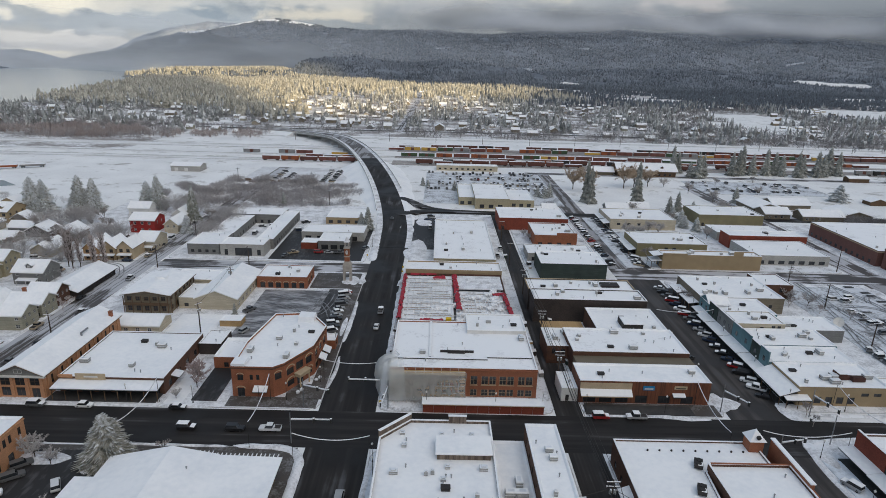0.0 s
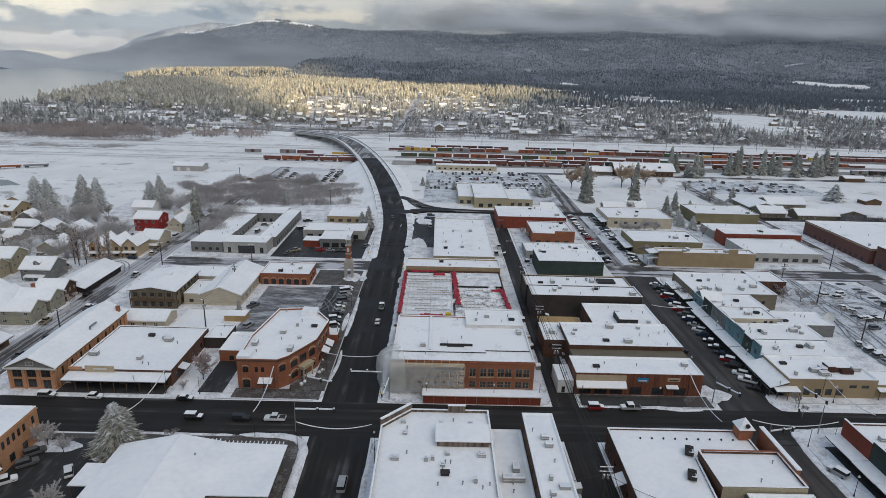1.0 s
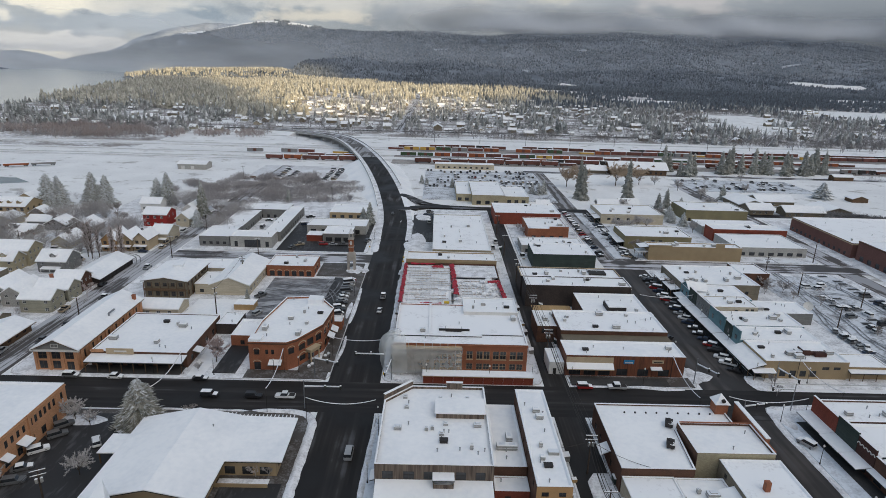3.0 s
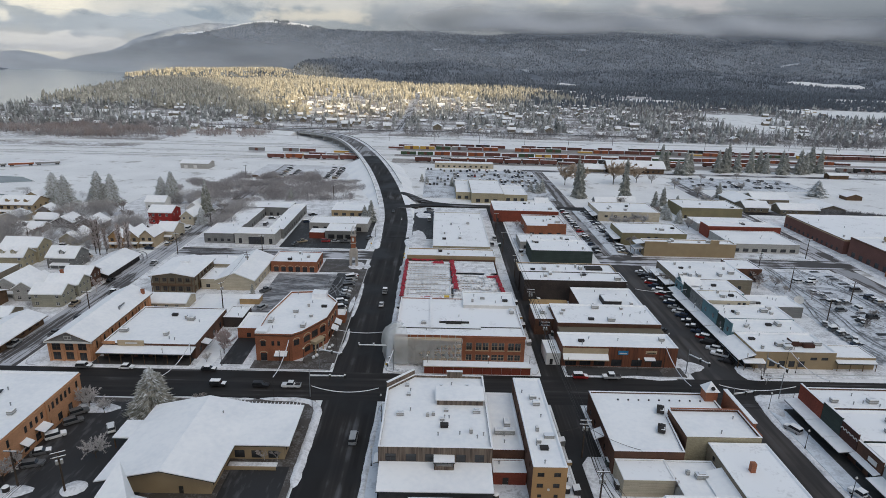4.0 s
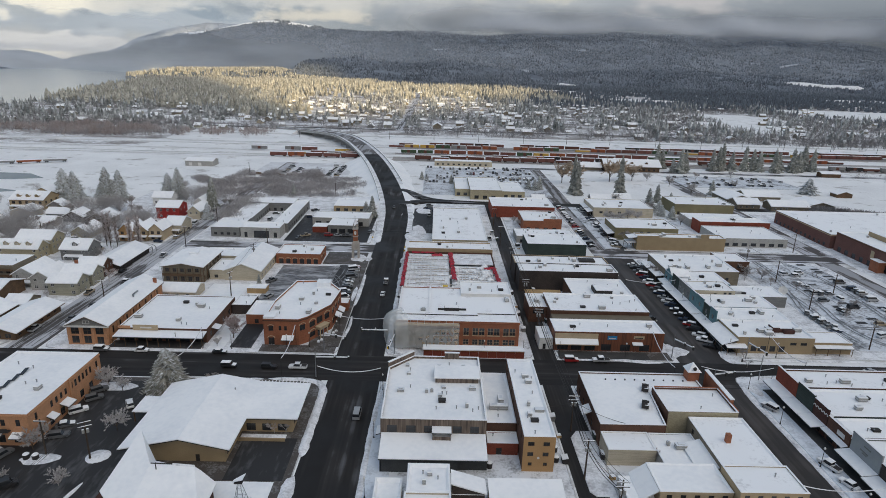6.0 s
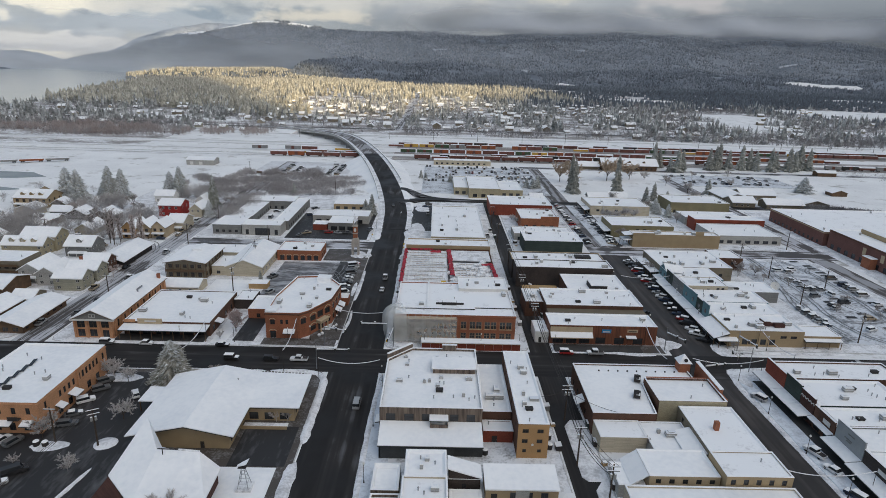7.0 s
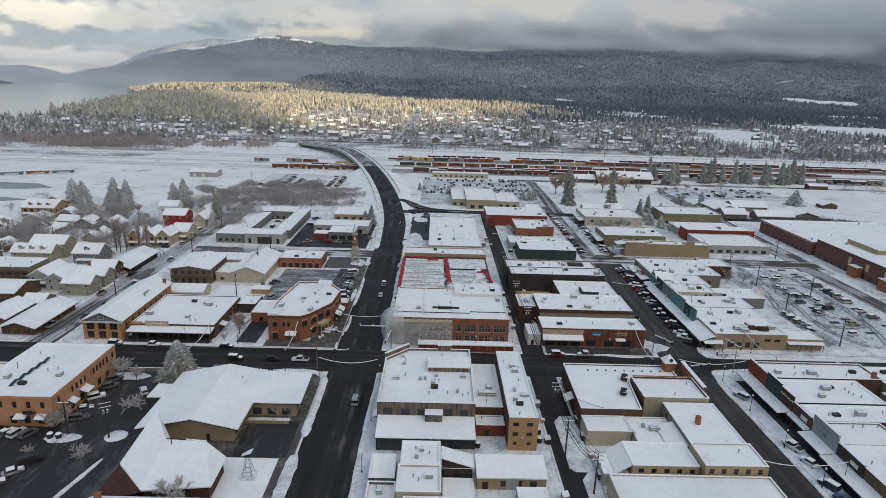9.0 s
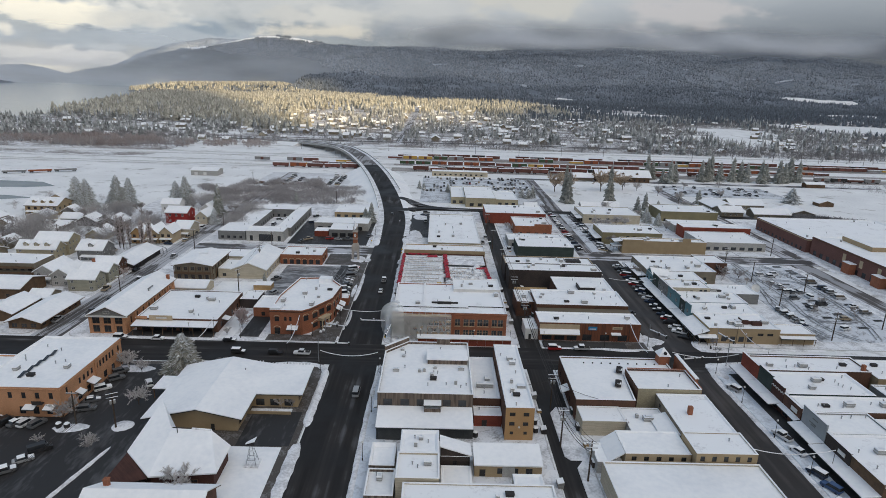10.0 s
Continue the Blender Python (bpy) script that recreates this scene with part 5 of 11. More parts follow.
def awning(root, x0, x1, y0, y1, z, drop=0.5, posts=0, under=AWNING):
    """A snowy canopy from a wall at y1 (or x side) out to y0, in the building's own metres."""
    a = part("awning", Shape().slab([(x0, y0, z - drop), (x1, y0, z - drop), (x1, y1, z), (x0, y1, z)], 0.22).mesh("awning", under), root, "canopy over the pavement")
    part("snow", Shape().slab([(x0 + 0.05, y0 + 0.05, z - drop + 0.18), (x1 - 0.05, y0 + 0.05, z - drop + 0.18), (x1 - 0.05, y1, z + 0.18), (x0 + 0.05, y1, z + 0.18)], 0.17).mesh("snow", SNOW), a)
    for i in range(posts):
        x = x0 + 0.3 + (x1 - x0 - 0.6) * i / max(1, posts - 1)
        part("post", cached(("apost", round(z - drop, 1)), lambda: Shape().box(-0.08, 0.08, -0.08, 0.08, 0, z - drop - 0.2).mesh("post", LOG)), a, "", pose(x, y0 + 0.25, 0))


def side_awning(root, x_in, x_out, y0, y1, z, drop=0.5, posts=0, under=AWNING):
    """The same along a wall that runs north and south."""
    c = [(x_out, y0, z - drop), (x_out, y1, z - drop), (x_in, y1, z), (x_in, y0, z)]
    if x_out < x_in:
        c = c[::-1]
    a = part("awning", Shape().slab(c, 0.22).mesh("awning", under), root, "canopy over the pavement")
    part("snow", Shape().slab([(x, y, zz + 0.18) for x, y, zz in c], 0.17).mesh("snow", SNOW), a)
    for i in range(posts):
        y = y0 + 0.4 + (y1 - y0 - 0.8) * i / max(1, posts - 1)
        part("post", cached(("spost", round(z - drop, 1)), lambda: Shape().box(-0.08, 0.08, -0.08, 0.08, 0, z - drop - 0.2).mesh("post", LOG)), a, "", pose(x_out + (0.25 if x_out < x_in else -0.25), y, 0))


def shop_front(root, x, y0, y1, top, roof, wall, material, label, out=None, z=3.5, upper=True):
    """A tall false front on the street line at x: front, cornice, cap of snow, shop windows, upper windows,
    the strip of roof that joins it to the building's wall, and a snowy canopy out to the given x."""
    cx, cy = root.matrix_basis.translation[:2]
    x, wall, y0, y1 = x - cx, wall - cx, y0 - cy + 0.02, y1 - cy - 0.02
    ff = part("false_front", Shape().box(x, x + 0.32, y0, y1, 0.15, top).box(x - 0.14, x, y0, y1, top - 0.5, top - 0.2).mesh("false_front", material), root, label)
    part("snow", Shape().box(x - 0.16, x + 0.36, y0, y1, top, top + 0.13).mesh("snow", SNOW), ff)
    part("joining_wall", Shape().box(x + 0.32, wall, y0, y1, 0.15, roof - 0.3).mesh("joining_wall", material), root)
    part("roof_snow", Shape().box(x + 0.32, wall + 0.35, y0, y1, roof - 0.3, roof - 0.02).mesh("roof_snow", SNOW), root)
    n = max(1, int((y1 - y0) / 3.4))
    for k in range(n):
        yc = y0 + (k + 0.5) * (y1 - y0) / n
        part("shop_window", cached("shopw", lambda: Shape().box(-0.07, 0.0, -1.2, 1.2, 0.7, 2.7).mesh("shop_window", GLASS)), ff, "dark shop window", pose(x, yc, 0))
        if upper:
            part("window", cached(("upw", round(top, 1)), lambda: Shape().box(-0.06, 0.0, -0.6, 0.6, top * 0.5 + 0.6, top * 0.5 + 2.1).mesh("window", GLASS)), ff, "dark upper window", pose(x, yc, 0))
    if out is not None:
        side_awning(root, x - 0.02, out - cx, y0, y1, z, 0.4)


def board(root, x0, x1, y, z0, z1, material, label, bars=0, ink=WHITE):
    """A flat sign on a south wall; bars: lines of unreadable writing."""
    s = part("sign", Shape().box(x0, x1, y - 0.16, y, z0, z1, 0.0).mesh("sign", material), root, label)
    for i in range(bars):
        w, h = (x1 - x0), (z1 - z0)
        part("lettering", Shape().box(x0 + w * 0.12, x1 - w * 0.12, y - 0.19, y - 0.16, z0 + h * (0.2 + 0.6 * i / bars), z0 + h * (0.2 + 0.6 * i / bars) + h * 0.3 / bars).mesh("lettering", ink), s)


# --- south of the cross street ---
r = building("long two-storey orange brick building with snowy flat roof", rect(-96, -72.6, -28, 3.6), 9, BRICK_ORANGE, 0.6,
             {0: row(4, 9.5, 3.6, 1.1, 5.6, 7.4) + row(3, 12.0, 3.6, 1.6, 1.0, 3.2, "s"),
              1: row(1, 2.5, 3, 0.9, 5.6, 7.6) + row(4, 8.5, 2.0, 1.0, 5.4, 7.2) + row(5, 17.2, 1.75, 1.0, 5.4, 7.4) + row(2, 26.0, 3.2, 1.0, 5.4, 7.4) + row(6, 3.0, 4.4, 1.8, 0.9, 3.0, "s")},
             units=2, vents=6, cornice=BRICK_ORANGE)
awning(r, 2.0, 5.2, -17.6, -15.8, 3.8, 0.6)
awning(r, 7.4, 10.2, -17.6, -15.8, 3.8, 0.6)
side_awning(r, 11.7, 13.6, -9.5, -7.0, 4.2, 0.8)
side_awning(r, 11.7, 14.0, -4.0, -0.5, 4.4, 0.8)
part("pilaster", Shape().box(11.65, 12.1, 0.6, 1.4, 0, 9.0).mesh("pilaster", BRICK_ORANGE), r)
for i in range(5):
    part("roof_panel", cached("rpan", lambda: Shape().slab([(-0.6, -1.75, 0.3), (0.3, -1.6, 0.3), (0.6, 1.75, 0.6), (-0.3, 1.6, 0.6)], 0.12).mesh("roof_panel", CAR_GLASS)), r, "dark tilted roof panel", pose(-2.7 + 0.1 * i, -8.6 + i * 3.3, 8.5, 0, 0, 12))
part("balcony", Shape().box(4.6, 7.2, -17.0, -15.8, 4.4, 4.6).box(4.6, 7.2, -17.0, -16.9, 4.6, 5.5).mesh("balcony", DARK), r, "small dark steel balcony")
building("lower orange brick wing beside the long brick building", rect(-112, -96.2, -27, -8), 8.2, BRICK_ORANGE, 0.6, {0: row(4, 2, 3.4, 1.2, 5.0, 6.8)}, vents=3)

# L-shaped office with a low pitched roof
ell = thing("office_building", -30, -18, 0, "low L-shaped tan office with broad snowy roofs and deep eaves", "office")
s = Shape()
loc = [(-17, -14.5), (5.6, -14.5), (5.6, -2.2), (18.6, -2.2), (18.6, 12.4), (-17, 12.4)]
openings_on(ell, s, loc, 4.1, {0: [(15.6, 16.6, 0.05, 2.1, "d")], 1: row(3, 1.5, 3.6, 1.8, 1.0, 2.4), 2: row(3, 1.2, 4.0, 2.4, 0.5, 2.6, "s"), 3: row(3, 2, 4, 1.6, 1.0, 2.4)}, DARK, BUFF)
s.add([(-17, -14.5, 4.1), (5.6, -14.5, 4.1), (-4.5, -14.5, 6.8)], [(0, 1, 2)])
part("wall", s.mesh("wall", TAN), ell)
# main ridge runs north, the wing's roof leans south
rf, ev = Shape(), Shape()
for lift, k, shp in ((0.0, 0.22, ev), (0.26, 0.26, rf)):
    shp.slab([(-4.5, -16, 7.0 + lift), (-4.5, 14.2, 7.0 + lift), (-18.8, 14.2, 3.9 + lift), (-18.8, -16, 3.9 + lift)], k)
    shp.slab([(-4.5, -16, 7.0 + lift), (7.3, -16, 4.4 + lift), (7.3, -3.0, 4.4 + lift), (-4.5, 14.2, 7.0 + lift)], k)
    shp.slab([(7.3, -3.0, 4.4 + lift), (20.2, -3.0, 4.4 + lift), (20.2, 13.6, 5.0 + lift), (4.0, 13.6, 5.4 + lift)], k)
    shp.slab([(-4.5, 14.2, 7.0 + lift), (7.3, -3.0, 4.4 + lift), (7.2, -3.0, 4.4 + lift), (6.0, 13.9, 5.3 + lift)], k)
for k in range(4):
    for nm, shp, mm, lb in (("eave_board", ev, DARK, ""), ("roof", rf, SNOW, "broad snow-covered low roof")):
        one = Shape().add(shp.v[k * 8:k * 8 + 8], [(0, 1, 2, 3), (7, 6, 5, 4)] + [(i, i + 4, (i + 1) % 4 + 4, (i + 1) % 4) for i in range(4)])
        part(nm, one.mesh(nm, mm), ell, lb)
part("beam_ends", Shape().box(5.9, 18.4, 12.5, 13.9, 3.9, 4.1).mesh("beam_ends", DARK), ell)
for i in range(22):
    part("rafter", cached("rafter", lambda: Shape().box(-0.09, 0.09, 0, 1.5, 0, 0.28, 0.05).mesh("rafter", SNOW)), ell, "", pose(-1.5 + i * 0.98, 13.2, 5.1 if i > 6 else 5.6))
part("courtyard_wall", Shape().box(5.8, 17.6, -6.4, -6.1, 0, 1.1).mesh("courtyard_wall", TAN), ell)
part("planting_bed", Shape().box(6.0, 17.4, -6.0, -3.6, 0, 0.55, 0.2).mesh("planting_bed", SNOW_PILE), ell, "snowy planting bed")
part("vent_pipe", cached("vent", vent_mesh), ell, "", pose(1, 8, 5.8))
part("canopy", Shape().box(-23.5, -17.6, 0.5, 8.0, 3.3, 3.6, 0.1).mesh("canopy", SNOW), ell, "flat snowy entrance canopy")
for yy in (1.0, 7.5):
    part("post", cached("ellpost", lambda: Shape().box(-0.12, 0.12, -0.12, 0.12, 0, 3.3).mesh("post", LOG)), ell, "", pose(-23.2, yy, 0))

# hall with crossing gables
hall = thing("hall", -34, -46, 0, "maroon shingled hall with prow-like snowy roof", "hall")
HR = [(-8.2, 11.6, 9.6), (-10.8, -2.6, 4.3), (-2.0, -11.2, 4.0), (12.4, -9.4, 4.0), (12.2, 1.0, 4.0), (7.6, 4.6, 4.2), (-3.6, 7.4, 4.4), (-1.8, 1.6, 8.0), (7.7, 1.4, 7.8)]
for tri in ((0, 1, 7), (1, 2, 7), (2, 3, 8, 7), (3, 4, 8), (4, 5, 8), (5, 6, 7, 8), (6, 0, 7)):
    q = [HR[i] for i in tri]
    n = len(q)
    top = [(x, y, z + 0.35) for x, y, z in q]
    part("roof", Shape().add(top + q, [tuple(range(n)), tuple(range(2 * n - 1, n - 1, -1))] + [(i, i + n, (i + 1) % n + n, (i + 1) % n) for i in range(n)]).mesh("roof", SNOW), hall, "steep snowy roof slope")
w = Shape()
for i in range(7):
    a, b = HR[i], HR[(i + 1) % 7]
    k = 0.93
    w.add([(a[0] * k, a[1] * k, 0), (b[0] * k, b[1] * k, 0), (b[0] * k, b[1] * k, b[2] - 0.05), (a[0] * k, a[1] * k, a[2] - 0.05)], [(0, 1, 2, 3)])
part("wall", w.mesh("wall", MAROON), hall, "maroon shingled wall")
for i, (x, y, a) in enumerate(((-4.6, -7.9, -44), (2.5, -10.1, 7), (6.5, -9.6, 7), (11.4, -5.4, 90))):
    wf = part("window", cached("hallwin", lambda: window_frame_mesh(1.6, 1.5, "w", LOG)), hall, "", pose(x, y, 1.0, 0, 0, a))
    part("pane", cached("hallpane", lambda: Shape().box(0.05, 1.55, -0.012, 0.012, 0.05, 1.45).mesh("pane", GLASS)), wf)
part("lower_roof", Shape().add([(-10.9, -2.5, 4.2), (-2.1, -11.3, 3.9), (-13.0, -12.4, 1.6), (-12.4, -4.0, 1.4)], [(0, 3, 2, 1)]).mesh("lower_roof", MAROON), hall, "steep bare maroon lower roof")
part("rake_board", Shape().tube((-8.3, 11.7, 8.9), (-10.95, -2.6, 4.4), 0.22, 0.22, 5).mesh("rake_board", DARK), hall)
part("ridge_flashing", Shape().tube((-1.7, 1.75, 8.42), (2.9, 1.65, 8.38), 0.13, 0.13, 5).mesh("ridge_flashing", DARK), hall, "bare dark ridge flashing")
part("flue", Shape().tube((0.0, 0.4, 7.6), (0.0, 0.4, 9.6), 0.11, 0.11, 6).mesh("flue", DARK), hall)
part("snow_ridge", Shape().tube((3.0, 1.6, 8.38), (7.7, 1.4, 8.15), 0.25, 0.25, 6).mesh("snow_ridge", SNOW_PILE), hall)
gable("gabled front wing of the hall with snowy roof", -44, -20, -72, -60, 4.4, 7.6, "x", BRICK_BROWN, {0: row(5, 2, 4, 1.6, 1.0, 2.6)}, over=0.8, trim=LOG, chimney=(0.1, 0.75))

# barn-board tavern
pub = building("two-storey weathered barn-board tavern with parapet roof", [(11.8, -27.5), (37.6, -27.5), (37.6, 5.0), (18.6, 5.0), (11.8, -2.2)], 9.6, BARN, 0.9,
               {0: row(2, 1.6, 4.6, 2.4, 5.8, 7.8) + row(1, 10.6, 1, 2.2, 5.8, 7.8) + row(2, 17.6, 4.2, 2.2, 5.8, 7.8), 4: row(4, 3, 5.5, 1.6, 5.5, 7.2), 3: row(1, 3, 3, 3.2, 0.4, 3.0, "s")}, units=0, vents=9, lintel=LOG)
pcx, pcy = 23.48, -9.44
part("penthouse", Shape().box(1.5, 13.2, 0.5, 6.5, 8.6, 10.4).mesh("penthouse", BARN), pub, "barn-board roof room")
part("snow", Shape().box(1.1, 13.6, 0.1, 6.9, 10.4, 10.8, 0.12).mesh("snow", SNOW), pub, "snow on the roof room")
part("false_front", Shape().box(4.2, 8.4, 14.0, 14.5, 9.4, 10.9).mesh("false_front", BARN), pub)
part("false_front_cap", Shape().box(4.1, 8.5, 13.9, 14.6, 10.9, 11.1).mesh("false_front_cap", SNOW), pub)
part("corner_front", Shape().slab([(-11.6, 7.4, 11.0), (-4.7, 14.6, 11.0), (-5.0, 14.9, 11.0), (-11.9, 7.7, 11.0)], 1.8).mesh("corner_front", BARN), pub)
part("corner_cap", Shape().slab([(-11.5, 7.3, 11.15), (-4.6, 14.5, 11.15), (-5.1, 15.0, 11.15), (-12.0, 7.8, 11.15)], 0.16).mesh("corner_cap", SNOW), pub)
for ux, uy, kk in ((-6.5, 9.6, 1), (-5.9, 5.0, 1), (2.6, 9.2, 1), (9.5, 9.2, 1), (-7.6, -4.2, 0), (-0.8, -4.6, 3), (0.6, -4.2, 3), (3.8, -2.2, 1), (2.8, -6.2, 1), (11.4, -2.6, 0)):
    part("rooftop_unit", cached(("unit", kk), lambda: unit_mesh(kk)), pub, "grey metal rooftop unit", pose(ux, uy, 8.7))
awning(pub, -11.5, 14.0, -26.4, -18.1, 5.6, 1.4, 0, AWNING)
part("porch_wall", Shape().box(-11.2, 7.0, -25.6, -25.3, 0, 3.6).box(-11.2, -10.9, -25.6, -18.1, 0, 3.8).box(6.8, 14.0, -24.4, -24.0, 0, 3.4).mesh("porch_wall", AWNING), pub, "dark enclosed porch")
awning(pub, 0.8, 5.6, -20.4, -18.1, 7.6, 0.3)
part("balcony", Shape().box(1.0, 5.4, -20.4, -18.1, 5.0, 5.2).box(1.0, 5.4, -20.4, -20.25, 5.2, 6.3).box(1.0, 1.15, -20.4, -18.1, 5.2, 6.3).box(5.25, 5.4, -20.4, -18.1, 5.2, 6.3).mesh("balcony", BARN), pub, "small timber balcony")
side_awning(pub, -11.7, -13.0, -16.5, -13.0, 4.4, 0.4)
building("single-storey link with snowy roof beside the tavern", rect(38, 45.6, -22.6, 2.6), 5.8, BRICK_BROWN, 0.4, {}, units=2, vents=1)
r = building("low red-walled rear annex under snow", rect(38, 45.6, -27.8, -23.0), 3.5, RUST, 0.2, {0: [(2.2, 3.6, 0.05, 2.1, "d")]}, vents=1)
r = building("narrow three-storey building with ochre rear wall", rect(45.8, 53.2, -33.8, 4.0), 9.7, BRICK_BROWN, 0.5, {0: row(2, 1.0, 3.6, 1.5, 7.2, 8.3) + row(2, 1.0, 3.6, 1.4, 4.4, 5.5) + row(2, 1.3, 3.6, 0.9, 1.8, 2.7),
             1: row(7, 3, 5, 1.2, 5.4, 7.0), 3: row(7, 3, 5, 1.2, 6.4, 7.8)}, units=3, vents=5)
part("rear_render", Shape().box(-3.78, 3.72, -18.98, -18.905, 0.1, 0.9).mesh("rear_render", OCHRE), r)
for zz0, zz1 in ((0.9, 1.8), (2.7, 4.4), (5.5, 7.2), (8.3, 9.6)):
    part("rear_render", Shape().box(-3.78, 3.72, -18.98, -18.905, zz0, zz1).mesh("rear_render", OCHRE), r)
for zz0, zz1, w in ((1.8, 2.7, 0.9), (4.4, 5.5, 1.4), (7.2, 8.3, 1.5)):
    o = 1.3 if w == 0.9 else 1.0
    for a, b in ((-3.78, -3.7 + o), (-3.7 + o + w, -3.7 + o + 3.6), (-3.7 + o + 3.6 + w, 3.72)):
        part("rear_render", Shape().box(a, b, -18.98, -18.905, zz0, zz1).mesh("rear_render", OCHRE), r)
part("wall_lamp", Shape().tube((-0.1, -19.2, 4.1), (-0.1, -19.0, 4.1), 0.32, 0.25, 8).mesh("wall_lamp", WHITE), r, "round white wall lamp")
part("roof_hatch", Shape().box(0.5, 2.8, -8.2, -6.8, 9.0, 10.1).mesh("roof_hatch", UNIT), r)

def shed_roof(root, x0, x1, y0, y1, z_west, z_east, wall):
    """A single slope of snow falling eastwards, with its dark gable walls."""
    part("roof_snow", Shape().slab([(x0 - 0.3, y0 - 0.3, z_west), (x1 + 0.4, y0 - 0.3, z_east), (x1 + 0.4, y1 + 0.3, z_east), (x0 - 0.3, y1 + 0.3, z_west)], 0.3).mesh("roof_snow", SNOW), root, "sloping roof under snow")
    for y in (y0, y1 - 0.2):
        v = [(x0, y + d, z) for d in (0, 0.2) for z in (3.4, z_west - 0.3)] + [(x1, y + d, z) for d in (0, 0.2) for z in (3.4, z_east - 0.25)]
        part("gable_wall", Shape().add(v, [(0, 4, 5, 1), (2, 3, 7, 6), (0, 1, 3, 2), (4, 6, 7, 5), (1, 5, 7, 3), (0, 2, 6, 4)]).mesh("gable_wall", wall), root)
    part("high_wall", Shape().box(x0, x0 + 0.2, y0 + 0.2, y1 - 0.2, 3.4, z_west - 0.32).mesh("high_wall", wall), root)


r = building("white-roofed shop with tall parapet and side yards", rect(19.2, 28.4, -49.2, -40.2), 6.6, CREAM, 0.7, {0: row(2, 1, 4, 1.6, 4.2, 5.4)}, units=2, vents=2)
r = building("taller rear shop with a snowy white roof", rect(18.8, 28.5, -58.8, -49.4), 6.7, CREAM, 0.6, {}, units=2, vents=2)
r = building("fenced roof terrace shed with snowy roof", rect(12, 18.0, -50.4, -41.4), 3.6, BARN, 1.2, {0: row(2, 1, 2.6, 1.4, 1.0, 2.4)}, vents=0)
building("low yard building with snowy terrace", rect(12, 18.4, -60.4, -51), 3.2, BARN, 0.9, {}, units=1, vents=1)
r = building("dark shed with sloping snowy roof", rect(28.9, 36.0, -46.4, -42.2), 3.6, BRICK_DARK, 0.1, {0: row(1, 3, 1, 1.0, 1.0, 2.4)}, vents=0)
shed_roof(r, -3.5, 3.5, -2.1, 2.1, 6.6, 4.2, BRICK_DARK)
building("small snowy yard shed beside the shops", rect(29.0, 36.2, -58.8, -47.4), 1.7, BRICK_DARK, 0.1, {}, vents=0)
r = building("long low tan shop under one broad slope of snow", rect(37.0, 53.0, -49.2, -42.8), 3.2, TAN, 0.1, {0: [(1.2, 2.6, 0.05, 2.2, "d")] + row(3, 5.4, 3.4, 1.6, 1.0, 2.6)}, vents=0)
part("roof_snow", Shape().slab([(-8.2, -3.6, 3.7), (8.2, -3.6, 3.7), (8.2, 3.5, 5.0), (-8.2, 3.5, 5.0)], 0.35).mesh("roof_snow", SNOW), r, "smooth sloping roof under snow")
part("rear_wall", Shape().box(-7.9, 7.9, 2.95, 3.18, 3.1, 4.7).mesh("rear_wall", TAN), r)
part("boarded_panel", Shape().box(-1.4, 1.6, -3.3, -3.21, 0.3, 3.0).mesh("boarded_panel", PALE), r, "pale boarded panel")
building("small pale store with snowy roof", rect(45.6, 52.4, -56.6, -52.2), 3.3, PALE, 0.25, {0: row(2, 1, 3, 1.0, 1.0, 2.2)}, vents=0)
building("broad shop with even snow on its roof", rect(20.5, 53.5, -76, -59.4), 6.0, CREAM, 0.4, {}, units=3, vents=3)

r = building("large brick storehouse with broad snowy roof", [(66.6, -23.4), (83.2, -23.4), (84.6, -8.2), (100.5, -8.2), (100.5, 3.2), (67, 3.2)], 6.6, BRICK_BROWN, 0.5,
             {5: row(4, 3, 5, 1.4, 1.2, 3.0), 4: row(6, 2, 5, 2.6, 0.5, 3.2, "s")}, units=-1, vents=-1)
sx0, sy0 = 83.72, -9.57


def condenser():
    """A dark fan unit on a low frame: casing, two fan rings and feet."""
    s = Shape().box(-1.5, 1.5, -0.9, 0.9, 0.35, 1.25, 0.08)
    for fx in (-0.7, 0.7):
        s.tube((fx, 0, 1.22), (fx, 0, 1.42), 0.6, 0.6, 12)
        s.box(fx - 0.1, fx + 0.1, -0.7, -0.6, -0.05, 0.4).box(fx - 0.1, fx + 0.1, 0.6, 0.7, -0.05, 0.4)
    return s.mesh("condenser", DARK)


for ux, uy in ((83.6, -6.0), (80.8, -14.6)):
    u = part("condenser", cached("cond", condenser), r, "dark twin-fan condenser", pose(ux - sx0, uy - sy0, 6.22, 0, 0, 70))
    part("snow", cached("conds", lambda: Shape().box(-1.4, -0.1, -0.8, 0.2, 1.25, 1.34, 0.03).mesh("snow", SNOW)), u)
for i in range(9):
    part("roof_drain", cached("rdr", lambda: Shape().tube((0, 0, -0.1), (0, 0, 0.35), 0.26, 0.22, 8).mesh("roof_drain", DARK)), r, "", pose(74.0 + i * 2.8 - sx0, -0.6 - sy0, 6.2))
part("lean_to", Shape().slab([(64.4 - sx0, -14.6 - sy0, 3.6), (67.0 - sx0, -14.6 - sy0, 4.8), (67.0 - sx0, -10.8 - sy0, 4.8), (64.4 - sx0, -10.8 - sy0, 3.6)], 0.3).mesh("lean_to", SNOW), r, "small snowy lean-to roof")

r = building("raised tan-sided hall with brick flanks and snowy roof", rect(84.8, 103, -19.8, -7.6), 8.4, BRICK_BROWN, 0.8, {1: row(3, 1.5, 3.6, 2.2, 0.5, 3.0, "s")}, units=-1, vents=1)
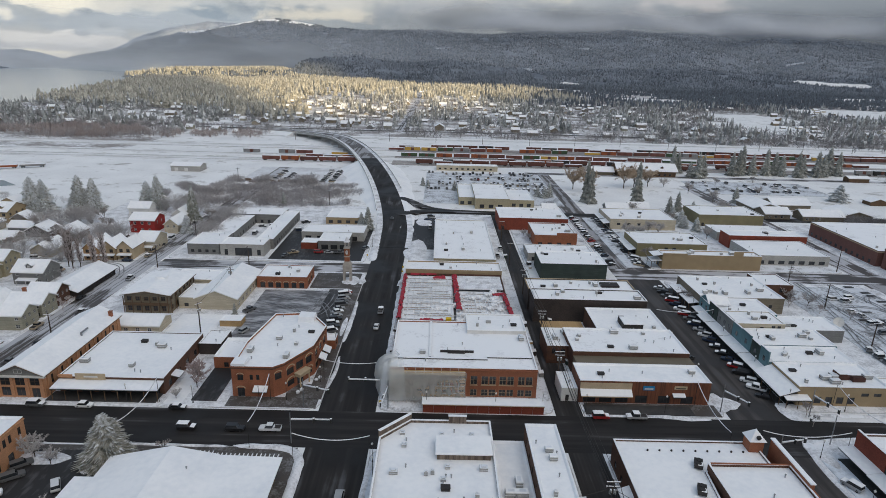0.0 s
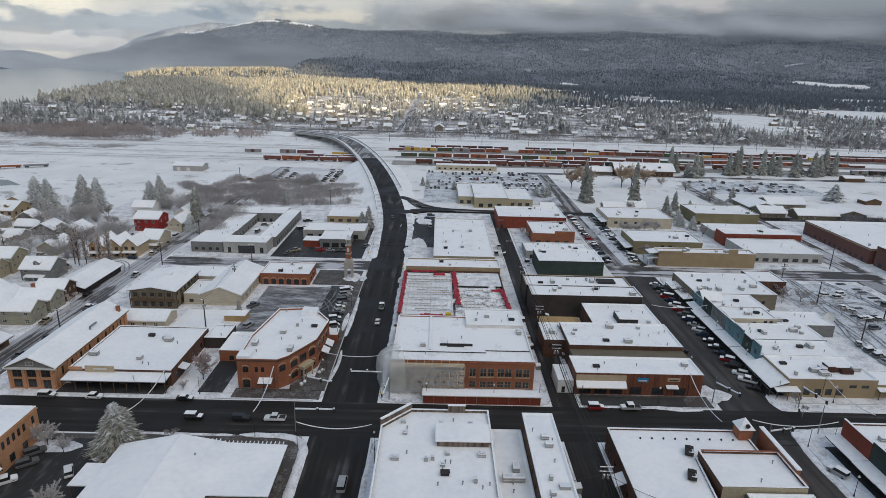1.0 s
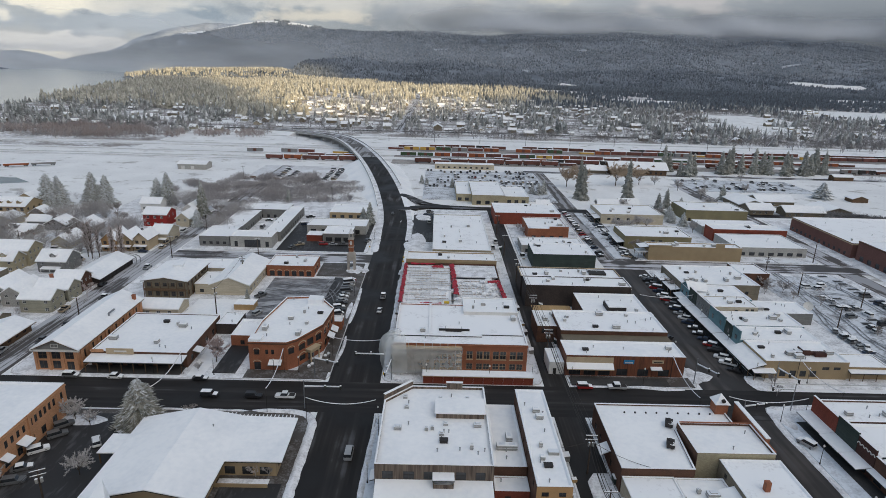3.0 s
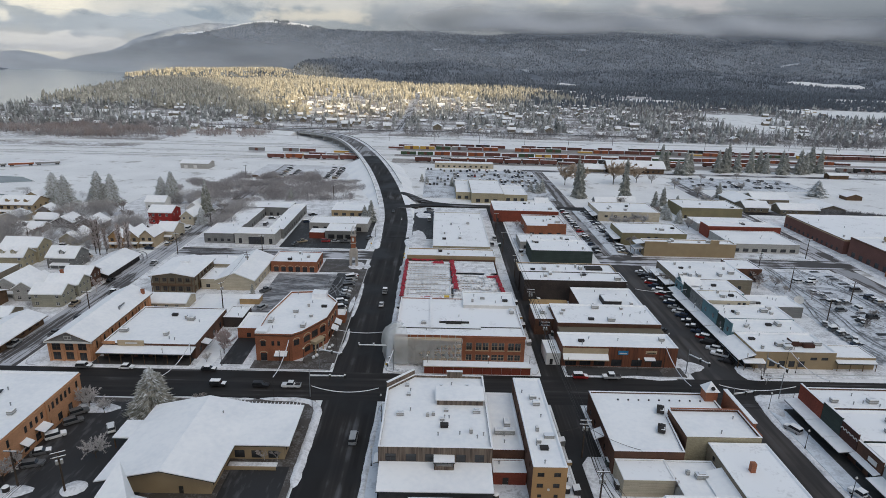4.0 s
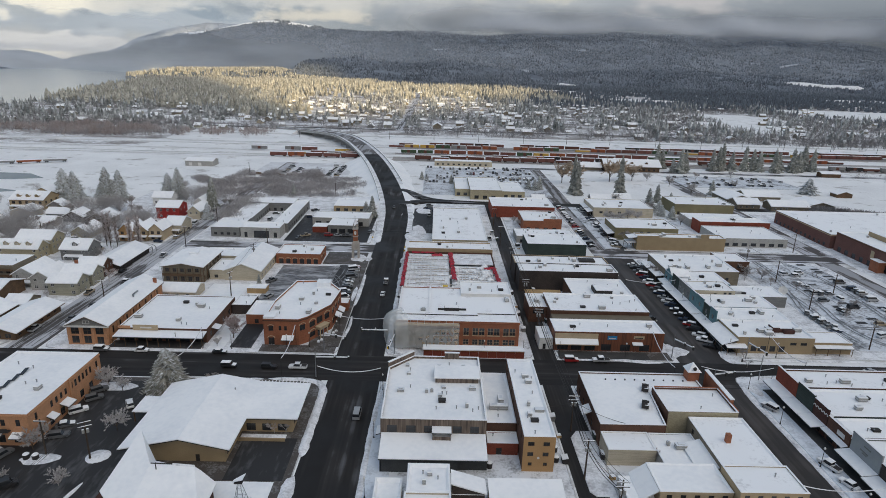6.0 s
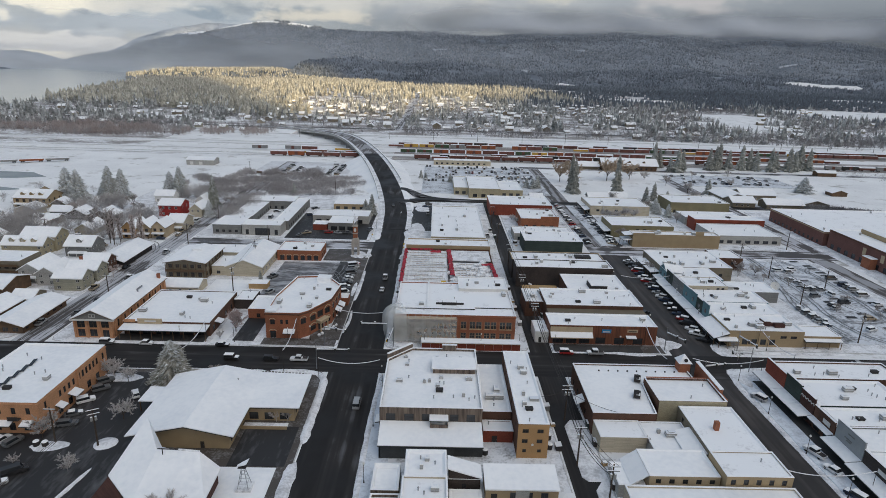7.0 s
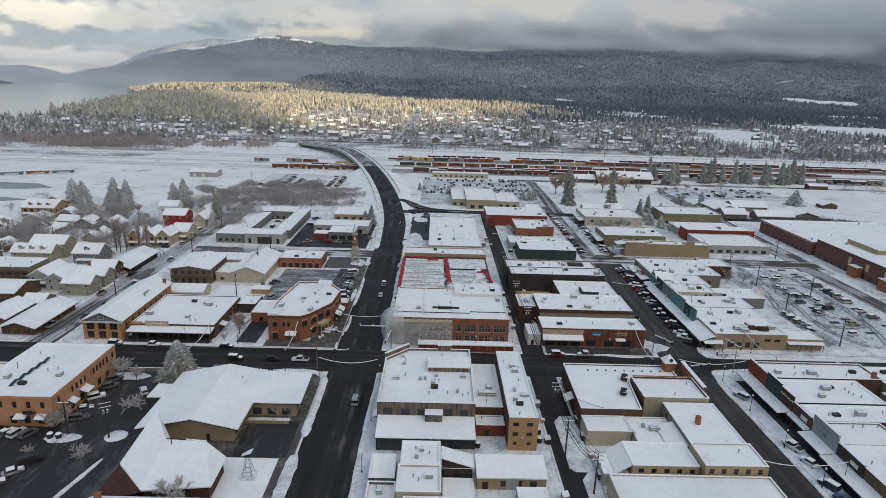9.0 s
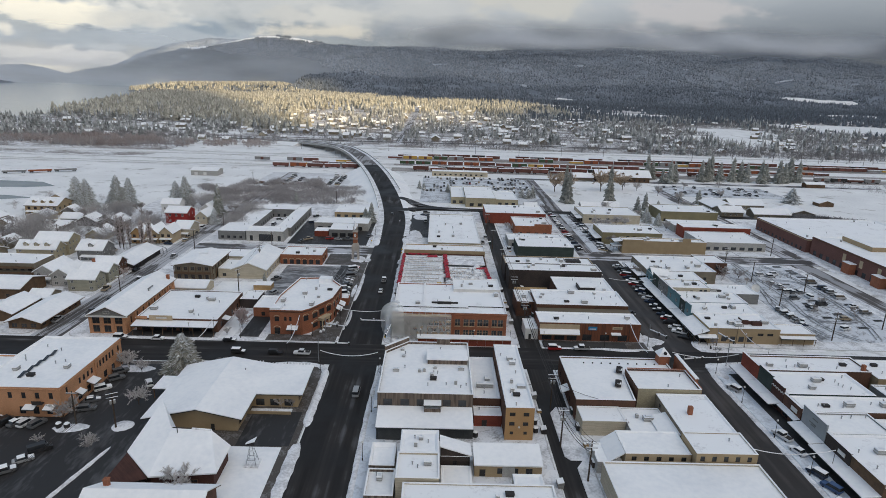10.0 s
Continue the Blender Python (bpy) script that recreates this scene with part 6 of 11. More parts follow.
part("bare_coping", Shape().box(-8.6, 9.0, 5.74, 6.14, 8.42, 8.62).mesh("bare_coping", BRICK_RED), r, "brick coping where the snow has slid off")
part("siding", Shape().box(-9.0, 9.0, -6.2, -6.12, 0.2, 8.3).mesh("siding", YELLOW), r, "tan boarded rear wall")
r = building("low whitewashed warehouse with snowy roof", rect(66.8, 78.4, -31, -23.6), 4.6, CREAM, 0.15, {}, units=-1, vents=-1)
r = building("flat grey workshop with snowy roof", rect(78.6, 89.6, -36.2, -23.6), 4.4, PALE, 0.2, {}, units=-1, vents=0)
for ux, uy, k in ((-2.0, 1.6, 3), (0.6, 0.4, 2)):
    part("rooftop_unit", cached(("dunit", k), lambda: unit_mesh(k)), r, "dark roof fan", pose(ux, uy, 4.2))
r = building("tall white-roofed shop on the shopping street", rect(89.8, 103.8, -39.4, -20.4), 7.2, TAUPE, 0.35, {1: row(4, 1.5, 4.4, 2.8, 0.5, 3.2, "s"), 3: row(3, 3, 4, 1.2, 4.8, 6.0)}, units=-1, vents=-1)
part("lean_to", Shape().slab([(-11.4, -9.0, 4.7), (-7.0, -9.0, 6.0), (-7.0, 2.0, 6.0), (-11.4, 2.0, 4.7)], 0.25).mesh("lean_to", SNOW), r, "sloping snowy side roof")
part("chimney", Shape().box(-2.0, -0.9, -1.0, 0.1, 6.5, 9.2).mesh("chimney", BRICK_RED), r, "red brick chimney")
r = building("snow-roofed shop with stone side wall", rect(73.2, 89.0, -47.4, -37.8), 6.2, BUFF, 0.25, {0: row(5, 1.5, 3, 1.2, 4.2, 5.4)}, units=-1, vents=0)
part("lean_to", Shape().slab([(-11.6, -4.4, 3.5), (-7.95, -4.4, 6.1), (-7.95, 4.8, 6.1), (-11.6, 4.8, 3.5)], 0.3).mesh("lean_to", SNOW), r, "steep snowy side roof")
building("taller tan shop with a cream-white roof", rect(89.2, 103.8, -49.4, -40.4), 8.0, TAN, 0.3, {0: row(5, 1.0, 2.8, 1.1, 5.8, 7.2), 1: row(2, 1, 4, 2.4, 0.5, 3.0, "s")}, vents=1)
building("wide shop under one sheet of snow", rect(67, 104.2, -80, -49.8), 5.6, CREAM, 0.5, {}, units=0, vents=0)
building("low shed with snowy roof in the alley", rect(66.8, 72.8, -47, -39), 3.4, PALE, 0.2, {}, vents=0)
# turret and parapet of the corner building
r = thing("corner_turret", 99.4, 1.2, 0, "brick corner turret with white pyramid cap", "turret")
part("shaft", Shape().box(-1.6, 1.6, -1.6, 1.6, 0, 9.2).mesh("shaft", BRICK_RED), r)
part("cap", Shape().add([(-2, -2, 9.2), (2, -2, 9.2), (2, 2, 9.2), (-2, 2, 9.2), (0, 0, 11.6)], [(3, 2, 1, 0), (0, 1, 4), (1, 2, 4), (2, 3, 4), (3, 0, 4)]).mesh("cap", SNOW), r)
part("clock", Shape().tube((0, -2.0, 10.2), (0, -1.5, 10.3), 0.5, 0.5, 10).mesh("clock", DARK), r)
r = thing("parapet_wall", 103.3, -8, 0, "stepped brick parapet with snowy coping", "parapet")
part("wall", Shape().box(-0.4, 0.4, -7.4, 8.5, 0, 9.4).box(-0.4, 0.4, -10.6, -7.4, 0, 8.2).mesh("wall", BRICK_RED), r)
part("coping", Shape().box(-0.55, 0.55, -7.5, 8.6, 9.4, 9.65).mesh("coping", SNOW), r)

# shops east of the shopping street, south side
r = building("red-fronted corner shop with snowy roof", rect(129, 163.5, -3.6, 6.8), 7, BRICK_BROWN, 0.6, {3: row(2, 1.0, 4.8, 3.4, 0.6, 3.0, "s"), 2: row(5, 3, 6, 1.6, 1.2, 3.0)}, vents=5, units=1)
part("chimney", Shape().box(15.2, 16.2, -4.0, -3.0, 6, 8.6).mesh("chimney", BRICK_RED), r, "brick chimney")
shop_front(r, 127.95, -3.6, 6.8, 8.2, 7.0, 129, RUST, "rust-red painted shop front", 124.1, 3.5, False)
r = building("dark green-fronted shop with snowy roof", rect(129.2, 155, -17.6, -4.0), 6.6, GREEN, 0.5, {3: row(3, 1.0, 4.2, 3.2, 0.6, 2.9, "s")}, vents=5, units=1)
shop_front(r, 127.95, -11.4, -3.7, 8.9, 6.6, 129.2, GREEN, "dark green shop front", 123.9, 3.5, False)
shop_front(r, 127.95, -17.7, -11.5, 8.4, 6.6, 129.2, MAROON, "dark brown shop front with pale window hoods", 124.0, 3.5, False)
for k in range(5):
    hood = Shape()
    for m in range(6):
        a0, a1 = math.pi * m / 6, math.pi * (m + 1) / 6
        hood.tube((-14.2, 0.5 * math.cos(a0), 6.3 + 0.5 * math.sin(a0)), (-14.2, 0.5 * math.cos(a1), 6.3 + 0.5 * math.sin(a1)), 0.13, 0.13, 5)
    part("arched_hood", hood.mesh("arched_hood", WHITE), r, "white arched window hood", pose(0, -6.2 + k * 1.25, 0))
r = building("brown-fronted shop with snowy roof", rect(129.6, 158, -26.4, -18.0), 6.2, BRICK_BROWN, 0.5, {3: row(2, 1.0, 3.8, 2.8, 0.6, 2.9, "s")}, vents=4, units=1)
shop_front(r, 127.95, -26.5, -17.9, 7.0, 6.2, 129.6, BRICK_BROWN, "brown brick shop front", 126.3, 3.6, False)
part("sign", Shape().box(-16.0, -15.86, -2.6, 0.2, 4.4, 5.6).mesh("sign", WHITE), r, "small white sign board")
r = building("shop with stepped grey false front", rect(129.4, 146, -37, -26.8), 6.2, GREY, 0.5, {3: row(2, 1.0, 4.4, 3.4, 0.6, 2.9, "s")}, vents=3)
shop_front(r, 127.95, -37.2, -27.0, 8.7, 6.2, 129.4, SIGN_GREY, "grey false front with faded sign", 124.2, 3.5, False)
for i, (y0, y1, z0) in enumerate(((-1.6, 0.6, 7.0), (-1.2, 1.6, 5.6), (-0.8, 0.8, 5.1))):
    part("lettering", Shape().box(-9.84, -9.76, y0, y1, z0, z0 + 0.28).mesh("lettering", GREY), r)
r = building("dark brown shop with deep snowy canopy", rect(129, 160, -58, -37.4), 6.2, BRICK_DARK, 0.5, {3: row(4, 1.5, 4.8, 3.6, 0.6, 2.9, "s")}, vents=5, units=2)
shop_front(r, 127.95, -47, -37.4, 7.0, 6.2, 129, BRICK_DARK, "dark brown shop front", 123.8, 3.4, False)
shop_front(r, 127.95, -58, -47.1, 6.8, 6.2, 129, LOG, "brown timber shop front", 123.6, 3.6, False)
part("sign", Shape().box(-16.75, -16.57, 2.6, 5.2, 4.6, 5.6).mesh("sign", WHITE), r, "small white sign board")
building("pale back building with snowy roof", rect(147, 160, -37, -27), 4.6, PALE, 0.3, {}, vents=2)
building("tan back building with snowy roof", rect(164.2, 182, -6, 7), 6.0, TAN, 0.4, {}, vents=2)
building("grey back building with snowy roof", rect(160.5, 180, -30, -8), 5.0, GREY, 0.4, {}, vents=2, units=1)

# --- north of the cross street, west of the main street ---
st = gable("orange brick hall with pedimented front and long snowy roof", -95.6, -82.4, 26, 66, 7.0, 10.0, "y", BRICK_ORANGE,
           {0: row(3, 1.2, 4.0, 2.6, 3.8, 6.2) + row(2, 1.2, 4.0, 2.4, 0.6, 3.2, "s") + [(9.4, 11.6, 0.05, 3.0, "s")], 1: row(8, 3, 4.6, 1.0, 3.0, 5.6)}, over=0.7, trim=LOG, chimney=(0.94, 0.9), category="hall", name="hall")
part("pediment", Shape().add([(-6.9, -20.12, 6.9), (6.9, -20.12, 6.9), (0, -20.12, 10.0)], [(0, 1, 2)]).mesh("pediment", GREY), st, "grey boarded pediment")
part("pediment_window", cached("pw", lambda: window_frame_mesh(2.2, 1.1, "s", WHITE)), st, "", pose(-1.1, -20.2, 7.6))
part("cornice", Shape().box(-7.3, 7.3, -20.75, -20.0, 6.5, 6.95).mesh("cornice", WHITE), st, "white cornice under the pediment")
for i in range(4):
    part("pilaster", cached("pil", lambda: Shape().box(-0.35, 0.35, -0.25, 0.0, 0, 6.5).mesh("pilaster", BRICK_ORANGE)), st, "", pose(-6.2 + i * 4.05, -20, 0))
for i in range(9):
    part("buttress", cached("butt", lambda: Shape().box(0, 0.3, -0.3, 0.3, 0, 6.6).mesh("buttress", BRICK_ORANGE)), st, "", pose(6.6, -18.6 + i * 4.6, 0))
part("flue", Shape().tube((4.6, 2, 7.8), (4.6, 2, 9.3), 0.3).tube((4.6, 2, 9.2), (4.6, 5.5, 9.2), 0.3).mesh("flue", STEEL), st, "bent steel flue")
r = building("low brown shop with long posted canopy and snowy roof", rect(-80.6, -51.4, 29, 58), 5.2, BRICK_BROWN, 0.35, {0: row(6, 1.5, 4.6, 3.4, 0.4, 2.8, "s"), 1: row(4, 3, 6, 2.0, 0.8, 2.8)}, units=4, vents=4)
awning(r, -14.4, 14.8, -19.0, -14.5, 4.3, 0.5, 9)
part("signboard", Shape().box(-9.4, -1.2, -15.1, -14.8, 4.6, 6.4).mesh("signboard", BUFF), r, "tan roof signboard")
part("lettering", Shape().box(-7.0, -3.2, -15.16, -15.1, 5.3, 5.8).mesh("lettering", WHITE), r)
part("signboard", Shape().box(-14.2, -10.4, -14.9, -14.6, 5.0, 5.9).mesh("signboard", BRICK_ORANGE), r)
side_awning(r, 14.6, 17.0, -10, -6.5, 3.6, 0.6)
building("dark open-sided store with snowy roof", rect(-51.0, -44.0, 53, 63), 4.0, BRICK_DARK, 0.2, {}, vents=2)
building("single-storey brick link with snowy roof and chimneys", rect(-43, -34.2, 44, 57), 4.2, BRICK_RED, 0.6, {0: row(1, 3, 3, 1.4, 0.8, 2.4)}, vents=0, cap=SNOW)
hotel_poly = [(-32.3, 28.8), (-20.8, 28.8), (-18.2, 31.2), (-12.2, 42.2), (-10.9, 56.5), (-17.6, 66.6), (-29.4, 65.0), (-32.6, 44)]
ho = building("two-storey red brick hotel with arched windows and angled front", hotel_poly, 9.6, BRICK_RED, 0.8,
              {0: [(1.4, 3.4, 0.1, 2.8, "a"), (1.6, 3.2, 5.2, 7.0, "a"), (5.0, 5.9, 5.4, 7.0, "w"), (6.8, 7.7, 5.4, 7.0, "w")],
               1: [(0.6, 2.6, 5.2, 7.2, "a")],
               2: [(1.0, 3.8, 1.4, 3.2, "a"), (1.0, 3.8, 5.0, 7.0, "a"), (5.0, 7.6, 0.3, 3.2, "s"), (4.8, 7.8, 5.0, 7.4, "s"), (9.0, 11.6, 1.4, 3.2, "a"), (9.0, 11.6, 5.0, 7.2, "a")],
               3: row(3, 1.6, 4.2, 2.2, 5.0, 7.0, "a") + row(3, 1.6, 4.2, 2.2, 1.0, 3.0, "a"), 4: row(2, 2, 5, 1.6, 5.2, 7.0)}, units=5, vents=4, lintel=BUFF, cornice=BRICK_BROWN, name="hotel", category="hotel")
hx, hy = sum(p[0] for p in hotel_poly) / 8, sum(p[1] for p in hotel_poly) / 8
awning(ho, -26.4 - hx + 0.2, -22.8 - hx + 0.6, 26.6 - hy, 28.7 - hy, 3.6, 0.8)
side_awning(ho, -11.3 - hx, -9.2 - hx, 44.5 - hy, 48.5 - hy, 4.4, 1.0)
side_awning(ho, -11.0 - hx, -8.8 - hx, 49.5 - hy, 53.5 - hy, 4.4, 1.0)
dv = Vector((6.0, 11.0)).normalized()
nv = Vector((dv.y, -dv.x))
po = part("portico", Shape().box(-2.2, 2.2, -2.0, 0, 3.4, 4.3).box(-2.5, 2.5, -2.3, 0, 4.3, 4.6).mesh("portico", BUFF), ho, "pale stone entrance portico",
          Matrix.Translation((-18.2 + dv.x * 6.3 - hx, 31.2 + dv.y * 6.3 - hy, 0)) @ Matrix(((dv.x, -nv.x, 0), (dv.y, -nv.y, 0), (0, 0, 1))).to_4x4())
for xx in (-1.9, 1.9):
    part("column", cached("col", lambda: Shape().tube((0, 0, 0), (0, 0, 3.4), 0.24, 0.2, 10).mesh("column", BUFF)), po, "", pose(xx, -1.7, 0))
part("roof_room", Shape().prism([(x - hx, y - hy) for x, y in [(-20.8, 60), (-15.6, 60), (-15.6, 64), (-20.8, 64.6)]], 8.6, 10.8).mesh("roof_room", SNOW), ho, "snow-covered roof room")
part("corner_tower", Shape().box(-32.3 - hx, -28.6 - hx, 28.8 - hy, 33.0 - hy, 9.5, 10.3).mesh("corner_tower", SNOW), ho)
for i in range(7):
    ang = Vector((-18.2, 31.2)) + dv * (1.5 + i * 1.6) + nv * 3.2
    part("planter", cached("plant", lambda: Shape().tube((0, 0, 0), (0, 0, 0.6), 0.5, 0.6, 8).tube((0, 0, 0.6), (0, 0, 1.0), 0.6, 0.15, 8).mesh("planter", SNOW_PILE)), ho, "snow-topped planter", pose(ang.x - hx, ang.y - hy, 0.2)) if i in (0, 1, 5, 6) else None
building("small brick pay kiosk with snowy roof", rect(-12.5, -8.6, 58, 63), 3.6, BRICK_RED, 0.3, {1: row(1, 1.5, 2, 1.6, 1.0, 2.4)}, vents=0)
r = building("red brick bank with arched arcade and snowy roof", rect(-50, -29.4, 112, 127), 5.2, BRICK_RED, 0.4, {0: row(6, 1.4, 3.2, 2.0, 0.3, 2.6, "a"), 1: row(2, 3, 5, 2.0, 0.5, 2.8, "a")}, units=1, vents=2, lintel=BUFF)
r = gable("brown timber inn with galleries under a snowy hipped roof", -90, -73.5, 84, 106, 7.4, 8.8, "y", TAUPE,
          {0: row(5, 1.0, 3.1, 1.6, 5.0, 6.6) + row(5, 1.0, 3.1, 1.6, 1.0, 3.0), 1: row(6, 1.2, 3.5, 1.6, 5.0, 6.8) + row(6, 1.2, 3.5, 1.6, 1.2, 3.0)}, over=1.0, trim=LOG, name="inn", category="inn")
part("gallery", Shape().box(-8.2, 8.2, -12.2, -11.0, 3.6, 3.8).box(-8.2, 8.2, -12.2, -12.1, 3.8, 4.7).mesh("gallery", LOG), r, "timber gallery with railing")
for i in range(6):
    part("post", cached("inpost", lambda: Shape().box(-0.12, 0.12, -0.12, 0.12, 0, 7.2).mesh("post", LOG)), r, "", pose(-8.0 + i * 3.2, -12.1, 0))
    part("post", cached("inpost", lambda: 0), r, "", pose(8.6, -10.6 + i * 4.2, 0))
part("roof_unit", Shape().box(-1.6, 1.8, 1, 3.4, 8, 9.6).box(-1.9, 2.1, 0.8, 3.6, 9.6, 9.9).mesh("roof_unit", SNOW), r)
gable("long low white shed with snowy roof", -88, -70, 66.8, 76.6, 3.0, 4.8, "x", CREAM, {0: row(4, 2, 4, 1.4, 1.0, 2.2)}, over=0.5, category="shed", name="shed")
building("low cream annex with snowy flat roof", rect(-72.5, -56, 89, 104), 4.6, CREAM, 0.3, {0: row(3, 2, 4.6, 1.6, 1.0, 2.4)}, vents=1)
building("flat cream annex with snowy roof", rect(-83, -66, 107, 119), 5.0, CREAM, 0.3, {}, vents=1)
gable("white gabled workshop under thick snow", -66, -50.6, 88.5, 120, 4.6, 7.6, "y", CREAM, {1: row(6, 2, 4.6, 1.6, 1.0, 2.6)}, over=0.6, category="workshop", name="workshop")
building("small timber garage in the snow", rect(-52, -44.5, 74, 79), 2.4, PLANK, 0.2, {}, vents=0)

# clock tower
ct = thing("clock_tower", -13.4, 120.5, 0, "tall brick and stone clock tower with pale belfry", "clock tower")
for sx in (-2.6, 2.6):
    part("pier", cached("ctp", lambda: Shape().box(-0.9, 0.9, -2.3, 2.3, 0, 5.2).mesh("pier", PALE_STONE)), ct, "pale stone pier", pose(sx, 0, 0))
part("arch_block", Shape().box(-3.6, 3.6, -2.4, 2.4, 5.2, 8.0).mesh("arch_block", PALE_STONE), ct, "pale stone block over the arch")
part("shoulder", Shape().add([(-3.8, -2.6, 8), (3.8, -2.6, 8), (3.8, 2.6, 8), (-3.8, 2.6, 8), (-2.1, -2.1, 10), (2.1, -2.1, 10), (2.1, 2.1, 10), (-2.1, 2.1, 10)],
                              [(3, 2, 1, 0), (0, 1, 5, 4), (1, 2, 6, 5), (2, 3, 7, 6), (3, 0, 4, 7), (4, 5, 6, 7)]).mesh("shoulder", PALE_STONE), ct)
ct.matrix_basis = pose(-14.2, 122.6, 0) @ Matrix.Diagonal((0.52, 0.52, 0.92, 1))
part("shaft", Shape().box(-2.0, 2.0, -2.0, 2.0, 9.5, 16.2).mesh("shaft", BRICK_RED), ct, "red brick shaft")
part("cornice", Shape().box(-2.4, 2.4, -2.4, 2.4, 12.2, 12.6).box(-2.5, 2.5, -2.5, 2.5, 16.2, 16.7).mesh("cornice", PALE_STONE), ct)
part("clock_face", Shape().tube((0, -2.12, 14.4), (0, -2.0, 14.4), 1.05, 1.05, 20).mesh("clock_face", WHITE), ct, "round white clock face")
part("clock_hand", Shape().box(-0.07, 0.07, -2.16, -2.13, 14.4, 15.2).box(0, 0.55, -2.16, -2.13, 14.35, 14.47).mesh("clock_hand", DARK), ct)
for sx in (-1.5, 1.5):
    for sy in (-1.5, 1.5):
        part("belfry_post", cached("belf", lambda: Shape().box(-0.28, 0.28, -0.28, 0.28, 16.7, 19.2).mesh("belfry_post", PALE_STONE)), ct, "", pose(sx, sy, 0))
part("belfry_roof", Shape().box(-2.2, 2.2, -2.2, 2.2, 19.2, 19.6).tube((0, 0, 19.6), (0, 0, 20.6), 1.7, 1.2, 10).tube((0, 0, 20.6), (0, 0, 21.6), 1.2, 0.3, 10).mesh("belfry_roof", SNOW_PILE), ct, "pale domed cap dusted with snow")

# motel round a courtyard, petrol station, bank
r = building("grey motel wing with snowy flat roof", rect(-95.5, -80.3, 153.8, 174), 5.4, GREY, 0.3, {0: row(4, 1.6, 3.4, 1.6, 1.2, 2.6)}, vents=2)
r = building("grey motel wing facing the courtyard", rect(-92.8, -80.1, 174.2, 211), 5.2, GREY, 0.25, {1: row(8, 1.4, 4.4, 1.4, 0.8, 2.4)}, vents=2)
r = building("rear motel range with snowy roof", rect(-95, -65, 212, 227), 5.6, GREY, 0.25, {0: row(7, 1.6, 4, 1.6, 0.6, 2.4)}, vents=2)
r = building("pale stone motel front with glazed entrance", rect(-79.4, -58.6, 152.6, 164), 6.0, PALE, 0.4, {0: [(2.0, 3.6, 0.6, 3.4, "s"), (7.0, 15.0, 0.3, 4.2, "s"), (17.5, 19.2, 0.6, 3.4, "s")]}, vents=1)
building("long motel wing with snowy roof along the yard", rect(-65.5, -57.2, 164.3, 222), 5.4, GREY, 0.3, {1: row(12, 2, 4.4, 1.6, 0.8, 2.6)}, vents=3)
building("petrol station with wide snowy canopy", rect(-47, -14.4, 181, 196.4), 5.0, PALE, 0.25, {0: row(5, 2, 6, 3.0, 0.4, 2.8, "s")}, vents=2, category="petrol station")
building("red-trimmed shop of the petrol station", rect(-35.4, -20.4, 165.5, 180.6), 4.8, GREY, 0.25, {0: row(3, 1.6, 4.6, 3.4, 0.4, 2.8, "s")}, vents=1)
building("red pump shelter beside the forecourt", rect(-44, -36, 166, 174), 3.6, RUST, 0.2, {}, vents=0)
building("tan drive-in bank with snowy roof", rect(-40.4, -18, 214.5, 236), 4.2, TAN, 0.3, {0: row(4, 1.5, 5, 2.4, 0.8, 2.6, "s")}, vents=2)

# --- between main street and alley ---
bk = building("two-storey red brick block with large flat snowy roof", rect(11.6, 53.2, 31.2, 62.8), 9.2, BRICK_RED, 0.5,
              {0: [(u, u + 1.95, z0, z1, "w") for u in (2.0, 4.2, 7.4, 9.6, 12.8, 15.0, 19.4, 22.7, 25.8, 28.0, 30.9, 33.1, 36.2, 38.4) for z0, z1 in ((4.1, 6.8), (0.5, 2.6))], 3: row(4, 3, 7, 3.2, 5.2, 7.4, "s")}, units=-1, vents=2, cornice=BRICK_RED, trim=BUFF)
for i in range(8):
    part("sill", cached("bksill", lambda: Shape().box(-1.1, 1.1, -0.12, 0.0, 0, 0.18).mesh("sill", BUFF)), bk, "pale stone sill", pose(-20.8 + (22.7, 25.8, 28.0, 30.9, 33.1, 36.2, 38.4, 19.4)[i] + 0.97, -15.8, 3.86))
part("roof_step", Shape().box(-20.0, 7.0, -10.2, -9.7, 8.6, 9.2).box(7.0, 20.2, -8.8, -8.3, 8.6, 9.2).box(-10.0, -9.5, -9, 15.3, 8.6, 9.1).mesh("roof_step", DARK), bk, "low upstand across the roof")
part("roof_step_snow", Shape().box(-20.0, 7.0, -10.3, -9.6, 9.2, 9.32).box(7.0, 20.2, -8.9, -8.2, 9.2, 9.32).box(-10.1, -9.4, -9, 15.3, 9.1, 9.22).mesh("roof_step_snow", SNOW), bk)
part("skylight", Shape().box(-4.6, 0.6, -6.4, -4.4, 8.7, 9.9).box(-6.8, 3.2, -5.8, -5.2, 8.7, 9.4).mesh("skylight", DARK), bk, "dark roof lights")
part("snow", Shape().box(-4.5, 0.5, -6.3, -4.5, 9.9, 10.1).mesh("snow", SNOW), bk)
part("rooftop_unit", cached(("unit", 2), lambda: unit_mesh(2)), bk, "grey metal rooftop unit", pose(18.5, 4.0, 8.8, 0, 0, 90))
part("rooftop_unit", cached(("unit", 0), lambda: unit_mesh(0)), bk, "grey metal rooftop unit", pose(-12, -6.4, 8.8))
r = building("raised rear roof with white corrugated flank", rect(34.2, 53.0, 54.6, 67.6), 10.0, WHITE, 0.3, {}, units=0, vents=2)
part("skylight", Shape().box(-3, -1.4, -0.5, 0.8, 9.6, 10.3).mesh("skylight", PALE), r)

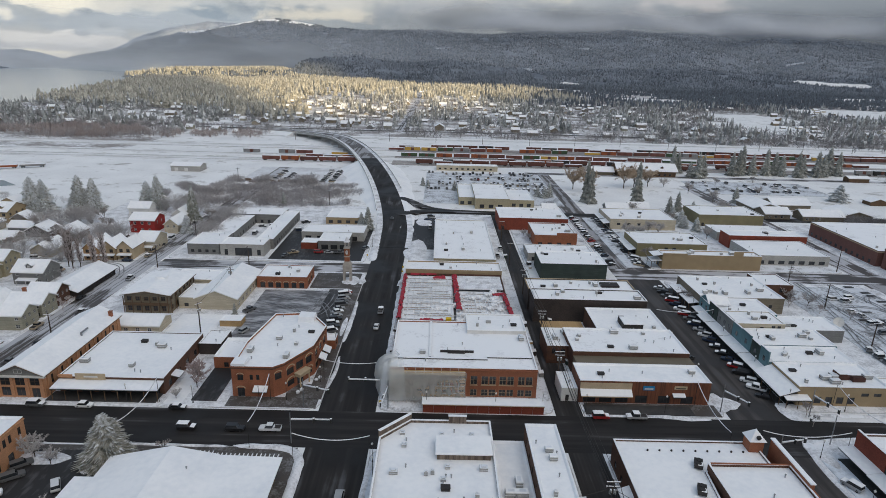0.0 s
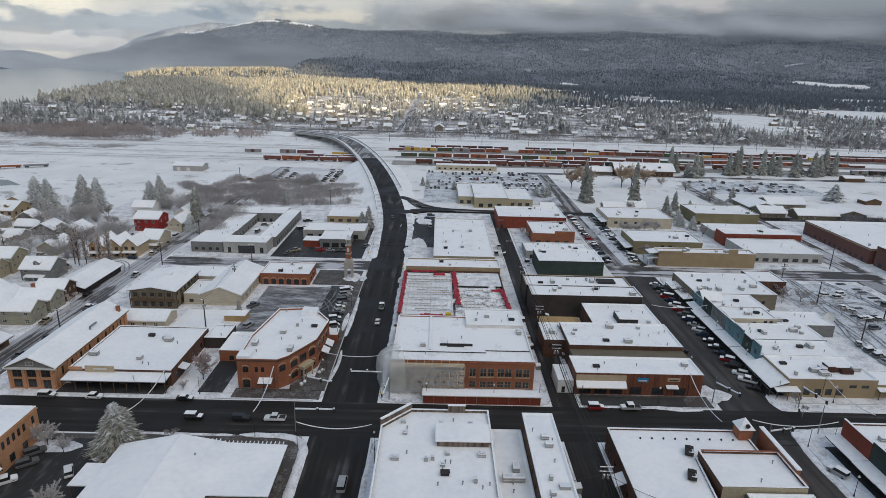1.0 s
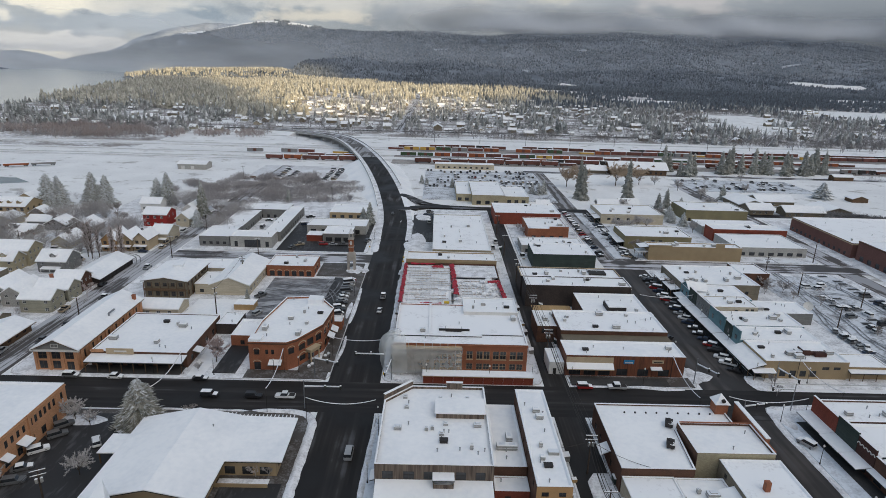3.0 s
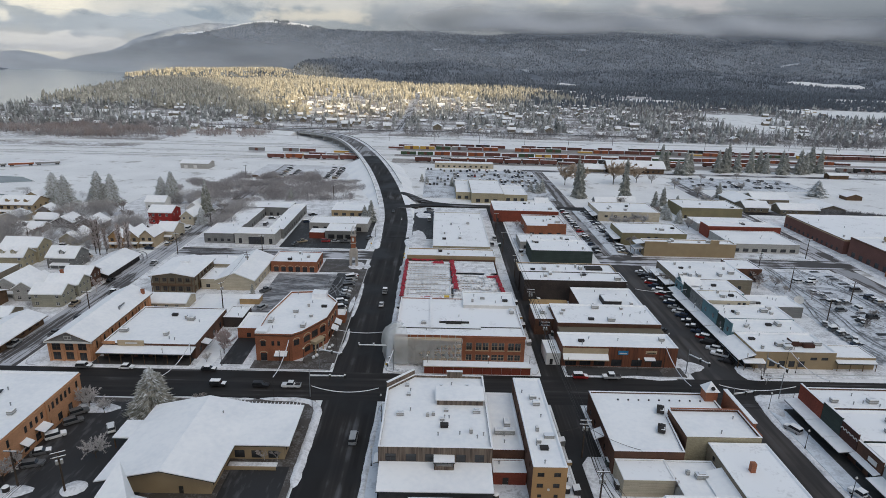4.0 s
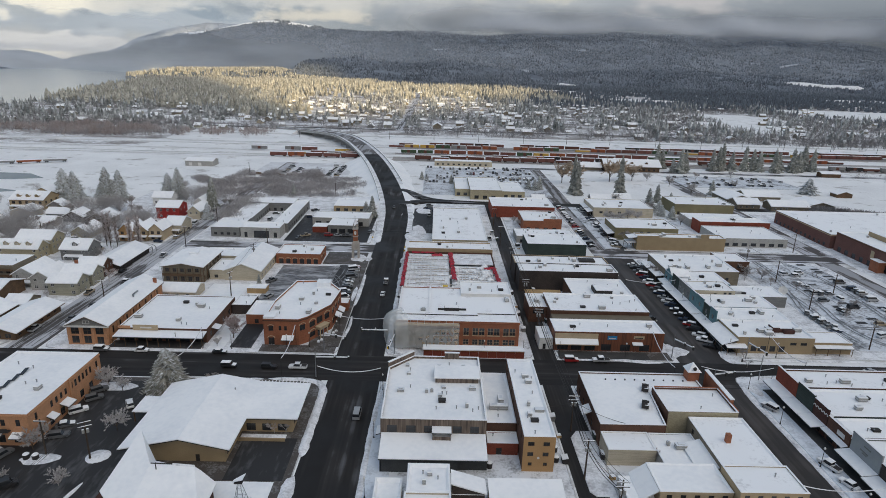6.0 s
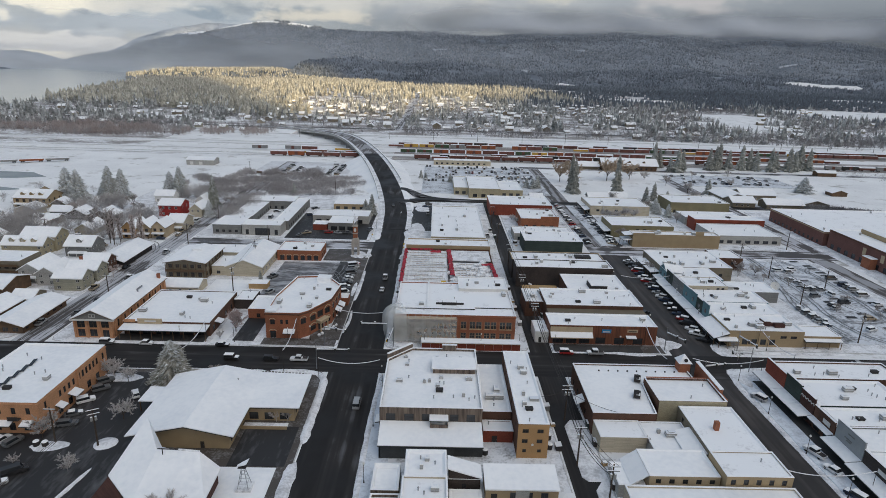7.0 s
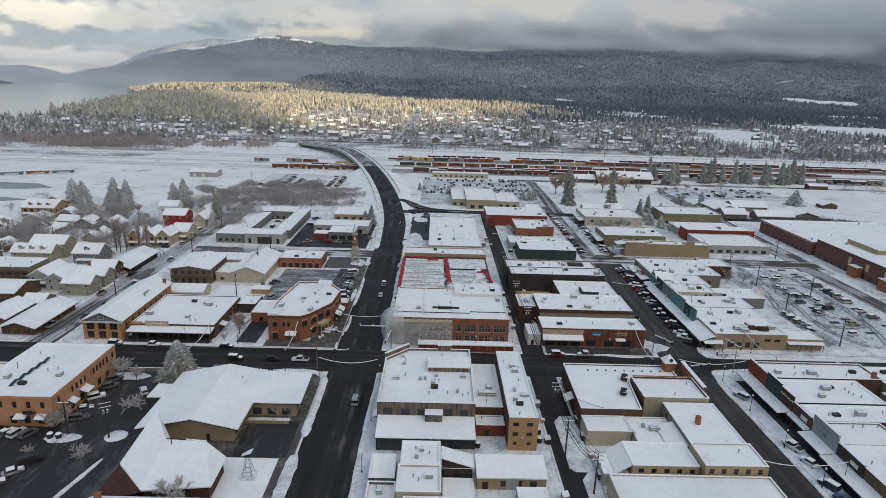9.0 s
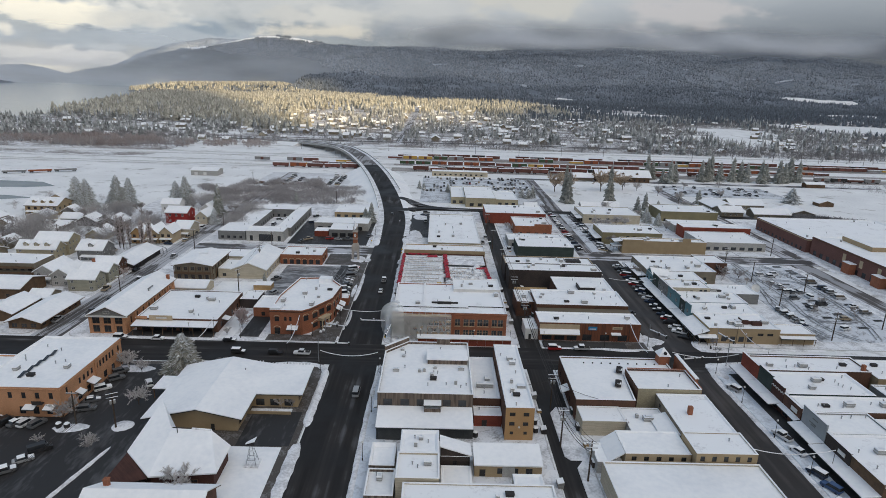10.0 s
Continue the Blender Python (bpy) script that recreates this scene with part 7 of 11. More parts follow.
# scaffold and netting on the street corner
sc = thing("scaffold", 21, 29, 0, "scaffold wrapped in pale translucent netting at the corner", "scaffold")
for i in range(9):
    for dy in (-1.6, 0.6):
        part("pole", cached("scp", lambda: Shape().tube((0, 0, 0.1), (0, 0, 9.9), 0.09, 0.09, 6).mesh("pole", KERB)), sc, "", pose(-9.4 + i * 2.4, dy, 0))
for z in (2.4, 4.6, 6.8, 9.0):
    part("deck", Shape().box(-9.6, 11.6, -1.7, 0.7, z, z + 0.1).mesh("deck", PLANK), sc, "plank deck")
    part("ledger", Shape().tube((-9.6, -1.65, z + 1), (11.6, -1.65, z + 1), 0.08).mesh("ledger", KERB), sc)


def netting(pts, z0, z1, material=NET):
    v, f, n, m = [], [], len(pts), 9
    for j in range(m):
        for i, (x, y) in enumerate(pts):
            k = 0.22 * noise.noise((x * 0.9, y * 0.9, j * 0.5))
            v.append((x + k, y + k, z0 + (z1 - z0) * j / (m - 1)))
    f = [(j * n + i, j * n + i + 1, (j + 1) * n + i + 1, (j + 1) * n + i) for j in range(m - 1) for i in range(n - 1)]
    return Shape().add(v, f).mesh("netting", material, True)


part("netting", netting([(11.8 - i * 0.6, -1.95) for i in range(36)], 1.2, 9.9), sc, "pale netting over the front")
bulge = curve_points([(-5.0, -2.1, 0), (-9.2, -2.3, 0), (-12.2, -0.4, 0), (-13.2, 3.4, 0), (-12.8, 7.0, 0), (-10.4, 9.4, 0), (-9.6, 9.8, 0)], 0.8)


def sack(ring, heart):
    """Loose netting that bellies out round the corner and folds in over the roof edge."""
    v, rows = [], [(1.0, 0.0), (2.2, 0.0), (3.6, -0.06), (5.0, -0.05), (6.4, -0.09), (7.8, -0.06), (9.0, -0.02), (10.0, 0.06), (10.9, 0.22), (11.4, 0.5), (11.3, 0.85)]
    for j, (z, k) in enumerate(rows):
        for x, y, _ in ring:
            w = 0.55 * noise.noise((x * 0.7, y * 0.7, z * 0.35))
            v.append((x + (heart[0] - x) * k + w, y + (heart[1] - y) * k + w * 0.7, z + 0.5 * noise.noise((x * 0.5, y * 0.5, z)) * (j > 5)))
    n = len(ring)
    return Shape().add(v, [(j * n + i, j * n + i + 1, (j + 1) * n + i + 1, (j + 1) * n + i) for j in range(len(rows) - 1) for i in range(n - 1)]).mesh("netting", NET_FOLDED, True)


part("netting", sack(bulge, (-6.4, 4.6)), sc, "netting bulging round the corner")
hd = thing("hoarding", 37.6, 22.9, 0, "long plywood pavement tunnel with snow on its flat top", "hoarding")
for i in range(11):
    part("panel", cached("hp", lambda: Shape().box(0.02, 2.96, -0.06, 0.06, 0.1, 2.5).mesh("panel", RUST)), hd, "", pose(-16.5 + i * 3, 0, 0))
part("cover", Shape().box(-16.8, 16.6, -0.3, 3.2, 2.5, 2.65).mesh("cover", PLANK), hd)
part("snow", Shape().box(-16.8, 16.6, -0.3, 3.2, 2.65, 2.95, 0.08).mesh("snow", SNOW), hd)

# gutted building: walls, red sheeting and snowy framing
gu = thing("building_shell", 31, 97, 0, "roofless building shell with red sheeting and snowy joists", "construction site")
s = Shape()
s.box(-20.4, -20.0, -24.5, 24, 0, 4.8).box(-20.4, 20.6, 23.6, 24, 0, 5.0).box(20.2, 20.6, -24.5, 24, 0, 4.6).box(-20.4, 20.6, -25.3, -24.9, 0, 5.2)
part("wall", s.mesh("wall", BRICK_BROWN), gu)
part("floor_slab", Shape().box(-20, 20.2, -24.8, 23.6, 0.15, 0.5).mesh("floor_slab", SNOW_PILE), gu, "snow-covered slab")
rg = random.Random(7)
for i in range(13):
    x = -19.0 + i * 1.5
    part("joist", cached(("jy", i % 3), lambda: Shape().box(-0.1, 0.1, (0, 4, 9)[i % 3], (46.5, 38, 44)[i % 3], 0, 0.3).mesh("joist", FRAMING)), gu, "snow-topped timber joist", pose(x + rg.uniform(-0.3, 0.3), -23.6, 4.2 + rg.uniform(-0.15, 0.15), 0, 0, rg.uniform(-0.8, 0.8)))
for i in range(9):
    y = -23.0 + i * 5.1
    part("joist", cached(("jx", i % 4), lambda: Shape().box((0, 5, 0, 2)[i % 4], (19.4, 18, 11, 14)[i % 4], -0.13, 0.13, 0, 0.3).mesh("joist", FRAMING)), gu, "snow-topped timber joist", pose(-19.6, y + rg.uniform(-0.9, 0.9), 4.5 + rg.uniform(-0.1, 0.1), 0, 0, rg.uniform(-2.5, 2.5)))
for i in range(9):
    part("joist", cached(("jz", i % 2), lambda: Shape().box(0, (19, 12)[i % 2], -0.14, 0.14, 0, 0.3).mesh("joist", FRAMING)), gu, "snow-topped timber joist", pose(0.8 + rg.uniform(0, 3), -23 + i * 3.4 + rg.uniform(-1, 1), 3.4, 0, 0, rg.uniform(-2, 2)))
for i in range(60):
    part("debris", cached(("deb", i % 4), lambda: Shape().box(-1.4, 1.6, -0.5, 0.6, -0.4, 0.25, 0.15).box(-0.4, 0.7, -1.5, 1.1, -0.4, 0.45, 0.2).mesh("debris", PATCHY)), gu, "snow-covered rubble", pose(rg.uniform(-17, 18), rg.uniform(-22, 6 if i % 2 else 20), 4.1, 0, 0, rg.uniform(0, 180)))
part("decking", Shape().box(-19.6, -0.4, -24.2, 23.2, 3.9, 4.1).mesh("decking", PATCHY), gu, "decking under patchy snow")
part("decking", Shape().box(0.6, 20.0, 8.4, 23.4, 4.0, 4.4).mesh("decking", SNOW_PILE), gu, "roof deck under thin snow")
part("decking", Shape().box(0.6, 20.0, -24.4, 8.2, 3.0, 3.3).mesh("decking", PATCHY), gu, "decking under patchy snow")
for i in range(7):
    part("joist", cached(("jw", i % 3), lambda: Shape().box(0, (19.2, 16, 18)[i % 3], -0.1, 0.1, 0, 0.28).mesh("joist", FRAMING)), gu, "snow-topped timber joist", pose(-19.4 + rg.uniform(0, 1.5), -20.6 + i * 5.9 + rg.uniform(-1.5, 1.5), 4.62, 0, 0, rg.uniform(-4, 4)))
for i in range(11):
    part("joist", cached(("jv", i % 2), lambda: Shape().box(-0.1, 0.1, 0, (31, 27)[i % 2], 0, 0.28).mesh("joist", FRAMING)), gu, "snow-topped timber joist", pose(1.6 + i * 1.7, -23.6, 3.55, 0, 0, rg.uniform(-1, 1)))


def wrap(x0, y0, x1, y1, z, wide, seed):
    """Red sheeting thrown over a wall edge, sagging and folded."""
    p, q = Vector((x0, y0)), Vector((x1, y1))
    n = max(6, int((q - p).length / 0.55))
    d = (q - p).normalized()
    nrm = Vector((d.y, -d.x))
    prof = ((-1.0, -1.3), (-0.75, -0.3), (-0.25, 0.1), (0.3, 0.05), (0.8, -0.4), (1.05, -1.4))
    v = []
    for k in range(n + 1):
        c = p + (q - p) * (k / n)
        for m, (a, h) in enumerate(prof):
            w = 1 + 0.75 * noise.noise((c.x * 0.8, c.y * 0.8, m * 0.7 + seed))
            o = c + nrm * (a * wide * max(0.15, w))
            v.append((o.x, o.y, z + h * wide * 0.5 + 0.55 * noise.noise((c.x * 0.9 + 5, c.y * 0.9, m + seed))))
    m = len(prof)
    f = [(k * m + u, k * m + u + 1, (k + 1) * m + u + 1, (k + 1) * m + u) for k in range(n) for u in range(m - 1) if noise.noise((k * 0.5, u * 0.4, seed * 3.1)) > -0.42]
    return Shape().add(v, f).mesh("red_sheeting", PRIMER)


for i, a in enumerate(((-20.0, -23, -20.1, 22, 5.3, 0.75), (1.6, -14, 0.6, 23, 5.2, 1.0), (-8.5, 19.6, -3.5, 21.4, 4.9, 1.3), (-18, 23.2, -7, 23.4, 5.1, 0.6), (-12.5, -23.6, -4.2, -23.4, 5.0, 1.1), (20.8, -19, 19.6, 4, 4.9, 0.85), (15.4, 3.2, 19.4, 4.4, 4.4, 0.8))):
    part("red_sheeting", wrap(*a, i * 7.3), gu, "folded red sheeting over the wall edge")
lf = thing("lift_machine", 28.6, 72.2, 0, "yellow lifting machine among the framing", "lift")
part("body", Shape().box(-1.0, 1.0, -0.8, 0.8, 0.6, 6.2, 0.1).mesh("body", SAFETY), lf)
part("wheel", Shape().tube((-1.1, 0, 0.5), (1.1, 0, 0.5), 0.5, 0.5, 10).mesh("wheel", TYRE), lf)
r = building("low shop with tan parapet and snowy roof", rect(10.8, 52, 121.6, 133), 6.6, TAN, 0.7, {}, vents=3, cap=SNOW)
r = building("flat white-roofed store with yellow front", rect(22.6, 51, 138, 208), 6.2, YELLOW, 0.4, {0: row(5, 2, 5.2, 3.2, 0.5, 3.2, "s")}, units=4, vents=9)

# --- between alley and shopping street ---
rs = building("rusty corrugated shop front with flat snowy roof", rect(65, 102, 29.4, 39.6), 7.2, CORRUGATED, 0.5, {0: row(3, 16, 6.5, 3.4, 0.4, 2.8, "s") + row(3, 1.2, 4.6, 3.6, 0.4, 2.6, "s")}, vents=3)
part("fascia", Shape().box(-18.4, -3.8, -5.25, -5.12, 4.4, 6.6).mesh("fascia", BUFF), rs, "cream upper fascia")
awning(rs, -18.4, -3.8, -7.0, -5.3, 4.6, 1.3, 0, BUFF)
board(rs, -0.6, 2.6, -5.12, 4.6, 5.9, SIGN_BLUE, "blue shop sign with white lettering", 1)
board(rs, 8.2, 11.8, -5.12, 5.0, 6.0, BUFF, "cream shop sign with dark lettering", 1, DARK)
awning(rs, 7.8, 11.4, -6.4, -5.1, 3.6, 0.5)
building("small white corner shed with snowy roof", rect(60.2, 64.8, 30.2, 39.6), 4.2, WHITE, 0.2, {0: [(1.2, 2.2, 0.05, 2.1, "d")]}, vents=1)
r = building("brick shop with snowy roof and light-shaft", rect(66.5, 102.4, 46, 63), 7.8, BRICK_BROWN, 0.5, {0: row(6, 3, 5, 1.2, 5.0, 6.4)}, units=4, vents=5)
part("rear_infill", Shape().box(-17.9, 17.9, -14.8, -8.6, 0, 6.4).mesh("rear_infill", TAUPE), r)
building("low brick rear shop with snowy roof", rect(59.8, 77, 52.6, 66), 6.2, BRICK_BROWN, 0.4, {0: row(2, 1.5, 3, 1.2, 3.4, 5.0)}, units=2, vents=2)
r = building("shop with snowy roof and raised roof room", rect(78.6, 102.6, 63.4, 83), 6.8, BRICK_BROWN, 0.5, {}, units=1, vents=4)
part("roof_room", Shape().box(-3, 4, -7.0, -1.0, 6.2, 8.0).mesh("roof_room", DARK), r)
part("snow", Shape().box(-2.6, 4.3, -7.2, -0.8, 8.0, 8.3, 0.1).mesh("snow", SNOW), r)
gd = thing("timber_deck", 69, 75, 0, "raised raw timber deck behind the dark block", "deck")
for i in range(16):
    part("plank", cached("dk", lambda: Shape().box(-7.5, 7.5, 0.02, 0.44, 3.0, 3.08).mesh("plank", PLANK)), gd, "", pose(0, -4 + i * 0.48, 0))
for x in (-7, 0, 7):
    part("post", cached("dkp", lambda: Shape().box(-0.12, 0.12, -0.12, 0.12, 0, 3.0).mesh("post", LOG)), gd, "", pose(x, -3.6, 0))
r = building("tall dark brown block with snowy roof and units", rect(60.2, 102, 84.6, 95.5), 9.2, BRICK_DARK, 0.5, {}, units=3, vents=3)
r = building("dark rear block with snowy roof", rect(59.6, 101.4, 95.8, 107.6), 8.8, BRICK_DARK, 0.5, {}, units=3, vents=3, cap=BUFF)
part("roof_opening", Shape().box(8.5, 15.5, -2, 2.2, 8.0, 9.2).mesh("roof_opening", DARK), r, "dark roof opening with raised kerb")
r = building("dark green store with snowy roof", rect(70.4, 100, 131.5, 150), 7.2, GREEN, 0.4, {}, units=2, vents=3)
r = building("long rust-red block with snowy roof", rect(59.4, 99, 212, 238), 7.2, RUST, 0.5, {0: row(1, 2, 2, 1, 0.1, 2.2, "d")}, units=2, vents=5)
r = building("red brick shop with stepped parapet and snow", rect(74.8, 97, 179, 204), 6.8, BRICK_RED, 0.5, {0: row(4, 2, 5, 2.2, 0.6, 2.8, "s")}, units=3, vents=4)
part("stepped_parapet", Shape().box(0.4, 11.0, -12.6, -12.2, 6.0, 8.0).mesh("stepped_parapet", BRICK_RED), r)
part("stepped_parapet", Shape().box(-10, 0.6, -12.3, -8, 6.7, 7.0).mesh("stepped_parapet", SNOW), r)
building("low white shop with cluttered snowy roof", rect(68, 100, 155, 170), 4.4, PALE, 0.3, {0: row(6, 2, 5, 2, 0.6, 2.4)}, units=4, vents=4)
r = building("pale yellow market hall with tall snowy roof", rect(48.4, 71, 262, 312), 7.0, YELLOW, 0.4, {0: row(3, 3, 6, 3, 0.6, 3, "s")}, vents=2)
building("market wing with broad snowy roof", rect(38, 48.2, 272, 318), 5.4, YELLOW, 0.4, {0: row(2, 1, 5, 2.6, 0.6, 2.8, "s")}, vents=1)
building("market wing with low snowy roof", rect(71.2, 88, 268, 302), 5.2, YELLOW, 0.4, {0: row(3, 2, 5, 2.6, 0.6, 2.8, "s")}, vents=1)
building("long low cream rail office with snowy roof", rect(22, 76, 404, 414), 4.6, CREAM, 0.2, {0: row(10, 2, 5, 2, 1, 2.4)}, vents=0)
gable("small kiosk with snowy pyramid roof", 92, 100, 256, 262, 3.4, 5.2, "x", TAUPE, {}, over=1.0, name="kiosk", category="kiosk")

# --- east of the shopping street, north side ---
r = building("tan stucco corner shop with dark windows and snowy roof", rect(127.6, 154, 30.4, 45), 6.2, TAN, 0.5, {0: row(4, 5.0, 3.2, 2.0, 0.9, 3.0) + row(2, 18.2, 3.6, 2.2, 3.4, 4.4), 3: row(3, 1.5, 4.2, 2.6, 0.6, 2.8, "s")}, units=5, vents=2)
side_awning(r, -13.2, -18.6, -8.0, 7.4, 5.2, 1.9, 4)
awning(r, -17.6, -10.4, -9.8, -7.2, 3.6, 0.5, 3)


part("duct", Shape().box(-4.0, 5.5, -2.4, -1.2, 5.9, 6.9, 0.1).box(1.0, 3.4, -2.6, 0.6, 5.9, 7.7, 0.12).box(4.6, 8.2, -3.6, -1.8, 5.9, 7.2, 0.1).mesh("duct", MAROON), r, "maroon rooftop ductwork")
part("snow", Shape().box(-3.9, 0.9, -2.3, -1.3, 6.9, 7.02).box(1.1, 3.3, -2.5, 0.5, 7.7, 7.85).mesh("snow", SNOW), r)
r = building("low lean-to with snowy roof and dark front", rect(154.2, 167.6, 31, 40), 4.4, TAN, 0.2, {}, vents=0)
awning(r, -6.6, 6.6, -6.2, -4.5, 3.4, 0.5, 4)
r = building("shop with teal front and snowy roof", rect(128, 154, 45.4, 56), 6.2, TEAL, 0.4, {3: row(2, 1, 4.8, 3.4, 0.6, 2.8, "s")}, units=2, vents=3)
shop_front(r, 126.6, 45.4, 50.6, 9.2, 6.2, 128, TEAL, "blue-grey shop front", 122.4)
shop_front(r, 126.6, 50.7, 56, 8.7, 6.2, 128, GREEN, "dark green shop front", 122.4)
r = building("shop with arched teal parapet and snowy roof", rect(128.6, 155, 56.4, 69), 6.4, TEAL, 0.4, {3: row(3, 1, 4, 2.8, 0.6, 2.8, "s")}, units=3, vents=3)
shop_front(r, 126.6, 56.4, 62.6, 9.3, 6.4, 128.6, TEAL, "teal shop front", 122.3)
shop_front(r, 126.6, 62.7, 69, 9.0, 6.4, 128.6, TEAL, "teal shop front", 122.3)
r = building("cream upper storey set back on the shop roofs", rect(128.4, 145, 69.4, 80.4), 8.0, CREAM, 0.35, {0: row(1, 8, 3, 1.2, 5.2, 6.8) + row(2, 12, 2.0, 1.2, 5.0, 7.2)}, units=1, vents=2)
shop_front(r, 126.6, 69.4, 80.4, 8.9, 6.4, 128.4, GREY, "weathered grey-green shop front", 122.3)
building("low rear shop with snowy roof", rect(146, 168, 72, 84), 4.8, GREY, 0.3, {}, vents=2)
r = building("teal gabled shop front with snowy roof", rect(129, 148.6, 80.8, 96), 6.6, TEAL, 0.4, {3: row(3, 1, 4.6, 3, 0.6, 2.8, "s")}, vents=2)
part("gable_roof", Shape().slab([(-12.4, -0.6, 7.4), (-12.4, 3.4, 10.0), (-4, 3.4, 9.0), (-4, -0.6, 7.0)][::-1], 0.3).slab([(-12.4, 3.4, 10.0), (-12.4, 7.4, 7.4), (-4, 7.4, 7.0), (-4, 3.4, 9.0)][::-1], 0.3).mesh("gable_roof", SNOW), r)
shop_front(r, 126.6, 80.8, 87.6, 8.9, 6.6, 129, GREEN, "dark green shop front", 122.2)
shop_front(r, 126.6, 87.7, 96, 7.4, 6.6, 129, TEAL, "blue-grey shop front", None)
part("gable_wall", Shape().add([(-12.2, -0.5, 7.2), (-12.2, 7.3, 7.2), (-12.2, 3.4, 9.75), (-11.9, -0.5, 7.2), (-11.9, 7.3, 7.2), (-11.9, 3.4, 9.75)], [(0, 2, 1), (3, 4, 5), (0, 1, 4, 3), (1, 2, 5, 4), (2, 0, 3, 5)]).mesh("gable_wall", TEAL), r)
side_awning(r, -12.2, -15.4, -0.8, 7, 3.6, 0.5)
r = building("long shop with many roof units and snow", rect(127.4, 160, 96.4, 121), 6.8, TAUPE, 0.5, {3: row(5, 1, 4.6, 3.2, 0.6, 2.8, "s"), 0: row(3, 20, 3.4, 1.4, 2.6, 4)}, units=8, vents=5)
side_awning(r, -16.4, -20.4, -11, -1.0, 3.9, 0.5, 4)
side_awning(r, -16.4, -20.8, 0.0, 8.5, 4.1, 0.5, 3)
building("brown brick rear building with snowy roof", rect(160.4, 173, 113, 127), 6.4, BRICK_BROWN, 0.4, {0: row(2, 3, 4, 1.4, 3.0, 4.6)}, vents=1)
r = building("long tan brick block with stepped parapet", rect(131, 178, 148.5, 156), 7.4, TAN, 0.6, {3: row(1, 1, 3, 2.6, 0.6, 2.8, "s")}, units=4, vents=3)
part("stepped_parapet", Shape().box(10, 14.4, -4.0, -3.6, 7.3, 9.4).box(-23.6, -12, -4.0, -3.6, 7.3, 8.0).mesh("stepped_parapet", TAN), r)
side_awning(r, -23.5, -28.5, -3.4, 3.4, 4.2, 0.5, 2)
side_awning(r, -23.5, -28.0, -3.4, 3.4, 7.0, 0.6)
building("long low building with wide snowy roof", rect(180, 217, 158, 184), 5.2, PALE, 0.3, {0: row(7, 2, 5, 3, 0.8, 2.6, "s")}, vents=5)
building("rust-red block with snowy roof", rect(180, 222, 186, 197), 7.2, RUST, 0.4, {}, units=1, vents=3)
r = building("olive stucco block with snowy roof", rect(124.6, 160, 167, 189), 7.2, OLIVE, 0.4, {0: row(2, 14, 4, 1.8, 3.6, 5.2), 3: row(4, 2, 5, 3, 0.6, 2.8, "s")}, units=2, vents=4)
side_awning(r, -17.72, -21.6, -10.4, -1.0, 3.8, 0.6, 3)
side_awning(r, -17.72, -21.2, 0.0, 10.6, 3.6, 0.5, 3)
r = building("pale snow-roofed block on the shopping street", rect(125.4, 164, 219, 246), 6.4, CREAM, 0.4, {0: row(5, 4, 6, 2, 2.6, 4), 3: row(5, 2, 5, 3, 0.6, 2.8, "s")}, units=3, vents=4)
side_awning(r, -19.32, -23.0, -13.0, -3.0, 3.8, 0.6, 3)
side_awning(r, -19.32, -22.6, -1.0, 12.0, 3.6, 0.5, 3)
building("ochre hall with pitched parapet and snowy roof", rect(182.6, 222, 231, 256), 7.4, OLIVE, 0.4, {0: row(1, 2, 3, 1.6, 0.1, 2.4, "d")}, units=1, vents=4)
building("low white block with snowy roof", rect(180, 217, 200, 216), 5.0, PALE, 0.3, {0: row(6, 2, 5.6, 2.4, 0.8, 2.6, "s")}, vents=2)
building("long red brick market hall with snowy roof", rect(241.5, 320, 160, 216), 8.2, BRICK_MAUVE, 0.6, {3: row(12, 2, 4.4, 1.8, 0.8, 2.6, "s")}, units=2, vents=7, cornice=BUFF)
r = building("tall red brick hall with pale panels and snowy roof", rect(243, 330, 60, 158), 10.4, BRICK_MAUVE, 0.6, {3: row(16, 3, 5.8, 2.8, 0.4, 3.0, "s")}, units=2, vents=6, cornice=BRICK_BROWN)
for i in range(6):
    part("blind_panel", cached("bp", lambda: Shape().box(-0.14, 0, 0, 2.4, 4.6, 8.4).mesh("blind_panel", BUFF)), r, "pale blind window panel", pose(-43.5, -46 + i * 13, 0))
part("upper_block", Shape().box(-30, 0, 20, 44, 9.6, 12.4).mesh("upper_block", TAN), r, "tan raised roof block")
part("upper_snow", Shape().box(-30, 0, 20, 44, 12.4, 12.7).mesh("upper_snow", SNOW), r)
for y0 in (100, 122):
    k = thing("entrance_porch", 241.4, y0, 0, "small red brick entrance porch", "porch")
    part("body", Shape().box(-2, 1.4, -3, 3, 0, 5.6).mesh("body", BRICK_RED), k)
    part("snow", Shape().box(-2.2, 1.5, -3.2, 3.2, 5.6, 5.9, 0.1).mesh("snow", SNOW), k)

# railway station and houses by the park
gable("long brown timber railway station with snowy roof and dormers", 181, 232, 398, 416, 5.6, 10.4, "x", LOG, {0: row(10, 2, 4.8, 2, 1.0, 3.0)}, over=1.6, trim=LOG, dormers=3, category="station", name="station")
gable("small brown shelter with snowy roof", 160, 178, 402, 412, 3.4, 6.4, "x", TAUPE, {}, over=1.2, name="shelter", category="shelter")
gable("small brown signal hut with snowy roof", 384, 402, 396, 404, 3.6, 5.0, "x", LOG, {}, over=0.8, name="hut", category="hut")
gable("small dark cabin in a snow field", 338, 350, 302, 311, 2.8, 4.8, "y", LOG, {}, over=0.6, name="cabin", category="cabin")
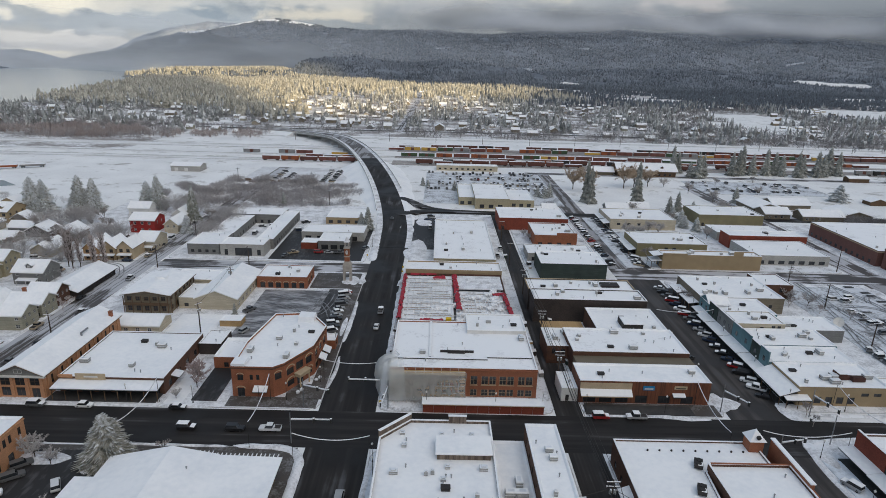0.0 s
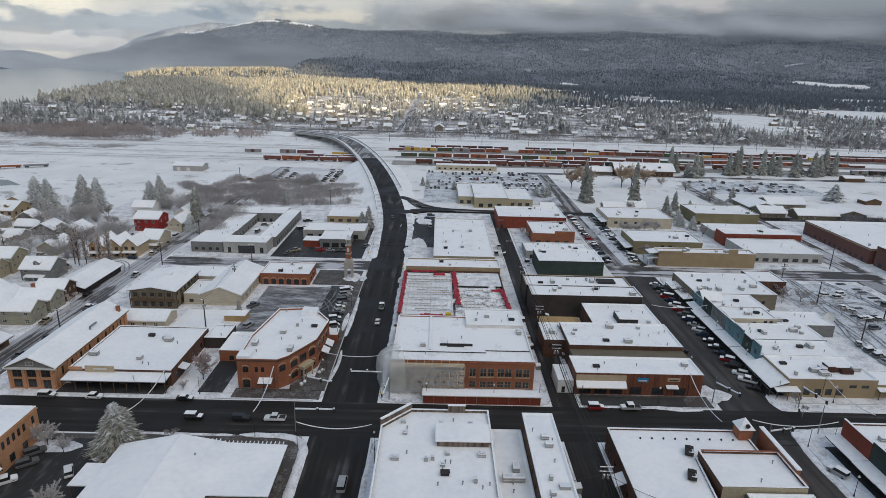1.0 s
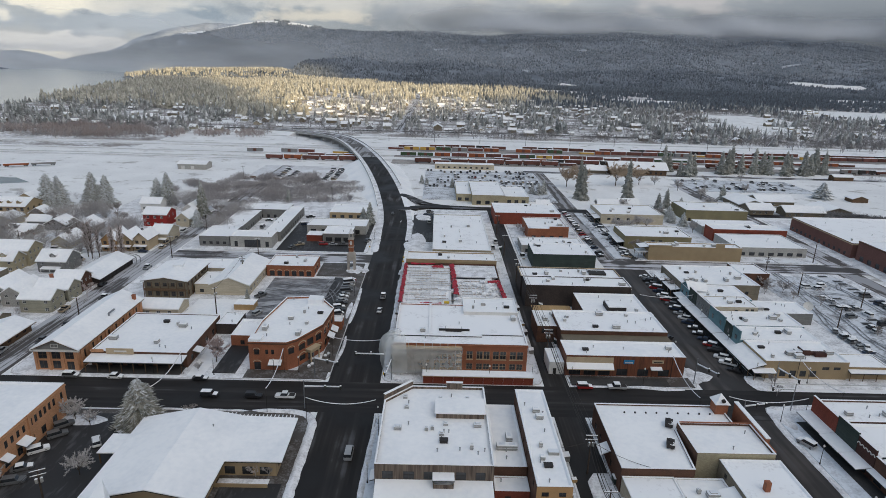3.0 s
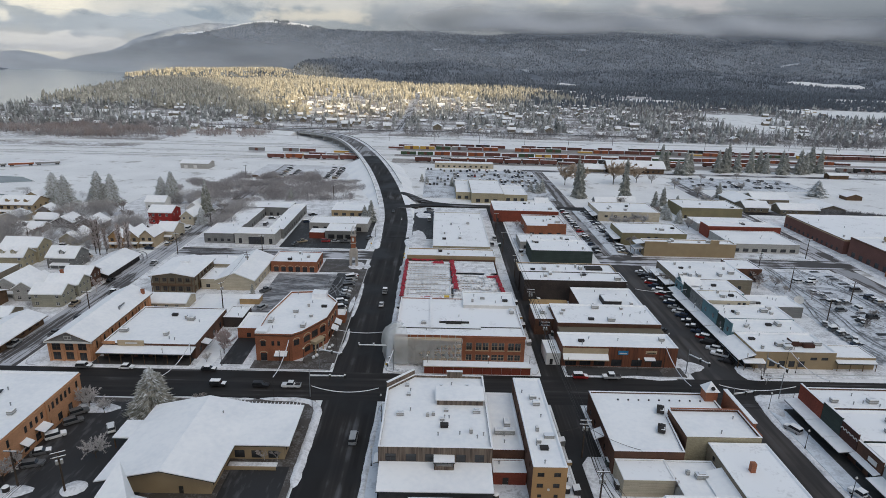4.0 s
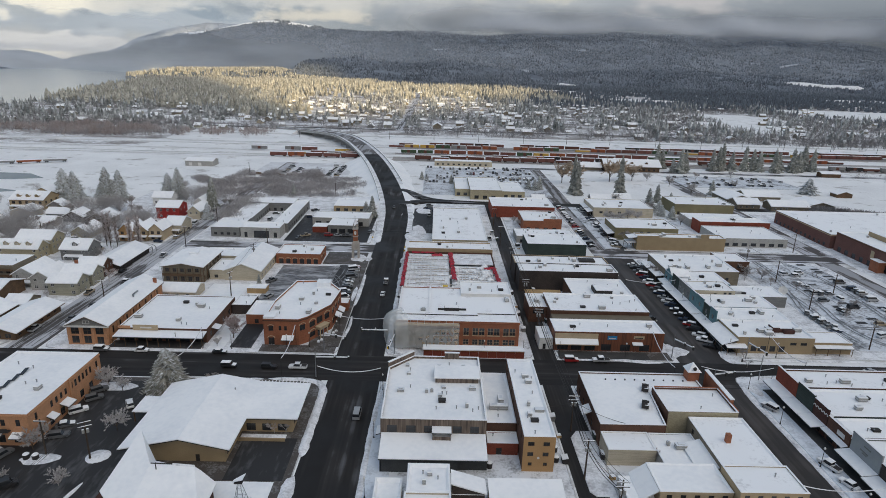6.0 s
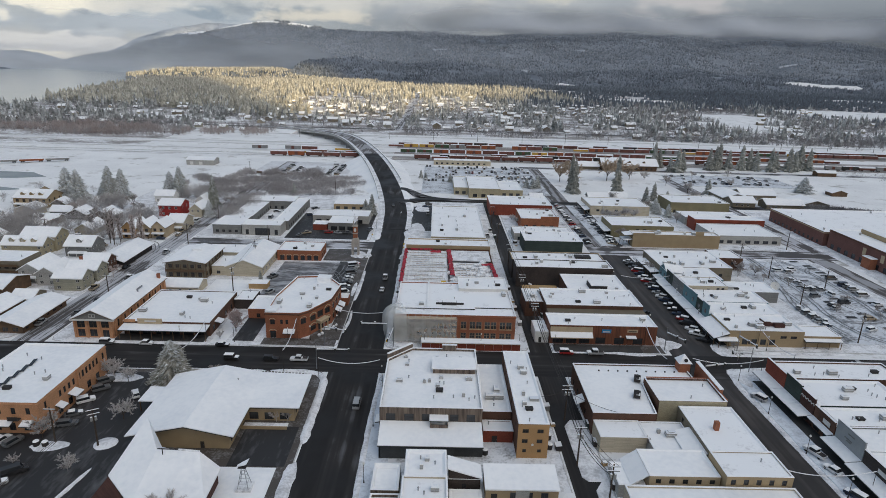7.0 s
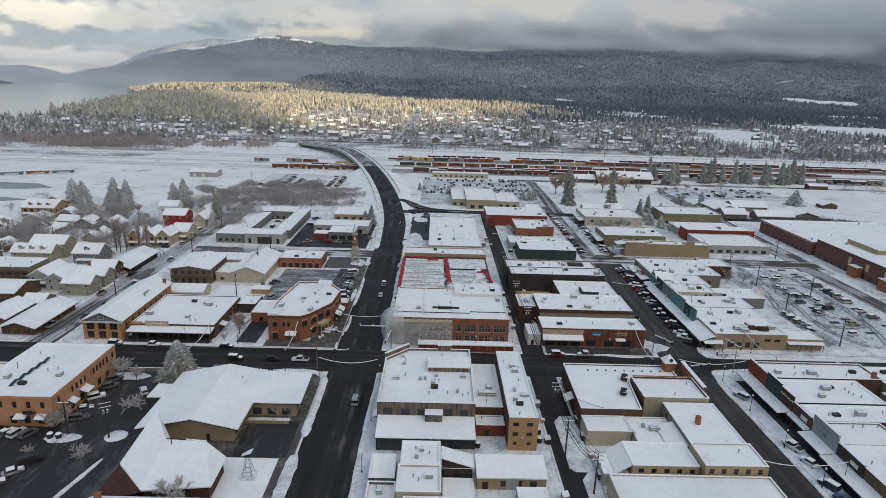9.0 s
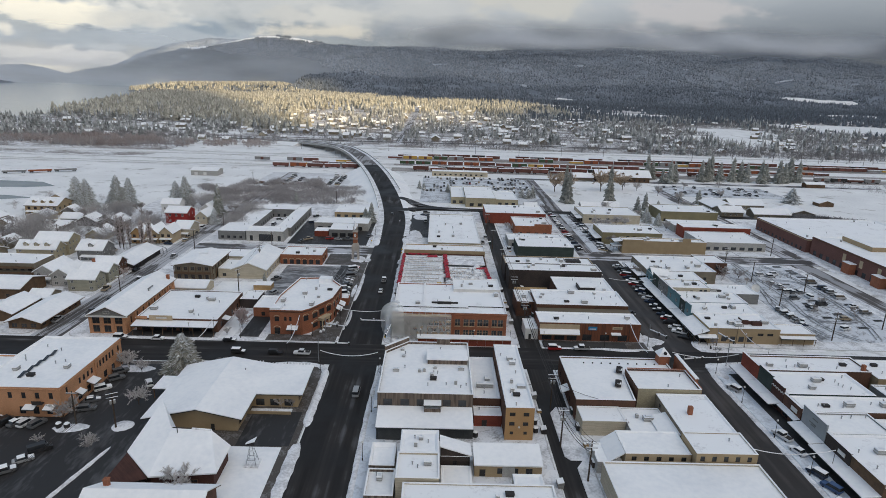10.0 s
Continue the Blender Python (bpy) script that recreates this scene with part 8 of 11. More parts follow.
for x0, x1, y0, y1, ax in ((236, 256, 270, 294, "y"), (256, 282, 282, 298, "x"), (258, 284, 250, 262, "x"), (284, 304, 252, 272, "y"), (236, 252, 254, 268, "x")):
    gable("low care home wing with snowy hipped roof", x0, x1, y0, y1, 3.6, 6.4, ax, TAUPE, {0: row(3, 2, 4, 1.6, 0.8, 2.2)}, over=1.0)
for x0, x1, y0, y1 in ((134, 148, 258, 268), (150, 163, 262, 272)):
    gable("small park house with snowy roof", x0, x1, y0, y1, 3.2, 6.0, "x", GREY, {0: row(2, 2, 5, 1.4, 0.9, 2.2)}, over=0.7)

# --- houses west of the side street ---
WIN2 = lambda w: {0: row(2, 1.2, w - 3.6, 1.3, 3.8, 5.0) + row(2, 1.2, w - 3.6, 1.5, 0.9, 2.2), 1: row(3, 1.2, 2.6, 1.1, 3.7, 5.0) + row(2, 1.6, 3.6, 1.1, 0.9, 2.2)}
gable("sage-grey two-storey house with snowy roof", -127.6, -116.2, 67, 75.5, 5.6, 8.0, "x", SAGE, WIN2(11.4), trim=WHITE)
gable("sage-grey two-storey house with snowy roof", -128.4, -116, 77.4, 86, 5.6, 8.0, "x", SAGE, WIN2(12.4), trim=WHITE, chimney=(0.3, 0.6))
gable("brown shingled house with snowy roof", -127.6, -117, 87, 95.5, 5.6, 8.2, "x", BRICK_BROWN, WIN2(10.6), trim=WHITE)
gable("dark open carport under one long snowy roof", -128, -114.6, 96, 124, 2.9, 5.4, "y", BRICK_DARK, {1: row(8, 0.6, 3.4, 2.8, 0.1, 2.4, "g")}, over=0.9, trim=DARK, name="carport", category="carport")
gable("grey two-storey house with snowy roof and wide dormer", -148.3, -136, 109.6, 121, 5.4, 8.8, "x", GREY, WIN2(12), trim=WHITE, dormers=1, porch=(-4, 4, 2.2))
gable("pale two-storey house with snowy cross gables", -147, -138, 75.5, 90, 5.4, 8.2, "y", PALE, WIN2(9), trim=WHITE, porch=(-3.5, 3.5, 2.0))
gable("pale two-storey house with steep snowy gable", -137.6, -129.4, 72, 85, 5.4, 8.0, "y", PALE, {0: row(2, 1.2, 4, 1.3, 3.8, 5.0) + row(2, 1.2, 4, 1.5, 0.9, 2.2), 1: row(3, 1.2, 2.6, 1.1, 3.7, 5.0)}, trim=WHITE)
gable("pale yellow house with three snowy gables", -177, -158, 108.6, 117, 5.6, 8.6, "x", YELLOW, WIN2(19), trim=WHITE, dormers=3)
gable("tall pale yellow house with broad snowy roof", -173.4, -157, 117.4, 128, 7.4, 10.4, "x", YELLOW, {1: row(3, 1.2, 2.8, 1.1, 5.4, 6.8) + row(3, 1.2, 2.8, 1.1, 2.7, 4.0)}, trim=WHITE)
r = building("three-storey timber apartment block with open galleries", rect(-177, -149.5, 80, 94), 7.6, TAUPE, 0.3, {0: row(8, 2, 3.2, 1.8, 4.2, 6.0) + row(8, 2, 3.2, 1.8, 0.6, 2.4)}, vents=3)
for z in (2.7, 5.3):
    part("gallery", Shape().box(-13.6, 13.6, -8.2, -6.8, z, z + 0.2).box(-13.6, 13.6, -8.2, -8.1, z + 0.2, z + 1.1).mesh("gallery", LOG), r, "timber gallery with railing")
gable("low dark house under a long snowy roof", -125.6, -114.2, 28, 52.5, 3.0, 4.8, "y", LOG, {0: row(3, 1, 3.4, 2, 0.6, 2.2), 1: row(6, 1.4, 3.8, 1.6, 0.9, 2.2)}, over=1.2, trim=LOG)
gable("small brown house with snowy roof", -140, -128.4, 34, 50, 3.2, 5.6, "y", LOG, {1: row(3, 2, 4, 1.4, 0.9, 2.2)}, trim=LOG)
gable("small shed with snowy roof", -134, -126, 51, 60, 3.0, 5.0, "x", TAUPE, {}, trim=WHITE)
gable("brown bungalow with snowy roof", -150, -138, 28, 44, 3.2, 5.4, "y", BRICK_BROWN, {}, trim=WHITE)
gable("tan lodge-like building beside the side street", -160, -140, 56, 72, 4.6, 7.0, "x", LOG, {0: row(4, 2, 4, 1.6, 1, 2.4)}, trim=LOG)
gable("bright red three-storey house with snowy roof", -139.4, -126.4, 187.4, 200, 7.0, 9.6, "x", RED, {0: row(3, 2.0, 3.8, 1.4, 4.6, 6.2) + row(3, 2.0, 3.8, 1.4, 1, 2.6), 1: row(2, 3, 5, 1.2, 4.6, 6.2)}, trim=WHITE)
gable("cream house with snowy roof and porch", -121.4, -112.6, 156.6, 171, 5.0, 8.0, "x", CREAM, WIN2(8.8), trim=WHITE, porch=(-4, 4, 2.0))
for i, x in enumerate((-138.2, -131.0, -123.8)):
    gable("ochre row house with steep snowy gable and timber front", x, x + 7.0, 142 + i, 155.5, 5.6, 8.8, "y", (OCHRE, TAN, BUFF)[i], {0: row(2, 1.0, 3.2, 1.6, 3.4, 5.0) + row(2, 1.0, 3.2, 1.8, 0.6, 2.4)}, trim=LOG, porch=(-3.2, 3.2, 1.8))
gable("pale yellow cottage with snowy roof", -164, -154.6, 144, 158, 3.4, 6.4, "y", YELLOW, {0: row(2, 1.4, 5, 1.4, 0.9, 2.2)}, trim=WHITE)
gable("dark brown gabled house with snowy roof", -170, -158.6, 170, 183, 3.6, 7.0, "y", LOG, {0: row(2, 2, 5, 1.4, 0.9, 2.2)}, trim=LOG)
gable("low grey cottage with snowy roof", -200, -188, 181.4, 190, 3.2, 5.6, "x", GREY, {0: row(3, 1.4, 4, 1.3, 0.9, 2.2)}, trim=WHITE)
gable("dark cottage with a snowy gable", -187.4, -176, 176, 187, 3.0, 6.0, "y", BRICK_DARK, {0: row(2, 1.6, 5, 1.3, 0.9, 2.2)}, trim=WHITE)
gable("long low house with snowy roof", -200, -186, 165.4, 173, 2.9, 4.8, "x", TAUPE, {0: row(3, 1.4, 4, 1.3, 0.9, 2.2)}, trim=WHITE)
gable("white cottage with a rusty red gable", -192, -180.6, 148.4, 157, 3.2, 6.2, "x", PALE, {0: row(3, 1.4, 3.6, 1.3, 0.9, 2.2)}, trim=RUST)
gable("white house with snowy roof behind a red one", -158, -146, 223, 232, 4.6, 7.4, "x", WHITE, {0: row(3, 1.4, 4, 1.3, 0.9, 2.2)}, trim=WHITE)
gable("small cream house with steep snowy gable", -121.6, -114.4, 188, 202, 5.0, 8.0, "y", CREAM, {0: row(2, 1.2, 3.4, 1.2, 3.2, 4.5)}, trim=WHITE)
gable("white house with steep snowy gable", -126, -118.6, 208, 220, 5.2, 8.2, "y", WHITE, {0: row(2, 1.2, 3.4, 1.2, 3.2, 4.5)}, trim=WHITE)
gable("large tan lodge with gabled front under deep snow", -234, -213.6, 201, 218, 6.0, 9.6, "x", TAN, {0: row(5, 1.6, 4, 1.8, 3.4, 5.2) + row(5, 1.6, 4, 1.8, 0.8, 2.6), 1: row(3, 2, 5, 1.6, 3.4, 5)}, trim=LOG, dormers=3, porch=(-9, 9, 2.6), name="lodge", category="lodge")
gable("rear lodge wing with deep snow on its roof", -232, -217.4, 218.6, 236, 6.0, 9.8, "y", TAN, {1: row(3, 2, 5, 1.6, 3.4, 5)}, trim=LOG, name="lodge", category="lodge")
rg = random.Random(21)
for x, y in ((-205, 150), (-222, 168), (-240, 182), (-196, 130), (-212, 120), (-228, 140), (-190, 108), (-205, 96), (-222, 104), (-196, 76), (-176, 62), (-165, 44), (-178, 30), (-214, 186), (-204, 200)):
    w, d = rg.uniform(8, 12), rg.uniform(8, 13)
    gable("small house with snowy roof among bare trees", x - w / 2, x + w / 2, y - d / 2, y + d / 2, rg.uniform(2.9, 4.2), rg.uniform(5.4, 7.2), rg.choice("xy"),
          rg.choice((TAUPE, CREAM, GREY, LOG, BRICK_BROWN)), {0: row(2, 1.2, w - 4.4, 1.3, 0.9, 2.2)}, trim=WHITE, turn=rg.choice((0, 0, 4, -5)))


# ---- vehicles ----
PAINTS = {"white": (0.75, 0.76, 0.77), "silver": (0.38, 0.39, 0.40), "black": (0.02, 0.02, 0.022), "grey": (0.13, 0.135, 0.14), "red": (0.32, 0.02, 0.02), "blue": (0.05, 0.10, 0.22), "dark blue": (0.02, 0.035, 0.07), "tan": (0.36, 0.29, 0.20)}
PAINT = {k: mat(k.replace(" ", "_") + "_car_paint", v, tuple(c * 0.85 for c in v), 0.6, 5, 0.28, 0.0, spec=0.5) for k, v in PAINTS.items()}
SIDE = {  # length, width, side outline of the body, outline of the cabin, wheel places
    "saloon car": (4.6, 1.8, [(-2.15, 0.28), (2.15, 0.28), (2.3, 0.45), (2.28, 0.70), (2.0, 0.80), (1.0, 0.92), (-1.5, 0.96), (-2.2, 0.92), (-2.3, 0.6)], [(0.95, 0.9), (0.25, 1.42), (-1.0, 1.42), (-1.7, 0.93)]),
    "estate car": (4.8, 1.92, [(-2.25, 0.34), (2.25, 0.34), (2.4, 0.55), (2.38, 0.84), (2.1, 0.98), (1.1, 1.08), (-2.3, 1.1), (-2.4, 0.7)], [(1.05, 1.05), (0.5, 1.75), (-2.0, 1.72), (-2.3, 1.06)]),
    "pickup truck": (5.7, 2.0, [(-2.8, 0.5), (2.7, 0.5), (2.85, 0.7), (2.83, 1.0), (2.5, 1.12), (1.4, 1.2), (-2.85, 1.15)], [(1.35, 1.15), (0.8, 1.9), (-0.6, 1.9), (-0.75, 1.14)]),
    "van": (5.3, 2.0, [(-2.55, 0.36), (2.5, 0.36), (2.65, 0.6), (2.62, 0.95), (1.9, 1.25), (-2.65, 1.25)], [(1.85, 1.2), (1.1, 2.1), (-2.5, 2.1), (-2.62, 1.22)]),
}


def extrude(outline, half, taper=0.0):
    """A body from its side outline: full in the middle, drawn in and rounded towards both flanks."""
    n = len(outline)
    top, low = max(z for _, z in outline), min(z for _, z in outline)
    cx, cz = sum(x for x, _ in outline) / n, (top + low) / 2
    v = []
    for u, k in ((-1.0, 0.93), (-0.86, 0.985), (-0.4, 1.0), (0.4, 1.0), (0.86, 0.985), (1.0, 0.93)):
        for x, z in outline:
            y = u * (half - taper * (z - low) / max(0.01, top - low))
            v.append((cx + (x - cx) * k, y, cz + (z - cz) * (k if z > cz else 1.0)))
    f = [tuple(range(n)), tuple(range(6 * n - 1, 5 * n - 1, -1))]
    for b in range(5):
        f += [(b * n + i, (b + 1) * n + i, (b + 1) * n + (i + 1) % n, b * n + (i + 1) % n) for i in range(n)]
    return v, f


def car(kind, colour, x, y, turn, snowy=True, group="cars parked in the town", z=0.22):
    length, width, body, cabin = SIDE[kind]
    label = f"{colour} {kind} {'parked under a cap of snow' if snowy else 'with bare roof on the wet road'}"
    root = thing("car" if kind != "pickup truck" else "pickup_truck", x, y, z, label, "car", group, turn)
    tx0, tx1, tz = cabin[2][0], cabin[1][0], cabin[1][1]
    bonnet, nose = cabin[0][1], cabin[0][1] - 0.16
    part("body", cached(("cb", kind, colour), lambda: Shape().add(*extrude(body, width / 2, 0.05)).box(tx0 - 0.1, tx1 + 0.08, -width / 2 + 0.2, width / 2 - 0.2, tz - 0.02, tz + 0.05, 0.03).mesh("body", PAINT[colour])), root)
    part("cabin_glass", cached(("cg", kind), lambda: Shape().add(*extrude(cabin, width / 2 - 0.06, 0.16)).mesh("cabin_glass", CAR_GLASS)), root)
    if y > 230:
        part("underbody", cached(("ub", kind), lambda: Shape().box(-length * 0.42, length * 0.42, -width / 2 + 0.1, width / 2 - 0.1, 0.0, 0.45).mesh("underbody", TYRE)), root)
    for sx in (-1, 1) if y <= 230 else ():
        for sy in (-1, 1):
            part("wheel", cached("wheel", lambda: Shape().tube((0, -0.12, 0), (0, 0.12, 0), 0.34, 0.34, 10).mesh("wheel", TYRE)), root, "", pose(sx * length * 0.31, sy * (width / 2 - 0.13), 0.34))
    if snowy:
        part("snow_cap", cached(("cs", kind), lambda: Shape().box(tx0 - 0.2, tx1 + 0.2, -width / 2 + 0.12, width / 2 - 0.12, tz + 0.05, tz + 0.2, 0.08).slab([(cabin[0][0] + 0.1, -width / 2 + 0.1, bonnet + 0.1), (length / 2 - 0.15, -width / 2 + 0.1, nose + 0.1), (length / 2 - 0.15, width / 2 - 0.1, nose + 0.1), (cabin[0][0] + 0.1, width / 2 - 0.1, bonnet + 0.1)], 0.14).mesh("snow_cap", SNOW)), root, "snow on roof and bonnet")
    if kind == "pickup truck":
        part("load_bed", cached("bed", lambda: Shape().box(-2.7, -0.9, -0.85, 0.85, 1.0, 1.17).mesh("load_bed", SNOW if snowy else DARK)), root, "open load bed")
    return root


cr = random.Random(4)
KINDS, COLOURS = list(SIDE), list(PAINTS)


def some_car(x, y, turn, z=0.22, group="cars parked in the town"):
    return car(cr.choice(("saloon car", "estate car", "estate car", "pickup truck", "saloon car", "van") if cr.random() < 0.9 else KINDS),
               cr.choice(("white", "silver", "black", "grey", "grey", "grey", "silver", "dark blue", "black", "black", "white", "grey", "red" if cr.random() < 0.4 else "tan")), x + cr.uniform(-0.2, 0.2), y + cr.uniform(-0.3, 0.3), turn + cr.uniform(-4, 4), cr.random() < 0.52, group, z)


car("pickup truck", "white", -17.6, 13.2, 180, False, z=0.05)
car("estate car", "black", -26.5, 13.0, 0, False, z=0.05)
car("estate car", "black", -39, 13.2, 0, True, z=0.05)
car("van", "silver", 4.0, -12, 90, False, z=0.05)
car("pickup truck", "silver", 3.2, 90, 90, True, z=0.05)
car("saloon car", "white", 3.0, 76, 90, False, z=0.05)
car("saloon car", "grey", -3.2, 226, 94, False, z=0.9)
car("estate car", "red", 69.5, 22.0, 0, True, z=0.05)
car("pickup truck", "silver", 79.2, 22.0, 180, True, z=0.05)
car("estate car", "grey", -83, 22.2, 0, True, z=0.05)
car("saloon car", "white", -70, 22.2, 0, True, z=0.05)
car("saloon car", "black", -45, 22.2, 0, True, z=0.05)
for x, y, a in ((173.2, 65.7, 60), (174.6, 62.4, 60), (174.6, 58.1, 62), (176, 52.6, 62), (189.6, 113.4, 15), (198.2, 114.4, 12), (211.0, 92.2, 8), (211.2, 88.7, 5), (210.8, 83.6, 5), (209.6, 71.1, 8), (209.6, 63.8, 6), (190.4, 95.6, 100), (191.6, 88.0, 96), (196.6, 82, 95), (189.0, 45.4, 20)):
    car(cr.choice(("saloon car", "estate car")), cr.choice(("white", "silver", "grey", "white")), x, y, a, True, z=0.44)
car("saloon car", "silver", 166, 18.5, 0, False, z=0.05)
car("estate car", "white", -58.2, -9.6, 122, False)
car("estate car", "white", -70, -13.2, 35, True)
for k, (x, y, a) in enumerate(((-70, -3.0, 38), (-69.4, -7, 38), (-68.5, -24, 20), (-69.5, -20, 30), (-85.5, -32, 68), (-82.6, -32, 68), (-79.8, -32, 68), (-76.8, -32, 68), (-88.6, -32, 68), (-91.6, -32, 68), (-94.4, -32, 70),
                              (-69, -43, 40), (-70.6, -47, 40), (-72, -51.5, 40), (-74, -55.5, 40), (-88, -44, 50))):
    some_car(x, y, a)
for kind, colour, x, y, a, snowy in (("estate car", "silver", 120.6, -4.6, 118, True), ("pickup truck", "white", 121.4, -30.4, 112, True), ("saloon car", "white", 121.8, -37, 112, True), ("estate car", "dark blue", 121.2, -46, 118, True),
                                    ("estate car", "blue", 121.4, -51.4, 118, False), ("saloon car", "silver", 121.2, -57, 118, True)):
    car(kind, colour, x, y, a, snowy, z=0.36)
for y in np.arange(34, 128, 4.6):
    if cr.random() < 0.9:
        some_car(120.4, float(y), 150, 0.06)
    if y > 40 and cr.random() < 0.12:
        some_car(107.6, float(y), 35, 0.06)
for y in np.arange(152, 244, 3.3):
    if cr.random() < 0.8:
        some_car(121.6, float(y), 150, 0.06)
    if cr.random() < 0.75:
        some_car(108.0, float(y), 32, 0.06)
for x, y, a in ((191, 113, 8), (194.6, 111, 8), (210.4, 64.3, 4), (210.8, 82, 4), (174, 61, 10), (174.4, 57, 10), (174, 53, 10), (174.2, 49, 10), (190, 88, 8), (196.4, 88, 8), (189, 80, 8), (196.6, 73, 8), (189, 66, 8), (210.5, 103, 4), (210.4, 94, 4), (196, 56, 8), (190, 70, 8), (190, 100, 8)):
    some_car(x, y, a)
for yy in (322, 338, 345, 361, 368, 384, 391):
    for x in np.arange(16, 108, 2.9):
        if cr.random() < 0.5:
            some_car(float(x), yy, 90, 0.24, "cars in rows on the snowy car park")
for yy in (340, 346, 360, 372):
    for x in np.arange(236, 326, 3.2):
        if cr.random() < 0.22:
            some_car(float(x), yy, 90, 0.24, "cars in rows by the railway")
for y in np.arange(64, 110, 3.4):
    some_car(-12.6, float(y), 20) if cr.random() < 0.85 and not 56 < y < 64 else None
for x, y, a in ((-46, 158, 30), (-29, 160, 0), (-24, 160, 0), (-34, 160, 0), (-12, 168, 70), (-52, 198, 20), (-49, 154, 70), (-16, 205, 0), (20, 210, 90), (24, 210, 90), (18, 228, 0), (20, 236, 10), (24, 221, 0),
                (-74, 205, 0), (-68, 205, 0), (-74, 190, 90), (-52, 215, 20), (-42, 70, 70), (-46, 88, 60), (54, 160, 90), (56, 172, 90), (80, 152, 0), (90, 152, 0), (96, 176, 90), (70, 176, 90)):
    some_car(x, y, a)
for y in (36, 44, 58, 70, 82, 96, 104, 118, 156, 166, 178, 190, 208, 222):
    some_car(-105.2 if cr.random() < 0.4 else -113.4, y, 90, 0.06) if cr.random() < 0.8 else None
for i in range(16):
    some_car(-66 + (i % 2) * 7, 338 + (i // 2) * 6.4, 5, 0.05, "vehicles stored in the snow field")
for i in range(9):
    some_car(-104 + (i % 2) * 9, 345 + (i // 2) * 8, 5, 0.05, "vehicles stored in the snow field")
for x, y, a in ((-150, 62 - 8, 90), (-131, 62, 0), (-152, 126, 0), (-140, 126, 0), (-118, 141, 0), (-160, 141, 0), (-130, 172, 90), (-136, 176, 90), (-112, 148, 90)):
    some_car(x, y, a)


# ---- poles, signals, garlands ----
def utility_pole(x, y, h=11.0, arms=1, can=True, turn=0.0):
    p = thing("utility_pole", x, y, 0, "weathered wooden utility pole with crossarms", "utility pole", "utility poles", turn)
    part("pole", cached(("pole", h), lambda: Shape().tube((0, 0, 0), (0, 0, h), 0.24, 0.16, 8).mesh("pole", POLE)), p)
    for k in range(arms):
        part("crossarm", cached("xarm", lambda: Shape().box(-1.4, 1.4, -0.07, 0.07, -0.08, 0.08).mesh("crossarm", POLE)), p, "", pose(0, -0.16, h - 0.5 - k * 1.1))
        part("snow", cached("xsnow", lambda: Shape().box(-1.4, 1.4, -0.08, 0.08, 0.08, 0.2).mesh("snow", SNOW)), p, "", pose(0, -0.16, h - 0.5 - k * 1.1))
    if can:
        for sx in (-0.45, 0.45):
            part("transformer", cached("can", lambda: Shape().tube((0, 0, 0), (0, 0, 1.0), 0.3, 0.3, 10).tube((0, 0, 1.0), (0, 0, 1.15), 0.3, 0.12, 10).mesh("transformer", UNIT)), p, "grey transformer can", pose(sx, -0.3, h - 3.2))
    return p


for x, y, h, a, c, t in ((-67.2, -31.4, 10, 1, False, 0), (-56, -32.9, 11, 2, True, 30), (61, -17, 11, 2, True, 0), (60.2, -36, 11, 1, True, 0), (64, -50, 11, 2, True, 0), (174, 66, 11, 1, False, 0), (177, 35, 12, 1, True, 0), (198, 88, 10, 1, False, 0),
                         (181, 103, 11, 1, False, 0), (178, 125, 11, 2, True, 0), (-56, 67, 12, 1, True, 60), (-58, 105, 12, 2, True, 0), (-60, 134, 11, 1, False, 0), (61, 40, 11, 2, True, 0), (60.6, 70, 11, 2, True, 0), (60, 112, 11, 1, True, 0),
                         (58.6, 150, 11, 1, False, 0), (58.6, 190, 11, 1, False, 0), (-101, 134, 11, 1, False, 0), (-100, 176, 11, 1, False, 0), (-102, 60, 10, 1, False, 0), (216, 150, 11, 1, False, 0), (205, 47, 10, 1, False, 0),
                         (-47, 262, 10, 1, False, 0), (-130, 335, 10, 1, False, 0), (235, 30, 11, 1, False, 0), (-176, 140, 10, 1, False, 0)):
    utility_pole(x, y, h, a, c, t)


def wire(p, q, sag, r=0.06, n=8, material=DARK, shape=None):
    s = shape or Shape()
    p, q = Vector(p), Vector(q)
    pts = [p.lerp(q, i / n) - Vector((0, 0, sag * 4 * (i / n) * (1 - i / n))) for i in range(n + 1)]
    d = (q - p).normalized()
    side = Vector((d.y, -d.x, 0)).normalized() * r if abs(d.z) < 0.99 else Vector((r, 0, 0))
    up = Vector((0, 0, r))
    v = [tuple(c + o) for c in pts for o in (side, up, -side, -up)]
    s.add(v, [(i * 4 + k, i * 4 + (k + 1) % 4, i * 4 + 4 + (k + 1) % 4, i * 4 + 4 + k) for i in range(n) for k in range(4)] + [(3, 2, 1, 0), (n * 4, n * 4 + 1, n * 4 + 2, n * 4 + 3)])
    return s


line = thing("power_line", 0, 0, 0, "dark overhead wires strung along the alley poles", "power line")
runs = [(64, -50), (60.2, -36), (61, -17), (61, 40), (60.6, 70), (60, 112), (58.6, 150), (58.6, 190)]
for (xa, ya), (xb, yb) in zip(runs, runs[1:]):
    for dx in (-1.2, 0, 1.2):
        part("wire", wire((xa + dx, ya, 10.5), (xb + dx, yb, 10.5), 0.9).mesh("wire", DARK), line)
    for dx in (-0.3, 0.4):
        part("wire", wire((xa + dx, ya, 8.2), (xb + dx, yb, 8.2), 1.2, 0.09).mesh("wire", DARK), line)
